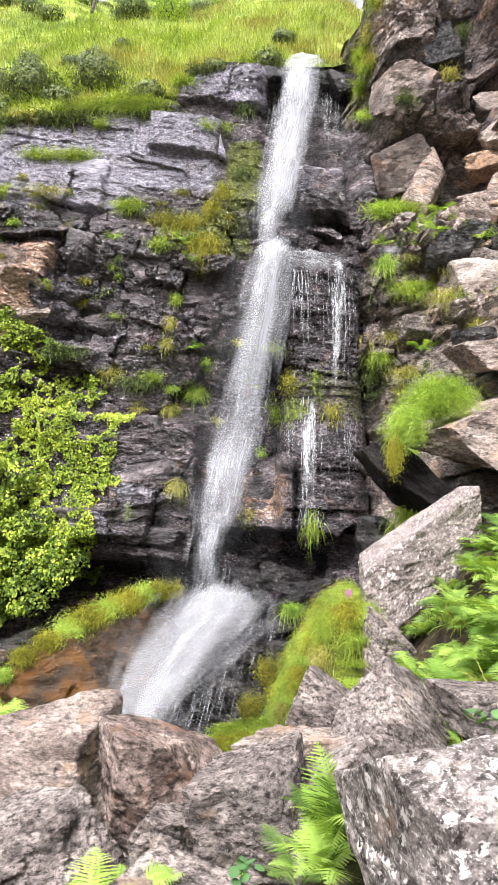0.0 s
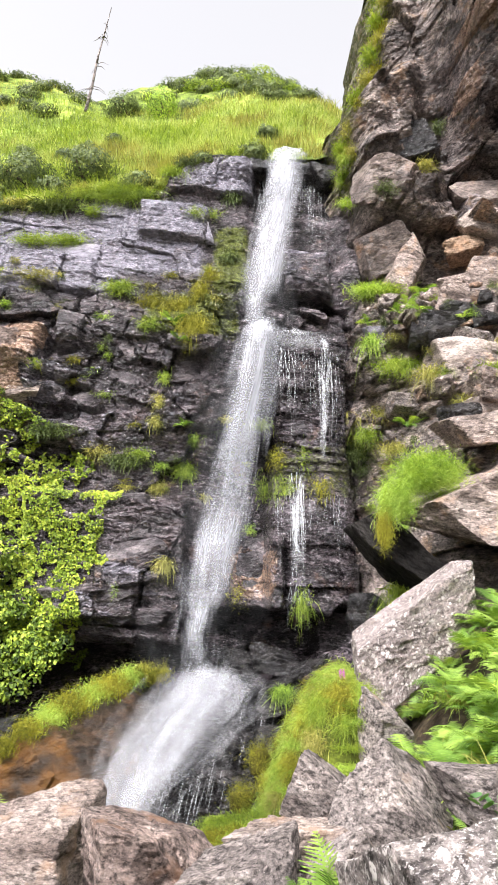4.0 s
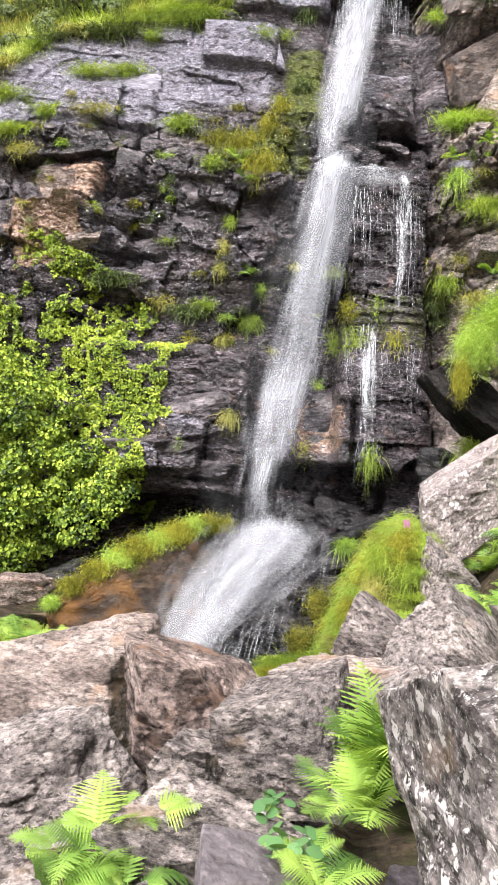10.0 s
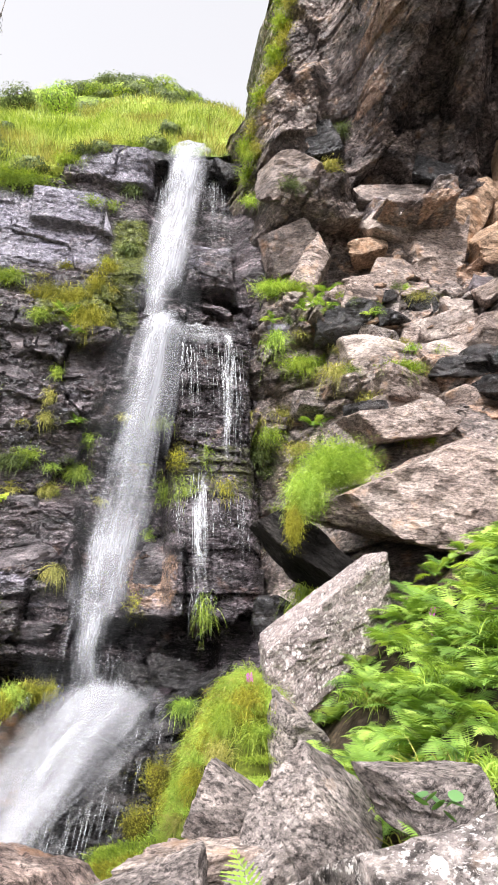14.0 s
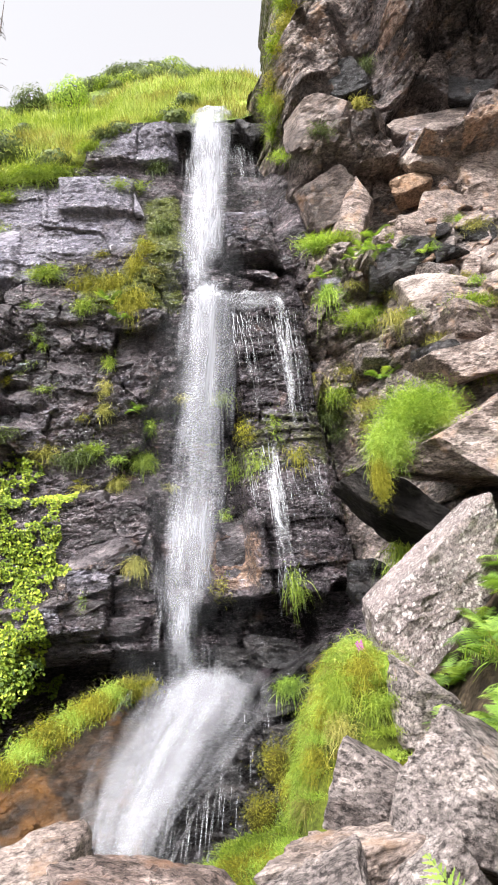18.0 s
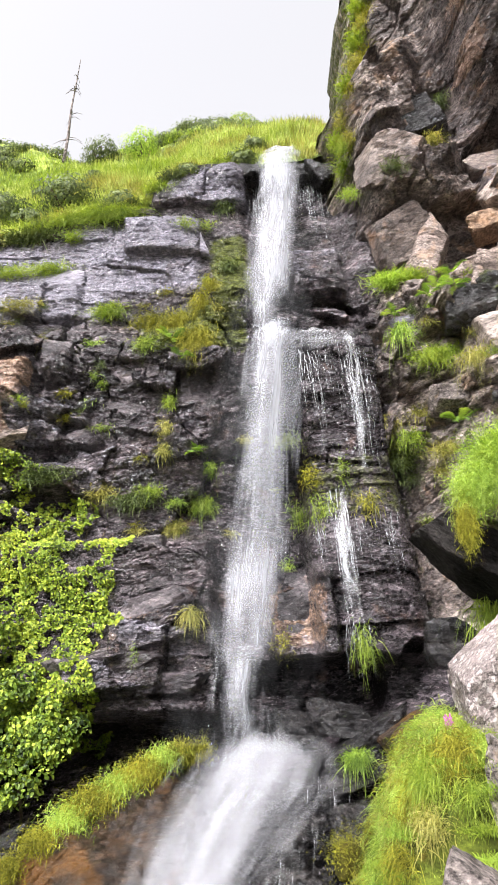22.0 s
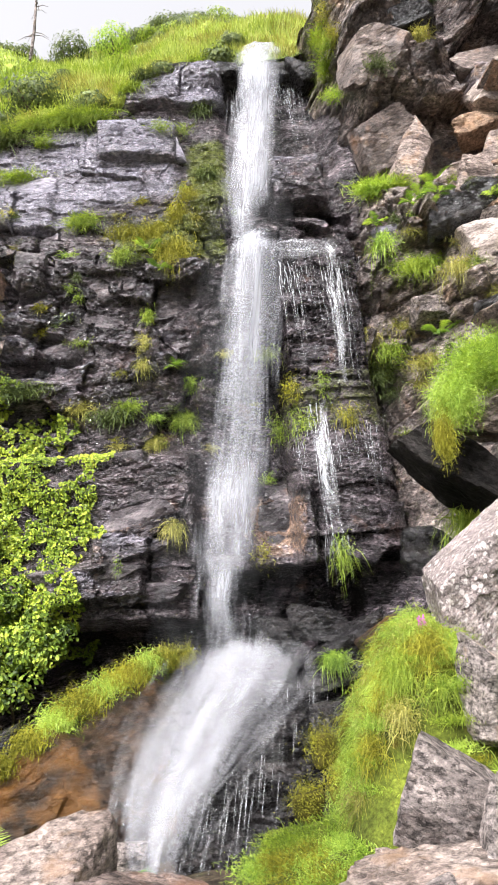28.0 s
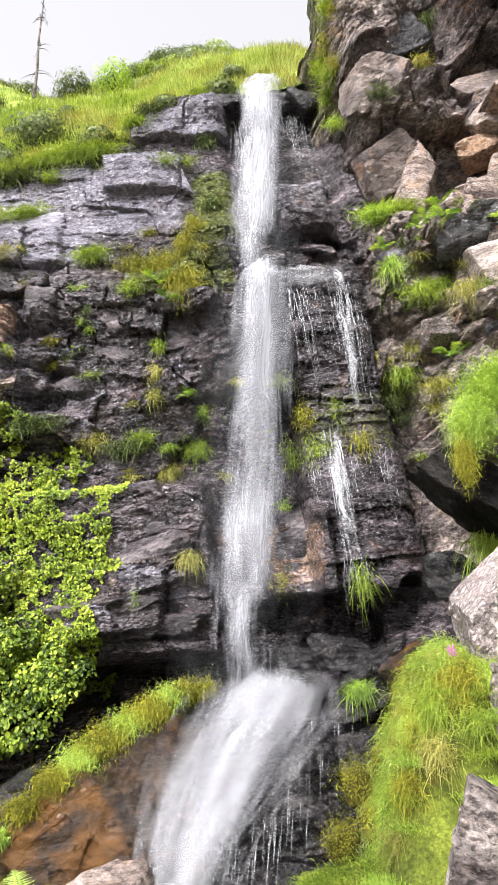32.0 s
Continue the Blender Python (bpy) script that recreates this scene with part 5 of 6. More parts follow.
water_part("spray", V, F, np.full(len(V), 0.4), np.random.uniform(0, 9, (len(V), 2)), DRIP, fall, True)


# ---- plants ----
def blade_mesh(base, heading, length, width, droop, segs=3):
    """Many grass blades: tapered strips that rise along heading and bend down."""
    n = len(base)
    heading = heading / np.linalg.norm(heading, axis=1, keepdims=True)
    side = np.cross(heading, np.random.normal(0, 1, (n, 3)))
    side /= np.linalg.norm(side, axis=1, keepdims=True)
    V = np.zeros((n, segs * 2 + 1, 3))
    for k in range(segs + 1):
        t = k / segs
        p = base + heading * (length * t)[:, None] + np.array([0, 0, -1.0]) * (droop * length * t * t)[:, None]
        if k < segs:
            w = side * (width * (1 - 0.6 * t))[:, None] / 2
            V[:, 2 * k], V[:, 2 * k + 1] = p - w, p + w
        else:
            V[:, 2 * k] = p
    o = (np.arange(n) * (segs * 2 + 1))[:, None]
    faces = []
    for k in range(segs - 1):
        faces += (o + np.array([[2 * k, 2 * k + 1, 2 * k + 3, 2 * k + 2]])).tolist()
    faces += (o + np.array([[2 * segs - 2, 2 * segs - 1, 2 * segs]])).tolist()
    return V.reshape(-1, 3), faces


def tuft(name, place, spread, count, length, mat, label, lean=(0, -0.35, 1.0), droop=0.7, width=0.02, loose=0.5, seed=0, group="grass tufts on ledges", category="grass"):
    """A clump of grass rooted over an ellipsoid of the given spread."""
    np.random.seed(seed + 1000)
    r = np.random.normal(0, 0.42, (count, 3)) * np.array(spread)
    h = np.array(lean) + np.random.normal(0, loose, (count, 3)) + r * 0.5
    L = length * np.random.uniform(0.45, 1.15, count)
    v, f = blade_mesh(r, h, L, width * np.random.uniform(0.6, 1.3, count), droop * np.random.uniform(0.5, 1.5, count))
    ob = new(name, mesh_of(name, v, f, mat))
    ob.matrix_world = pose(*place)
    return tagged(ob, label, category, group, "stuff")


def on_left(x, z, off=0.08):
    return (x, float(left_wall(np.array([x]), np.array([z]))[0]) - off, z)


def on_right(x, z, off=0.08):
    return (x, float(right_wall(np.array([x]), np.array([z]))[0]) - off, z)


def frond_mesh(name, seed, arch=0.9, pairs=22, slim=0.3):
    """A fern frond a metre long: arched stem and pairs of toothed leaflets."""
    rng = np.random.default_rng(seed)
    V, F = [], []

    def quad(*pts):
        n = len(V)
        V.extend(pts)
        F.append(tuple(range(n, n + len(pts))))

    def spine(t):
        return np.array([t * (1 - 0.22 * arch * t), 0.02 * np.sin(5 * t), 0.62 * t - arch * 0.72 * t * t])

    for i in range(14):
        a, b = spine(i / 14), spine((i + 1) / 14)
        w = np.array([0, 0.006 * (1 - i / 15), 0])
        quad(a - w, a + w, b + w, b - w)
    for i in range(pairs):
        t = 0.16 + 0.83 * i / pairs
        c = spine(t)
        d = spine(min(1, t + 0.02)) - spine(t - 0.02)
        d /= np.linalg.norm(d)
        reach = slim * (np.sin(np.pi * min(1, 0.22 + 0.8 * (1 - t))) ** 0.8) * min(1.0, (1.02 - t) * 2.2) * rng.uniform(0.85, 1.1)
        for s in (-1, 1):
            out = np.array([0, s, 0]) * 0.93 + d * 0.34 + np.array([0, 0, rng.uniform(-0.3, 0.05)])
            out /= np.linalg.norm(out)
            teeth = 8
            wide = 0.029 * (1.1 - 0.5 * t)
            row = []
            for k in range(teeth + 1):
                s_ = k / teeth
                p0 = c + out * reach * s_ + np.array([0, 0, -0.07 * reach * s_ * s_])
                w_ = wide * (1 - 0.85 * s_) * (1.0 if k % 2 else 0.5)
                row.append((p0 + d * w_ + out * w_ * 0.5, p0 - d * w_ * 0.9 + out * w_ * 0.5))
            for a_, b_ in zip(row, row[1:]):
                quad(a_[0], b_[0], b_[1], a_[1])
    return mesh_of(name, [tuple(v) for v in V], F, FERN)


FRONDS = [frond_mesh("frond", 1, 0.8), frond_mesh("frond", 2, 1.05, 24, 0.26), frond_mesh("frond", 3, 0.55, 20, 0.32)]


def fern(place, size, count, seed, label, tip=0.0, group="ferns"):
    """Fronds set round a crown."""
    rng = np.random.default_rng(seed)
    ob = thing("fern", pose(*place, 0, 0, 0), label, "fern", group)
    for i in range(count):
        fr = under(new("frond", FRONDS[rng.integers(3)]), ob)
        s = size * rng.uniform(0.7, 1.15)
        fr.matrix_local = pose(0, 0, 0, rng.uniform(-16, 16), rng.uniform(-30, 12) + tip, 360 * i / count + rng.uniform(-25, 25)) @ Matrix.Diagonal((s, s, s, 1))
    return ob


def leaf_cloud(name, pts, nrm, size, mat, parent=None, label="", category="", seed=0):
    """Folded pointed leaves at pts, facing roughly along nrm."""
    rng = np.random.default_rng(seed)
    n = len(pts)
    nrm = nrm + rng.normal(0, 0.55, (n, 3))
    nrm /= np.linalg.norm(nrm, axis=1, keepdims=True)
    a = np.cross(nrm, rng.normal(0, 1, (n, 3)))
    a /= np.linalg.norm(a, axis=1, keepdims=True)
    a[:, 2] -= 0.35
    b = np.cross(nrm, a)
    L = (size * rng.uniform(0.6, 1.3, n))[:, None]
    V = np.zeros((n, 6, 3))
    V[:, 0] = pts - a * L * 0.5
    V[:, 1] = pts - a * L * 0.15 + b * L * 0.36 + nrm * L * 0.12
    V[:, 2] = pts + a * L * 0.2 + b * L * 0.3 + nrm * L * 0.1
    V[:, 3] = pts + a * L * 0.55
    V[:, 4] = pts + a * L * 0.2 - b * L * 0.3 + nrm * L * 0.1
    V[:, 5] = pts - a * L * 0.15 - b * L * 0.36 + nrm * L * 0.12
    o = (np.arange(n) * 6)[:, None]
    faces = (o + np.array([[0, 1, 2, 3]])).tolist() + (o + np.array([[0, 3, 4, 5]])).tolist()
    ob = new(name, mesh_of(name, V.reshape(-1, 3), faces, mat))
    ob["kind"] = "stuff"
    if parent:
        under(ob, parent)
    if label:
        tagged(ob, label, category)
    return ob


# creeper on the wall and the big shrub below it
rng = np.random.default_rng(5)


def creeper_mask(x, z):
    edge = np.interp(z, [-1.5, 0.0, 1.0, 2.0, 3.0, 4.0, 5.0, 5.8], [-4.5, -3.7, -3.4, -2.6, -2.9, -3.3, -4.2, -5.0])
    return (x < edge + 0.35 * fbm(x * 1.4, z * 1.4, 0, 4, 61)) & (z < np.interp(x, [-9.0, -6.0, -4.5, -3.5], [6.5, 6.2, 5.2, 4.6]) + 0.5 * fbm(x, z, 3, 3, 62)) & (fbm(x * 1.9, z * 1.9, 7, 4, 63) > -0.6 + 0.13 * np.clip(z - 2.8, 0, 4)) & (fbm(x * 5.5, z * 5.5, 2, 2, 65) > -0.42)


cx, cz = rng.uniform(-11, -2.6, 150000), rng.uniform(-0.6, 7.0, 150000)
keep = creeper_mask(cx, cz)
cx, cz = cx[keep], cz[keep]
cy = left_wall(cx, cz) - rng.uniform(0.04, 0.16, len(cx)) - 0.12 * np.clip(fbm(cx * 1.3, cz * 1.3, 1, 3, 64), 0, 1)
creeper = thing("creeper", pose(0, 0, 0), "bright yellow green leafy creeper hanging on the dark rock", "creeper")
leaf_cloud("foliage", np.stack([cx, cy, cz], -1), np.tile([0.1, -0.75, 0.55], (len(cx), 1)), 0.05, IVY, creeper, "", "", 7)
for i in range(26):
    x0, z0 = rng.uniform(-6.5, -3.2), rng.uniform(0.3, 1.5)
    V, F = [], []
    pth = []
    x_, z_ = x0, z0
    for k in range(14):
        pth.append((x_, float(left_wall(np.array([x_]), np.array([z_]))[0]) + 0.05, z_))
        x_ += rng.normal(0.03, 0.09)
        z_ += rng.uniform(0.1, 0.3)
    cu = bpy.data.curves.new("stem", "CURVE")
    cu.dimensions, cu.bevel_depth, cu.bevel_resolution = "3D", 0.014, 1
    sp = cu.splines.new("POLY")
    sp.points.add(len(pth) - 1)
    for q, p_ in zip(sp.points, pth):
        q.co = (*p_, 1)
    cu.materials.append(SOIL)
    under(new("stem", cu), creeper)

shrub = thing("shrub", pose(0, 0, 0), "dense round green leafy shrub against the foot of the cliff", "shrub")
N = 620
sx, sz = rng.uniform(-13, -3.4, N), rng.uniform(-2.1, 3.6, N)
lump = 0.5 * fbm(sx * 0.9, sz * 0.9, 5, 3, 71)
top = np.interp(sx, [-13, -9, -7, -5.8, -5.0, -4.2, -3.6], [3.4, 3.2, 3.0, 2.6, 1.9, 0.9, 0.2]) + 0.5 * lump
low = np.interp(sx, [-13, -7.0, -5.0, -3.8], [-2.2, -2.0, -1.4, 0.1])
bulge = np.clip(1 - ((sz - 1.1) / 2.6) ** 2, 0, 1) ** 0.5 * np.interp(sx, [-13, -7, -5.6, -4.6], [1.9, 1.7, 0.9, 0.1])
ok = (sz < top) & (sz > low)
sy = left_wall(sx, np.clip(sz, 0.6, 4)) - 0.2 - bulge - 0.5 * lump + rng.uniform(-0.1, 0.25, N)
mids = np.stack([sx, sy, sz], -1)[ok]
per = 210
way = rng.normal(0, 1, (len(mids), per, 3))
way /= np.linalg.norm(way, axis=2, keepdims=True)
away = way @ np.array([0, -0.65, 0.75])
way = np.where((away < -0.15)[..., None], -way, way)
reach = rng.uniform(0.2, 0.42, (len(mids), 1, 1)) * (0.8 + 0.25 * rng.uniform(0, 1, (len(mids), per, 1)))
leaf_cloud("foliage", (mids[:, None] + way * reach * np.array([1.15, 0.8, 0.85])).reshape(-1, 3), (way + np.array([0, -0.2, 0.5])).reshape(-1, 3), 0.072, SHRUBLEAF, shrub, "", "", 8)
for i in range(14):
    bx = rng.uniform(-9, -4.5)
    cu = bpy.data.curves.new("branch", "CURVE")
    cu.dimensions, cu.bevel_depth, cu.bevel_resolution = "3D", 0.03, 1
    sp = cu.splines.new("POLY")
    sp.points.add(5)
    for k, q in enumerate(sp.points):
        q.co = (bx + 0.25 * k * rng.uniform(-1, 1), 17.3 - 0.1 * k, -1.9 + 0.6 * k, 1)
    cu.materials.append(SOIL)
    under(new("branch", cu), shrub)

# grass and moss on the left wall
for i, (x, z, w, n, ln, mat, dr) in enumerate((
        (-3.3, 12.15, 0.9, 1500, 0.75, GRASS, 1.1), (-4.3, 12.1, 0.8, 900, 0.6, GRASS, 1.0), (-5.4, 11.7, 0.9, 900, 0.6, BUSHLEAF, 0.8),
        (-4.2, 11.5, 0.3, 220, 0.4, GRASS, 0.8), (-5.6, 10.45, 0.7, 600, 0.4, GRASS, 0.9), (-4.7, 10.5, 0.6, 600, 0.4, GRASS, 0.9),
        (-6.3, 9.2, 0.7, 500, 0.4, GRASS, 0.9), (-5.2, 9.1, 0.7, 400, 0.35, GRASSDRY, 0.9), (-3.2, 8.95, 0.45, 600, 0.42, GRASS, 1.0),
        (-2.4, 8.6, 0.5, 600, 0.35, MOSSY, 1.2), (-1.7, 8.4, 0.55, 900, 0.38, MOSSY, 1.3), (-1.2, 7.7, 0.4, 800, 0.6, MOSSY, 1.6),
        (-0.85, 9.3, 0.28, 500, 0.3, MOSSY, 1.5), (-1.1, 8.8, 0.3, 500, 0.35, MOSSY, 1.5), (-0.4, 10.1, 0.3, 350, 0.3, BUSHLEAF, 1.2),
        (-2.3, 7.7, 0.35, 300, 0.35, GRASS, 1.2), (-1.9, 6.5, 0.14, 160, 0.4, GRASS, 1.4), (-1.95, 5.8, 0.16, 200, 0.4, GRASSDRY, 1.4),
        (-2.0, 5.25, 0.18, 200, 0.35, GRASSDRY, 1.3), (-1.15, 4.9, 0.2, 220, 0.35, LUSH, 1.0), (-1.35, 4.2, 0.25, 420, 0.5, GRASS, 1.2),
        (-1.95, 3.75, 0.22, 300, 0.4, GRASSDRY, 1.3), (-2.75, 4.35, 0.5, 500, 0.35, BUSHLEAF, 1.0), (-2.4, 4.5, 0.35, 350, 0.3, GRASS, 1.0),
        (-3.4, 4.6, 0.4, 380, 0.35, GRASSDRY, 1.0), (-4.5, 5.0, 0.5, 500, 0.35, BUSHLEAF, 0.9), (-1.35, 11.35, 0.3, 220, 0.25, GRASS, 1.0),
        (-0.9, 11.6, 0.3, 200, 0.25, GRASS, 1.0), (-0.35, 12.3, 0.25, 350, 0.4, BUSHLEAF, 1.3), (-8.0, 9.7, 1.0, 1200, 0.6, GRASS, 0.9),
        (-9.6, 8.9, 1.2, 1400, 0.6, GRASS, 0.9), (-8.6, 8.3, 0.8, 600, 0.5, GRASS, 1.0), (-9.0, 6.0, 0.6, 600, 0.8, GRASSDRY, 1.4),
        (-10.3, 7.0, 0.8, 700, 0.6, GRASSDRY, 1.1), (-7.3, 8.6, 0.7, 700, 0.45, GRASS, 1.0), (-6.8, 8.0, 0.4, 300, 0.4, GRASSDRY, 1.0),
        (-1.6, 1.9, 0.2, 220, 0.45, GRASSDRY, 1.6), (-2.6, 1.35, 0.12, 80, 0.2, LUSH, 1.0), (0.25, 2.75, 0.16, 120, 0.2, LUSH, 0.9),
        (0.85, 4.3, 0.25, 240, 0.2, MOSSY, 1.2), (1.4, 4.3, 0.2, 120, 0.2, GRASS, 1.2), (1.0, 3.6, 0.4, 320, 0.28, GRASS, 1.5),
        (1.8, 3.6, 0.3, 220, 0.25, MOSSY, 1.5), (0.6, 3.8, 0.3, 260, 0.3, GRASS, 1.4), (0.45, 5.2, 0.3, 260, 0.35, GRASS, 1.3),
        (1.35, 1.15, 0.2, 200, 0.4, GRASS, 1.7), (0.0, 1.3, 0.25, 120, 0.25, MOSSY, 1.0), (2.5, 5.4, 0.3, 260, 0.5, GRASSDRY, 1.6), (2.75, 4.7, 0.4, 350, 0.4, BUSHLEAF, 1.2))):
    deep = "olive moss and short grass clinging to wet rock" if mat is MOSSY else "dry yellowish grass hanging on the rock" if mat is GRASSDRY else "dark heathery tuft on the rock ledge" if mat is BUSHLEAF else "green grass tuft drooping from a rock ledge"
    tuft("grass_tuft", on_left(x, z), (w, 0.2, (0.42 if x > 0.3 and z < 5 else 0.18) if mat is not MOSSY else 0.32), int(n * 1.7), ln * 0.62, mat, deep, (0, -0.7, 0.6), dr * 0.8, 0.011 if mat is not BUSHLEAF else 0.022, 0.6, i)

# grass, ferns on the right wall's ledges
for i, (x, z, w, n, ln, mat, dr) in enumerate((
        (3.2, 8.75, 0.55, 1100, 0.5, LUSH, 0.7), (3.7, 8.8, 0.4, 500, 0.45, GRASS, 0.8), (3.05, 7.2, 0.22, 260, 0.7, LUSH, 1.5), (3.7, 6.6, 0.6, 1000, 0.5, GRASS, 1.2),
        (4.2, 6.2, 0.35, 380, 0.55, GRASSDRY, 1.5), (3.3, 5.6, 0.4, 350, 0.4, GRASSDRY, 1.3), (5.5, 6.1, 0.5, 600, 0.4, GRASS, 0.9), (4.9, 5.5, 0.4, 300, 0.35, GRASSDRY, 1.0),
        (2.9, 5.0, 0.3, 300, 0.45, GRASS, 1.5), (3.6, 4.6, 0.5, 600, 0.4, GRASSDRY, 1.2), (2.7, 11.6, 0.3, 250, 0.3, LUSH, 1.0), (3.5, 11.3, 0.35, 350, 0.4, BUSHLEAF, 1.0),
        (4.6, 12.2, 0.3, 300, 0.5, GRASSDRY, 1.2), (5.1, 13.6, 0.3, 260, 0.5, BUSHLEAF, 1.2), (2.6, 12.6, 0.2, 250, 0.3, GRASS, 1.3), (5.2, 8.9, 0.4, 300, 0.35, GRASSDRY, 1.0), (6.4, 8.3, 0.4, 260, 0.3, GRASSDRY, 1.0))):
    tuft("grass_tuft", on_right(x, z, 0.15), (w, 0.25, 0.18), int(n * 1.6), ln * 0.68, mat, "long grass tuft on a ledge of the crag", (-0.1, -0.6, 0.7), dr * 0.8, 0.012, 0.55, 100 + i)
for i in range(16):
    z = 12.4 + 0.42 * i
    x = float(rim_left(np.array([z]))[0]) + 0.35 + 0.15 * (i % 3)
    tuft("grass_tuft", (x, float(right_wall(np.array([x]), np.array([z]))[0]) + 0.4, z), (0.26, 0.35, 0.3), 700, 0.28, (GRASS, GRASSDRY, MOSSY)[i % 3], "grass tuft on the skyline edge of the crag", (-0.4, -0.5, 0.7), 0.8, 0.014, 0.5, 150 + i, "grass on the crag edge")
for i, (x, z, s) in enumerate(((4.35, 8.55, 0.5), (4.7, 8.7, 0.45), (3.6, 7.75, 0.4), (3.9, 7.5, 0.45), (3.8, 5.1, 0.55), (4.9, 7.4, 0.35), (3.95, 8.2, 0.45), (2.95, 7.7, 0.35))):
    fern(on_right(x, z, 0.3), s, 8, 300 + i, "small green fern on a ledge of the crag", -5, "ferns on the crag")
for i, (x, z, s) in enumerate(((-1.75, 7.75, 0.4), (-1.5, 7.2, 0.35), (-1.35, 5.1, 0.35))):
    fern(on_left(x, z, 0.25), s, 8, 320 + i, "small green fern on the wet rock", 0, "ferns on the wet wall")

# hanging meadow over the slab boulder, and grass under it
tuft("hanging_grass", (3.05, 11.75, 3.3), (0.55, 0.4, 0.36), 26000, 0.11, LUSH, "bright lush grass cushion hanging over the slab boulder", (-0.25, -0.5, 0.8), 0.5, 0.007, 0.6, 401, "grass on the slab")
tuft("hanging_grass", (2.5, 11.6, 2.85), (0.32, 0.3, 0.36), 9000, 0.11, LUSH, "bright grass trailing down the slab boulder's tip", (-0.5, -0.5, 0.5), 0.9, 0.007, 0.6, 402, "grass on the slab")
tuft("hanging_grass", (2.28, 11.5, 2.4), (0.14, 0.2, 0.35), 5000, 0.05, MOSSY, "yellow moss tongue hanging from the slab boulder", (-0.3, -0.6, 0.0), 0.8, 0.007, 0.6, 403, "grass on the slab")
tuft("grass_tuft", (3.0, 13.0, 1.45), (0.35, 0.3, 0.2), 900, 0.75, GRASS, "dark long grass in the shade under the slab", (-0.1, -0.6, 0.6), 1.3, 0.016, 0.4, 404, "grass on the slab")

tuft("grass_tuft", (0.88, 14.1, -0.42), (0.2, 0.15, 0.1), 700, 0.3, LUSH, "bright grass tuft on the black rock by the splash", (-0.1, -0.5, 0.7), 1.0, 0.009, 0.5, 405, "grass on the slab")

# small growth scattered over the left wall
rng = np.random.default_rng(17)
for i in range(130):
    x = rng.uniform(-11, 0.2)
    z = rng.uniform(3.4, min(9.6, float(left_top(np.array([x]))[0]) - 0.4))
    if fbm(np.array([x * 0.6]), np.array([z * 0.6]), 2, 2, 29)[0] < -0.1 and i % 3:
        continue
    mat = (GRASS, GRASSDRY, BUSHLEAF, MOSSY, LUSH)[int(rng.integers(5))]
    tuft("small_tuft", on_left(x, z, 0.04), (rng.uniform(0.1, 0.3), 0.1, 0.1), int(rng.uniform(60, 200)), rng.uniform(0.12, 0.24), mat, "small grass tuft in a crack of the wet rock", (0, -0.7, 0.6), 0.8, 0.011, 0.6, 2000 + i, "small tufts on the wall")
for i in range(40):
    x, z = rng.uniform(2.6, 6.5), rng.uniform(2.5, 8.8)
    tuft("small_tuft", on_right(x, z, 0.06), (rng.uniform(0.1, 0.3), 0.1, 0.12), int(rng.uniform(80, 240)), rng.uniform(0.14, 0.28), (GRASS, GRASSDRY, BUSHLEAF, LUSH)[i % 4], "small grass tuft in a crack of the crag", (-0.1, -0.7, 0.6), 0.8, 0.011, 0.6, 2200 + i, "small tufts on the crag")


def ground_at(x, y):
    return float(ground_z(np.array([float(x)]), np.array([float(y)]))[0])


# ---- grassy bank, mossy floor, meadow ----
np.random.seed(3)


def bank_z(x, y):
    """A mossy floor beside the pool and the steep grass-hung bank that rises from it."""
    low = -1.42 + 0.16 * np.clip(x, -1, 1) + 0.05 * (y - 9.5)
    rise = np.interp(x - 0.1 * (y - 10), [0.45, 0.6, 0.8, 1.05, 1.35, 1.7, 2.1], [0.0, 0.35, 0.8, 1.2, 1.42, 1.3, 0.4])
    return low + rise * step(8.7, 9.6, y) * step(11.7, 11.1, y) - 0.9 * step(10.1, 10.9, y) * step(0.6, 0.3, x)


bx, by = np.meshgrid(np.linspace(-0.9, 2.2, 70), np.linspace(7.6, 11.8, 80))
bz = bank_z(bx, by) + 0.1 * fbm(bx * 1.8, by * 1.8, 0, 4, 83) - 0.6 * step(11.2, 11.8, by) - 1.2 * step(-0.3, -0.9, bx) - 1.3 * step(1.8, 2.2, bx) - 0.9 * step(8.3, 7.6, by)
tagged(new("moss_bank", mesh_of("moss_bank", np.stack([bx, by, bz], -1).reshape(-1, 3), grid_faces(70, 80), BANKMOSS, True)), "steep earth bank under moss and grass", "bank", kind="structure")
for i in range(168):
    low = i < 64
    x, y = (np.random.uniform(-0.5, 1.5), np.random.uniform(8.1, 9.9)) if low else (np.random.uniform(0.5, 1.65), np.random.uniform(9.3, 11.2))
    z = float(bank_z(np.array([x]), np.array([y]))[0])
    mat = (LUSH, GRASS, MOSSY, LUSH)[i % 4] if low else (LUSH, GRASS, GRASS, LUSH, GRASSDRY, GRASS, MOSSY)[i % 7]
    tuft("bank_grass", (x, y, z + 0.02), (0.24, 0.3, 0.04) if low else (0.16, 0.22, 0.16), 900 if low else 800, 0.09 if low else 0.2, mat, "short bright grass and moss beside the pool" if low else "long green grass hanging down the bank", (-0.2, -0.4, 0.9) if low else (-0.3, -0.5, 0.6), 0.5 if low else 0.9, 0.006, 0.4 if low else 0.6, 500 + i, "grass on the bank")
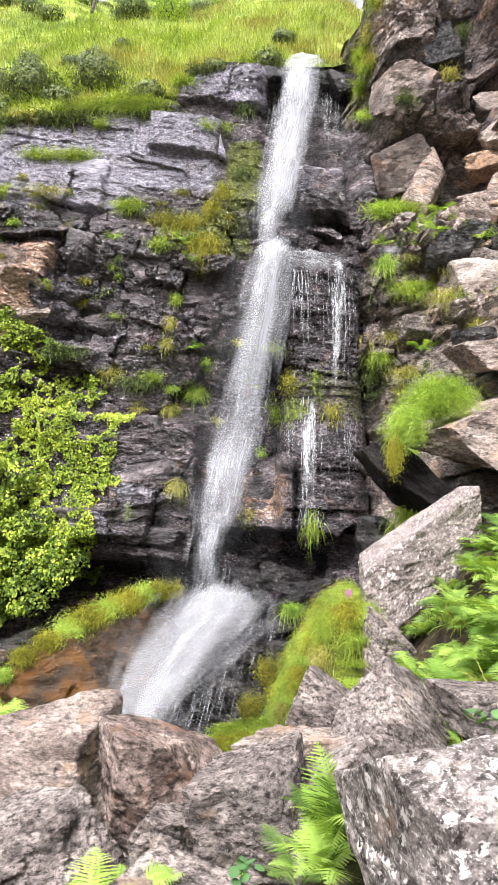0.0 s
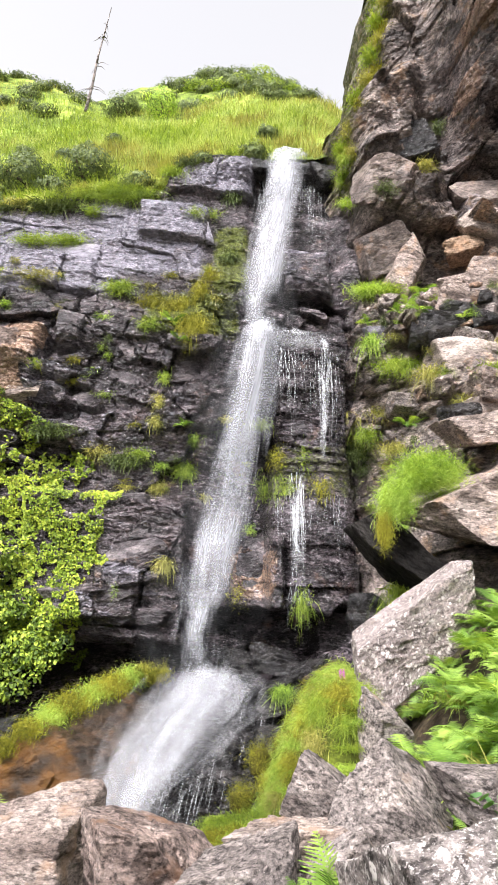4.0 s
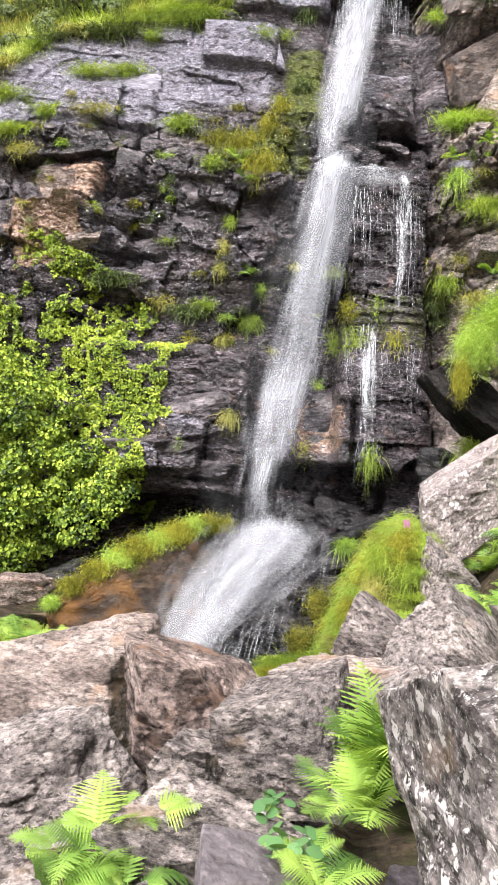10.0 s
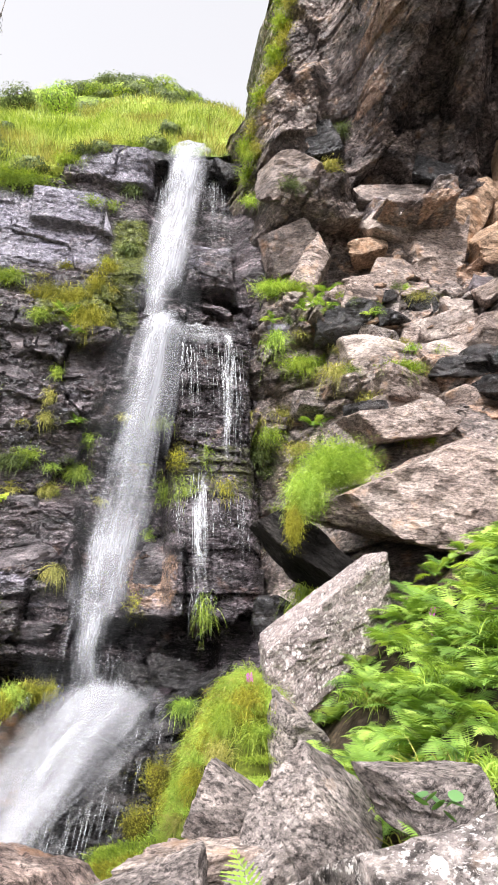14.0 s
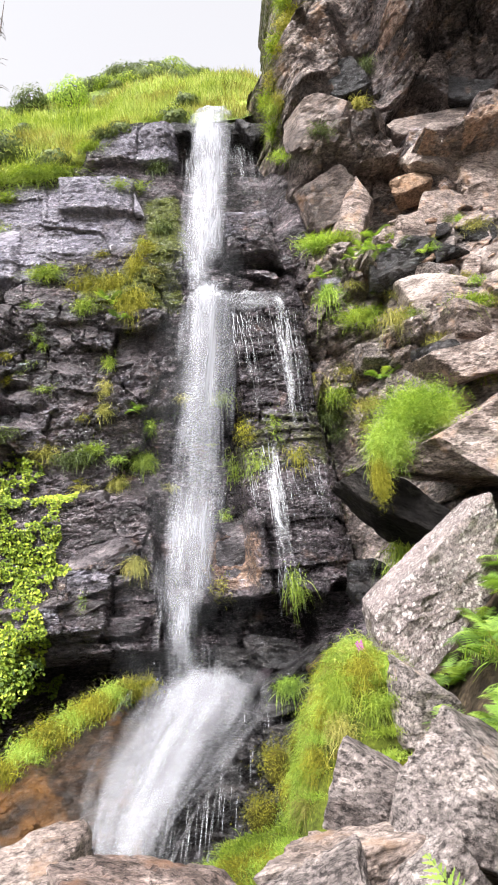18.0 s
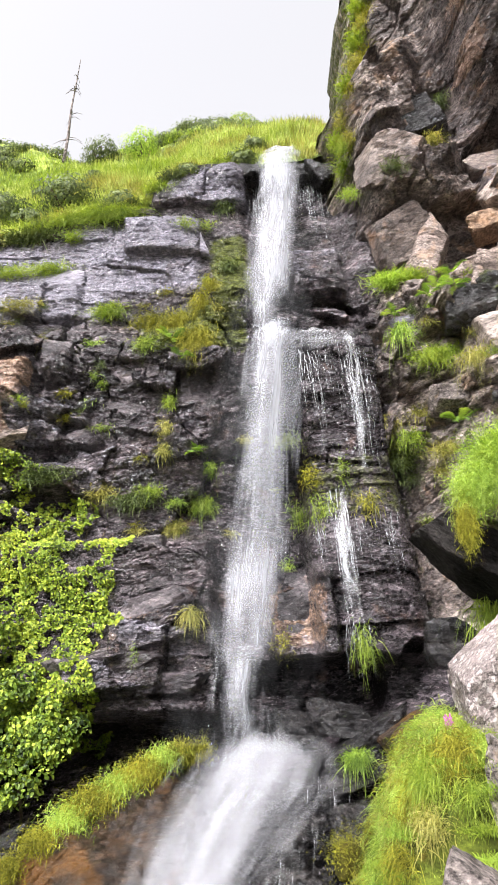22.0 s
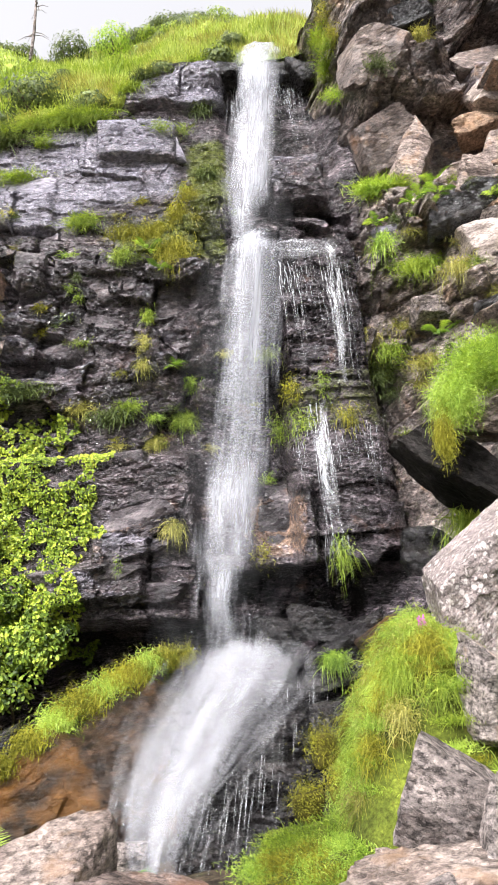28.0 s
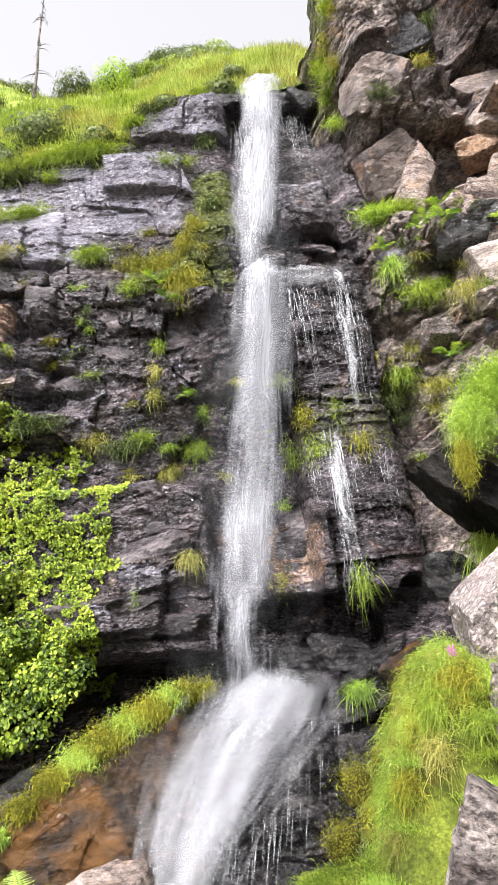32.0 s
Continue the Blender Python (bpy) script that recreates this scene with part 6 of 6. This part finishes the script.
for i, (x, y, z, s) in enumerate(((0.34, 10.5, -0.86, 0.3), (0.45, 10.3, -1.15, 0.26), (0.1, 10.3, -1.32, 0.28), (0.62, 10.5, -0.7, 0.2))):
    v, f = boulder_shape((s * 1.2, s, s * 1.2), 90 + i, 4, 2.2, (), 0.8)
    ob = new("moss_cushion", mesh_of("moss_cushion", v, f, MOSSBALL, True))
    ob.matrix_world = pose(x, y, z)
    tagged(ob, "rounded olive brown cushion of wet moss", "moss", "moss cushions")
    tuft("moss_fringe", (x, y - 0.05, z + 0.1), (s * 0.75, s * 0.6, s * 0.75), 3500, 0.022, MOSSY, "short olive moss shoots", (0, -0.5, 0.6), 0.8, 0.008, 0.6, 560 + i, "moss cushions", "moss")

# crest of moss along the slanting rock
for i, t in enumerate(np.linspace(0.04, 0.66, 15)):
    k = [0, 0.15, 0.35, 0.6, 0.8]
    x, y, z = (float(np.interp(t, k, c)) for c in ([-4.35, -3.9, -3.1, -1.9, -0.6], [13.2, 13.6, 14.4, 15.2, 15.4], [-1.75, -1.3, -0.85, -0.3, -0.35]))
    if t < 0.3 and i % 2:
        continue
    fat = 0.5 + 0.75 * math.sin(math.pi * min(1.0, t / 0.75))
    tuft("moss_crest", (x, y - 0.14, z + 0.06), (0.3 * fat, 0.34 * fat, 0.2 * fat), int(3000 * fat), 0.07 + 0.05 * fat, MOSSY if i % 3 else LUSH, "green moss and grass along the wet rock's crest", (-0.1, -0.5, 0.8), 1.0, 0.012, 0.4, 600 + i, "moss on the slanting rock", "moss")
    if i > 7:
        tuft("seed_grass", (x, y + 0.1, z + 0.1), (0.2, 0.1, 0.05), 16, 0.45, GRASSDRY, "few tall seeding grass stems", (0, -0.1, 1.0), 0.35, 0.008, 0.25, 640 + i, "seeding grass")

for i in range(16):
    x, y = -4.9 + 0.14 * i, 11.5 + 0.22 * (i * 5 % 4)
    tuft("meadow_grass", (x, y, ground_at(x, y) + 0.06), (0.3, 0.3, 0.08), 700, 0.36, LUSH if i % 3 else GRASS, "bright grass at the foot of the wet rock", (-0.1, -0.2, 1), 0.7, 0.012, 0.4, 680 + i, "meadow grass")

# left meadow
rng = np.random.default_rng(9)
for i in range(80):
    x, y = rng.uniform(-9.5, -2.8), rng.uniform(8.8, 13.4)
    tuft("meadow_grass", (x, y, ground_at(x, y)), (0.55, 0.5, 0.1), 380, 0.45, GRASS if i % 4 else GRASSDRY, "loose green meadow grass", (0, -0.1, 1), 0.6, 0.014, 0.4, 700 + i, "meadow grass")
for i in range(26):
    x, y = rng.uniform(-8.5, -3.4), rng.uniform(9.6, 13.4)
    fern((x, y, ground_at(x, y) + 0.1), rng.uniform(0.5, 0.8), 8, 740 + i, "bright green fern in the meadow", 0, "meadow ferns")
for i in range(5):
    fern((-3.6 + 0.35 * i, 12.2 + 0.1 * (i % 2), -2.45), 0.5, 7, 790 + i, "light green fern at the foot of the wet rock", 0, "ferns by the pool")

for i in range(16):
    x, y = rng.uniform(-6.2, -3.2), rng.uniform(9.6, 11.4)
    fern((x, y, ground_at(x, y) + 0.15), rng.uniform(0.5, 0.75), 9, 960 + i, "light green fern in front of the shrub", 0, "meadow ferns")

# fern bank on the right
for i in range(115):
    x, y = rng.uniform(1.95, 4.8), rng.uniform(6.6, 10.2)
    z = ground_at(x, y) + 0.12
    if x < 2.3 and y > 8.9:
        continue
    fern((x, y, z), rng.uniform(0.34, 0.58), 9, 800 + i, "green fern with broad arching fronds on the bank", -6, "ferns on the bank")
for i in range(24):
    x, y = rng.uniform(1.6, 4.6), rng.uniform(5.6, 9.5)
    tuft("bank_grass", (x, y, ground_at(x, y) + 0.05), (0.35, 0.35, 0.08), 320, 0.4, LUSH if i % 3 else GRASSDRY, "grass between the ferns of the bank", (-0.1, -0.2, 1), 0.7, 0.012, 0.4, 860 + i, "grass of the fern bank")

for i in range(20):
    x, y = rng.uniform(1.75, 3.3), rng.uniform(5.9, 7.2)
    fern((x, y, ground_at(x, y) + 0.1), rng.uniform(0.34, 0.5), 9, 880 + i, "green fern at the near edge of the bank", -6, "ferns on the bank")

for i in range(10):
    x, y = rng.uniform(1.55, 2.3), rng.uniform(7.0, 8.6)
    fern((x, y, ground_at(x, y) + 0.2), rng.uniform(0.3, 0.42), 8, 930 + i, "small green fern below the speckled boulder", -6, "ferns on the bank")
    tuft("bank_grass", (x + 0.1, y, ground_at(x, y) + 0.1), (0.3, 0.3, 0.08), 300, 0.28, LUSH if i % 2 else GRASS, "grass below the speckled boulder", (-0.1, -0.3, 1), 0.7, 0.01, 0.45, 940 + i, "grass of the fern bank")

for i in range(34):
    y = rng.uniform(6.5, 8.3)
    x = 1.62 + 0.46 * (y - 7) + rng.uniform(0, 1.0)
    fern((x, y, ground_at(x, y) + 0.14), rng.uniform(0.36, 0.54), 9, 1300 + i, "green fern with broad arching fronds on the bank", -6, "ferns on the bank")

# near ferns in the boulder heap
for x, y, z, s, n, tip in ((0.3, 3.5, -0.72, 0.3, 8, 0), (0.36, 3.2, -0.74, 0.28, 8, 0), (0.16, 3.3, -0.78, 0.28, 7, 0), (-0.75, 4.0, -0.72, 0.42, 12, 0), (-0.55, 3.8, -0.74, 0.36, 10, 0), (-0.95, 4.1, -0.74, 0.36, 8, 0), (0.48, 3.9, -0.3, 0.6, 10, -45), (0.42, 3.8, -0.35, 0.45, 10, -30), (0.5, 4.0, -0.3, 0.5, 9, -35), (0.25, 3.5, -0.5, 0.36, 9, -10), (-0.85, 3.75, -0.72, 0.36, 9, -5), (-0.65, 4.2, -0.7, 0.4, 9, -10), (0.2, 3.75, -0.5, 0.26, 7, 0), (0.22, 2.95, -0.5, 0.3, 8, 0), (0.42, 3.9, -0.3, 0.32, 6, -10), (0.35, 4.6, -0.7, 0.35, 7, 0), (1.45, 4.5, -0.1, 0.4, 9, -8), (-0.1, 4.9, -0.95, 0.3, 6, 0)):
    fern((x, y, z), s, n, int(1000 + 37 * x + 11 * y), "light green fern growing between the boulders", tip, "ferns between boulders")


def broad_plant(place, size, count, seed, label):
    """Low plant with rounded heart-shaped leaves on stalks."""
    rng = np.random.default_rng(seed)
    ob = thing("broadleaf_plant", pose(*place), label, "plant", "broadleaf plants")
    n = 12
    for i in range(count):
        a = np.linspace(0, 2 * np.pi, n, endpoint=False)
        r = 0.5 * size * (1 - 0.25 * np.cos(a)) * (1 + 0.06 * np.sin(5 * a))
        V = [(0, 0, 0)] + [(float(r[k] * np.cos(a[k])), float(r[k] * np.sin(a[k])), float(-0.25 * r[k] ** 2 / size)) for k in range(n)]
        F = [(0, k + 1, (k + 1) % n + 1) for k in range(n)]
        leaf = under(new("leaf", mesh_of("leaf", V, F, DOCK, True)), ob)
        q = rng.uniform(-1, 1, 2) * size * 1.6
        leaf.matrix_local = pose(float(q[0]), float(q[1]), 0.12 + rng.uniform(0, 0.1), rng.uniform(5, 45), rng.uniform(-25, 25), rng.uniform(0, 360))
        stalk = bpy.data.curves.new("stalk", "CURVE")
        stalk.dimensions, stalk.bevel_depth = "3D", 0.003
        sp = stalk.splines.new("POLY")
        sp.points.add(1)
        sp.points[0].co, sp.points[1].co = (0, 0, -0.1, 1), (*leaf.matrix_local.translation, 1)
        stalk.materials.append(FERN)
        under(new("stalk", stalk), ob)
    return ob


broad_plant((0.14, 3.8, -0.62), 0.075, 22, 1, "low plant with rounded dark green leaves")
broad_plant((0.05, 4.2, -0.66), 0.06, 12, 2, "low plant with rounded green leaves by a slab")
broad_plant((1.55, 4.9, 0.0), 0.08, 12, 3, "low plant with pointed light green leaves")


# ---- foxgloves ----
m, n, l = material("foxglove_petals")
pp = node(n, "ShaderNodeBsdfPrincipled", Roughness=0.5)
gg = n.new("ShaderNodeNewGeometry")
l.new(ramp(n, l, gg.outputs["Random Per Island"], [(0.0, (0.3, 0.03, 0.25)), (1.0, (0.55, 0.12, 0.45))]), pp.inputs["Base Color"])
oo = n.new("ShaderNodeOutputMaterial")
l.new(pp.outputs[0], oo.inputs[0])
PETAL = m


def foxglove(place, tall, seed):
    rng = np.random.default_rng(seed)
    ob = thing("foxglove", pose(*place, rng.uniform(-6, 6), rng.uniform(-6, 6), 0), "purple foxglove spike among the ferns", "flower", "foxgloves")
    bm = bmesh.new()
    bmesh.ops.create_cone(bm, cap_ends=True, segments=6, radius1=0.012, radius2=0.005, depth=tall, matrix=Matrix.Translation((0, 0, tall / 2)))
    me = bpy.data.meshes.new("stem")
    bm.to_mesh(me)
    bm.free()
    me.materials.append(FERN)
    under(new("stem", me), ob)
    for i in range(22):
        t = i / 22
        bm = bmesh.new()
        bmesh.ops.create_cone(bm, cap_ends=False, segments=7, radius1=0.016 * (1 - 0.6 * t), radius2=0.006, depth=0.05 * (1 - 0.5 * t))
        me = bpy.data.meshes.new("bell")
        bm.to_mesh(me)
        bm.free()
        me.materials.append(PETAL)
        b = under(new("bell", me), ob)
        a = i * 2.4
        b.matrix_local = Matrix.Translation((0.03 * math.cos(a), 0.03 * math.sin(a), tall * (0.62 + 0.4 * t))) @ pose(0, 0, 0, 0, 28, math.degrees(a)) 
    return ob


for i, (x, y, z, h) in enumerate(((3.11, 8.5, 0.45, 0.7), (3.4, 8.5, 0.3, 0.6), (3.3, 8.3, 0.2, 0.65), (3.55, 8.45, 0.4, 0.75), (3.42, 8.6, 0.35, 0.7), (1.42, 10.1, 0.1, 0.3))):
    foxglove((x, y, z), h, 20 + i)

# dark gaps in the heap hold small stones
rng = np.random.default_rng(91)
for i in range(26):
    x, y = rng.uniform(-2.6, 1.2), rng.uniform(3.0, 6.6)
    s = rng.uniform(0.14, 0.34)
    boulder("small_stone", (x, y, ground_at(x, y) + 0.2 * s), (s * 1.3, s, s * 0.8), (rng.uniform(-15, 15), rng.uniform(-15, 15), rng.uniform(0, 360)), (GREY, RUST, VIOLET)[i % 3], "small angular stone wedged between the boulders", 950 + i, 4, 14, (), 1.2, "stones between boulders")

# ---- rim and hillside growth ----
np.random.seed(21)
n = 90000
x = np.random.uniform(-17, 3.6, n)
y = rim_y(x) + 0.05 + np.minimum(np.abs(np.random.normal(0, 5.2, n)), 15)
z = hill_z(x, y) - 2.0 * ((np.abs(x - 1.2) < 0.42) & (y - rim_y(x) < 1.0)) - 2.0 * ((x > 2.3) & (y - rim_y(x) < 1.5))
v, f = blade_mesh(np.stack([x, y, z - 0.05], -1), np.stack([np.random.normal(0, 0.3, n), -0.25 + np.random.normal(0, 0.25, n), np.ones(n)], -1), np.random.uniform(0.25, 0.7, n), np.random.uniform(0.012, 0.03, n), np.random.uniform(0.2, 0.7, n), 2)
kind_of = fbm(x * 0.45, y * 0.45, 0, 3, 66) + np.random.normal(0, 0.25, n)
v = v.reshape(n, -1, 3)
for low, high, mat, label in ((-9, -0.3, GRASS, "darker green grass in patches on the hillside"), (-0.3, 0.42, HILLGRASS, "tall bright grass all over the hillside"), (0.42, 9, GRASSDRY, "pale seeding grass on the hillside")):
    pick = (kind_of >= low) & (kind_of < high)
    k = v.shape[1]
    count = int(pick.sum())
    faces = [q for i in range(count) for q in ([5 * i, 5 * i + 1, 5 * i + 3, 5 * i + 2], [5 * i + 2, 5 * i + 3, 5 * i + 4])]
    tagged(new("hill_grass", mesh_of("hill_grass", v[pick].reshape(-1, 3), faces, mat)), label, "grass", kind="stuff")
for i in range(40):
    x = -15.5 + 0.42 * i
    if x > 0.4:
        break
    z = float(left_top(np.array([x]))[0])
    tuft("rim_grass", (x, float(left_wall(np.array([x]), np.array([z]))[0]) + 0.15, z + 0.1), (0.45, 0.35, 0.14), 900, 0.42, (GRASS, HILLGRASS, GRASSDRY, BUSHLEAF)[(i * 7) % 4], "grass fringe hanging over the cliff rim", (0, -0.5, 0.8), 0.8, 0.014, 0.55, 900 + i, "grass on the rim")


def bush(name, place, size, count, seed, label, mat=None, leaf=0.07):
    rng = np.random.default_rng(seed)
    count = int(2.6 * count)
    ob = thing(name, pose(*place), label, "bush", "bushes on the hill")
    d = rng.normal(0, 1, (count, 3))
    d /= np.linalg.norm(d, axis=1, keepdims=True)
    r = (0.6 + 0.4 * rng.uniform(0, 1, count)) * (1 + 0.3 * vnoise(d[:, 0] * 2.5, d[:, 1] * 2.5, d[:, 2] * 2.5, seed))
    leaf_cloud("foliage", d * r[:, None] * np.array(size), d, leaf, mat or BUSHLEAF, ob, "", "", seed)
    for i in range(5):
        cu = bpy.data.curves.new("branch", "CURVE")
        cu.dimensions, cu.bevel_depth = "3D", 0.03
        sp = cu.splines.new("POLY")
        sp.points.add(2)
        for k, q in enumerate(sp.points):
            q.co = (0.3 * k * rng.uniform(-1, 1) * size[0], 0.3 * k * rng.uniform(-1, 1) * size[1], -size[2] + 0.6 * k * size[2], 1)
        cu.materials.append(SOIL)
        under(new("branch", cu), ob)
    return ob


for i, (x, y, s) in enumerate(((-4.6, 19.8, 0.9), (-6.6, 20.2, 1.0), (-3.0, 19.0, 0.5), (-8.3, 21.5, 0.9), (-5.3, 28.0, 0.9), (0.2, 19.4, 0.5), (-9.5, 19.5, 0.7), (-11.0, 20.0, 0.8), (-1.2, 19.2, 0.4), (0.7, 21.5, 0.4))):
    bush("hill_bush", (x, y, float(hill_z(np.array([x]), np.array([y]))[0]) + 0.5 * s), (s, s, 0.75 * s), int(900 * s + 200), 40 + i, "dark green bush in the hillside grass")
bush("hill_bush", (-3.6, 27.6, float(hill_z(np.array([-3.6]), np.array([27.6]))[0]) + 0.4), (0.9, 0.8, 0.9), 900, 60, "bright lime green bush on the crest", LUSH)

# dead tree on the crest
tree = thing("dead_tree", pose(-6.9, 28.0, float(hill_z(np.array([-6.9]), np.array([28.0]))[0]) + 0.25, 0, 8, 0), "bare grey dead tree leaning on the crest", "tree")


def limb(name, pts, r0, r1, parent):
    cu = bpy.data.curves.new(name, "CURVE")
    cu.dimensions, cu.bevel_depth, cu.bevel_resolution = "3D", 1.0, 2
    sp = cu.splines.new("POLY")
    sp.points.add(len(pts) - 1)
    for k, (q, p_) in enumerate(zip(sp.points, pts)):
        q.co, q.radius = (*p_, 1), r0 + (r1 - r0) * k / (len(pts) - 1)
    cu.materials.append(GREY)
    return under(new(name, cu), parent)


limb("trunk", [(0, 0, 0), (0.04, 0, 1.3), (0.0, 0, 2.6), (0.06, 0, 3.9), (0.1, 0, 5.2)], 0.075, 0.014, tree)
rng = np.random.default_rng(77)
for i in range(26):
    h = rng.uniform(0.8, 4.4)
    a = rng.uniform(0, 6.28)
    ln = rng.uniform(0.3, 0.7) * (1.2 - h / 6)
    limb("branch", [(0.04, 0, h), (0.04 + ln * 0.5 * math.cos(a), ln * 0.5 * math.sin(a), h + 0.02), (0.04 + ln * math.cos(a), ln * math.sin(a), h - 0.12)], 0.018, 0.006, tree)

boulder("lip_rock", (0.35, 19.3, 13.3), (0.7, 0.8, 0.5), (0, 8, 0), BLACKWET, "dark wet rock at the lip of the fall", 401, 4)
boulder("lip_rock", (2.25, 19.3, 13.1), (0.6, 0.8, 0.6), (0, -8, 0), BLACKWET, "dark wet rock at the lip of the fall", 402, 4)
boulder("lip_rock", (1.5, 19.6, 13.42), (2.1, 0.8, 0.75), (0, 0, 0), BLACKWET, "dark wet rock under the lip of the fall", 403, 4)

rng = np.random.default_rng(31)
for i in range(54):
    x = rng.uniform(-14, -4.5)
    y = float(rim_y(np.array([x]))[0]) + rng.uniform(0.2, 5)
    s = rng.uniform(0.25, 0.6)
    bush("heather_bush", (x, y, float(hill_z(np.array([x]), np.array([y]))[0]) + 0.3 * s), (s, s, 0.7 * s), int(500 * s + 120), 500 + i, "low dark heather bush in the hillside grass")
for i in range(80):
    x = -5.5 + 10.5 * i / 80
    y = rng.uniform(34.0, 43.0)
    s = rng.uniform(0.5, 0.95)
    bush("far_bush", (x, y, float(hill_z(np.array([x]), np.array([y]))[0]) + 0.05 * s), (1.1 * s, s, 0.55 * s), int(500 * s), 600 + i, "dark green bush on the far crest", (BUSHLEAF, GRASS)[i % 5 == 4], 0.09)
for i in range(36):
    x, y = rng.uniform(-15, -7.6), rng.uniform(27.5, 36)
    s = rng.uniform(0.4, 0.8)
    bush("heather_bush", (x, y, float(hill_z(np.array([x]), np.array([y]))[0]) + 0.1 * s), (1.1 * s, s, 0.6 * s), int(420 * s + 80), 700 + i, "low dark heather bush on the upper hillside", None, 0.08)
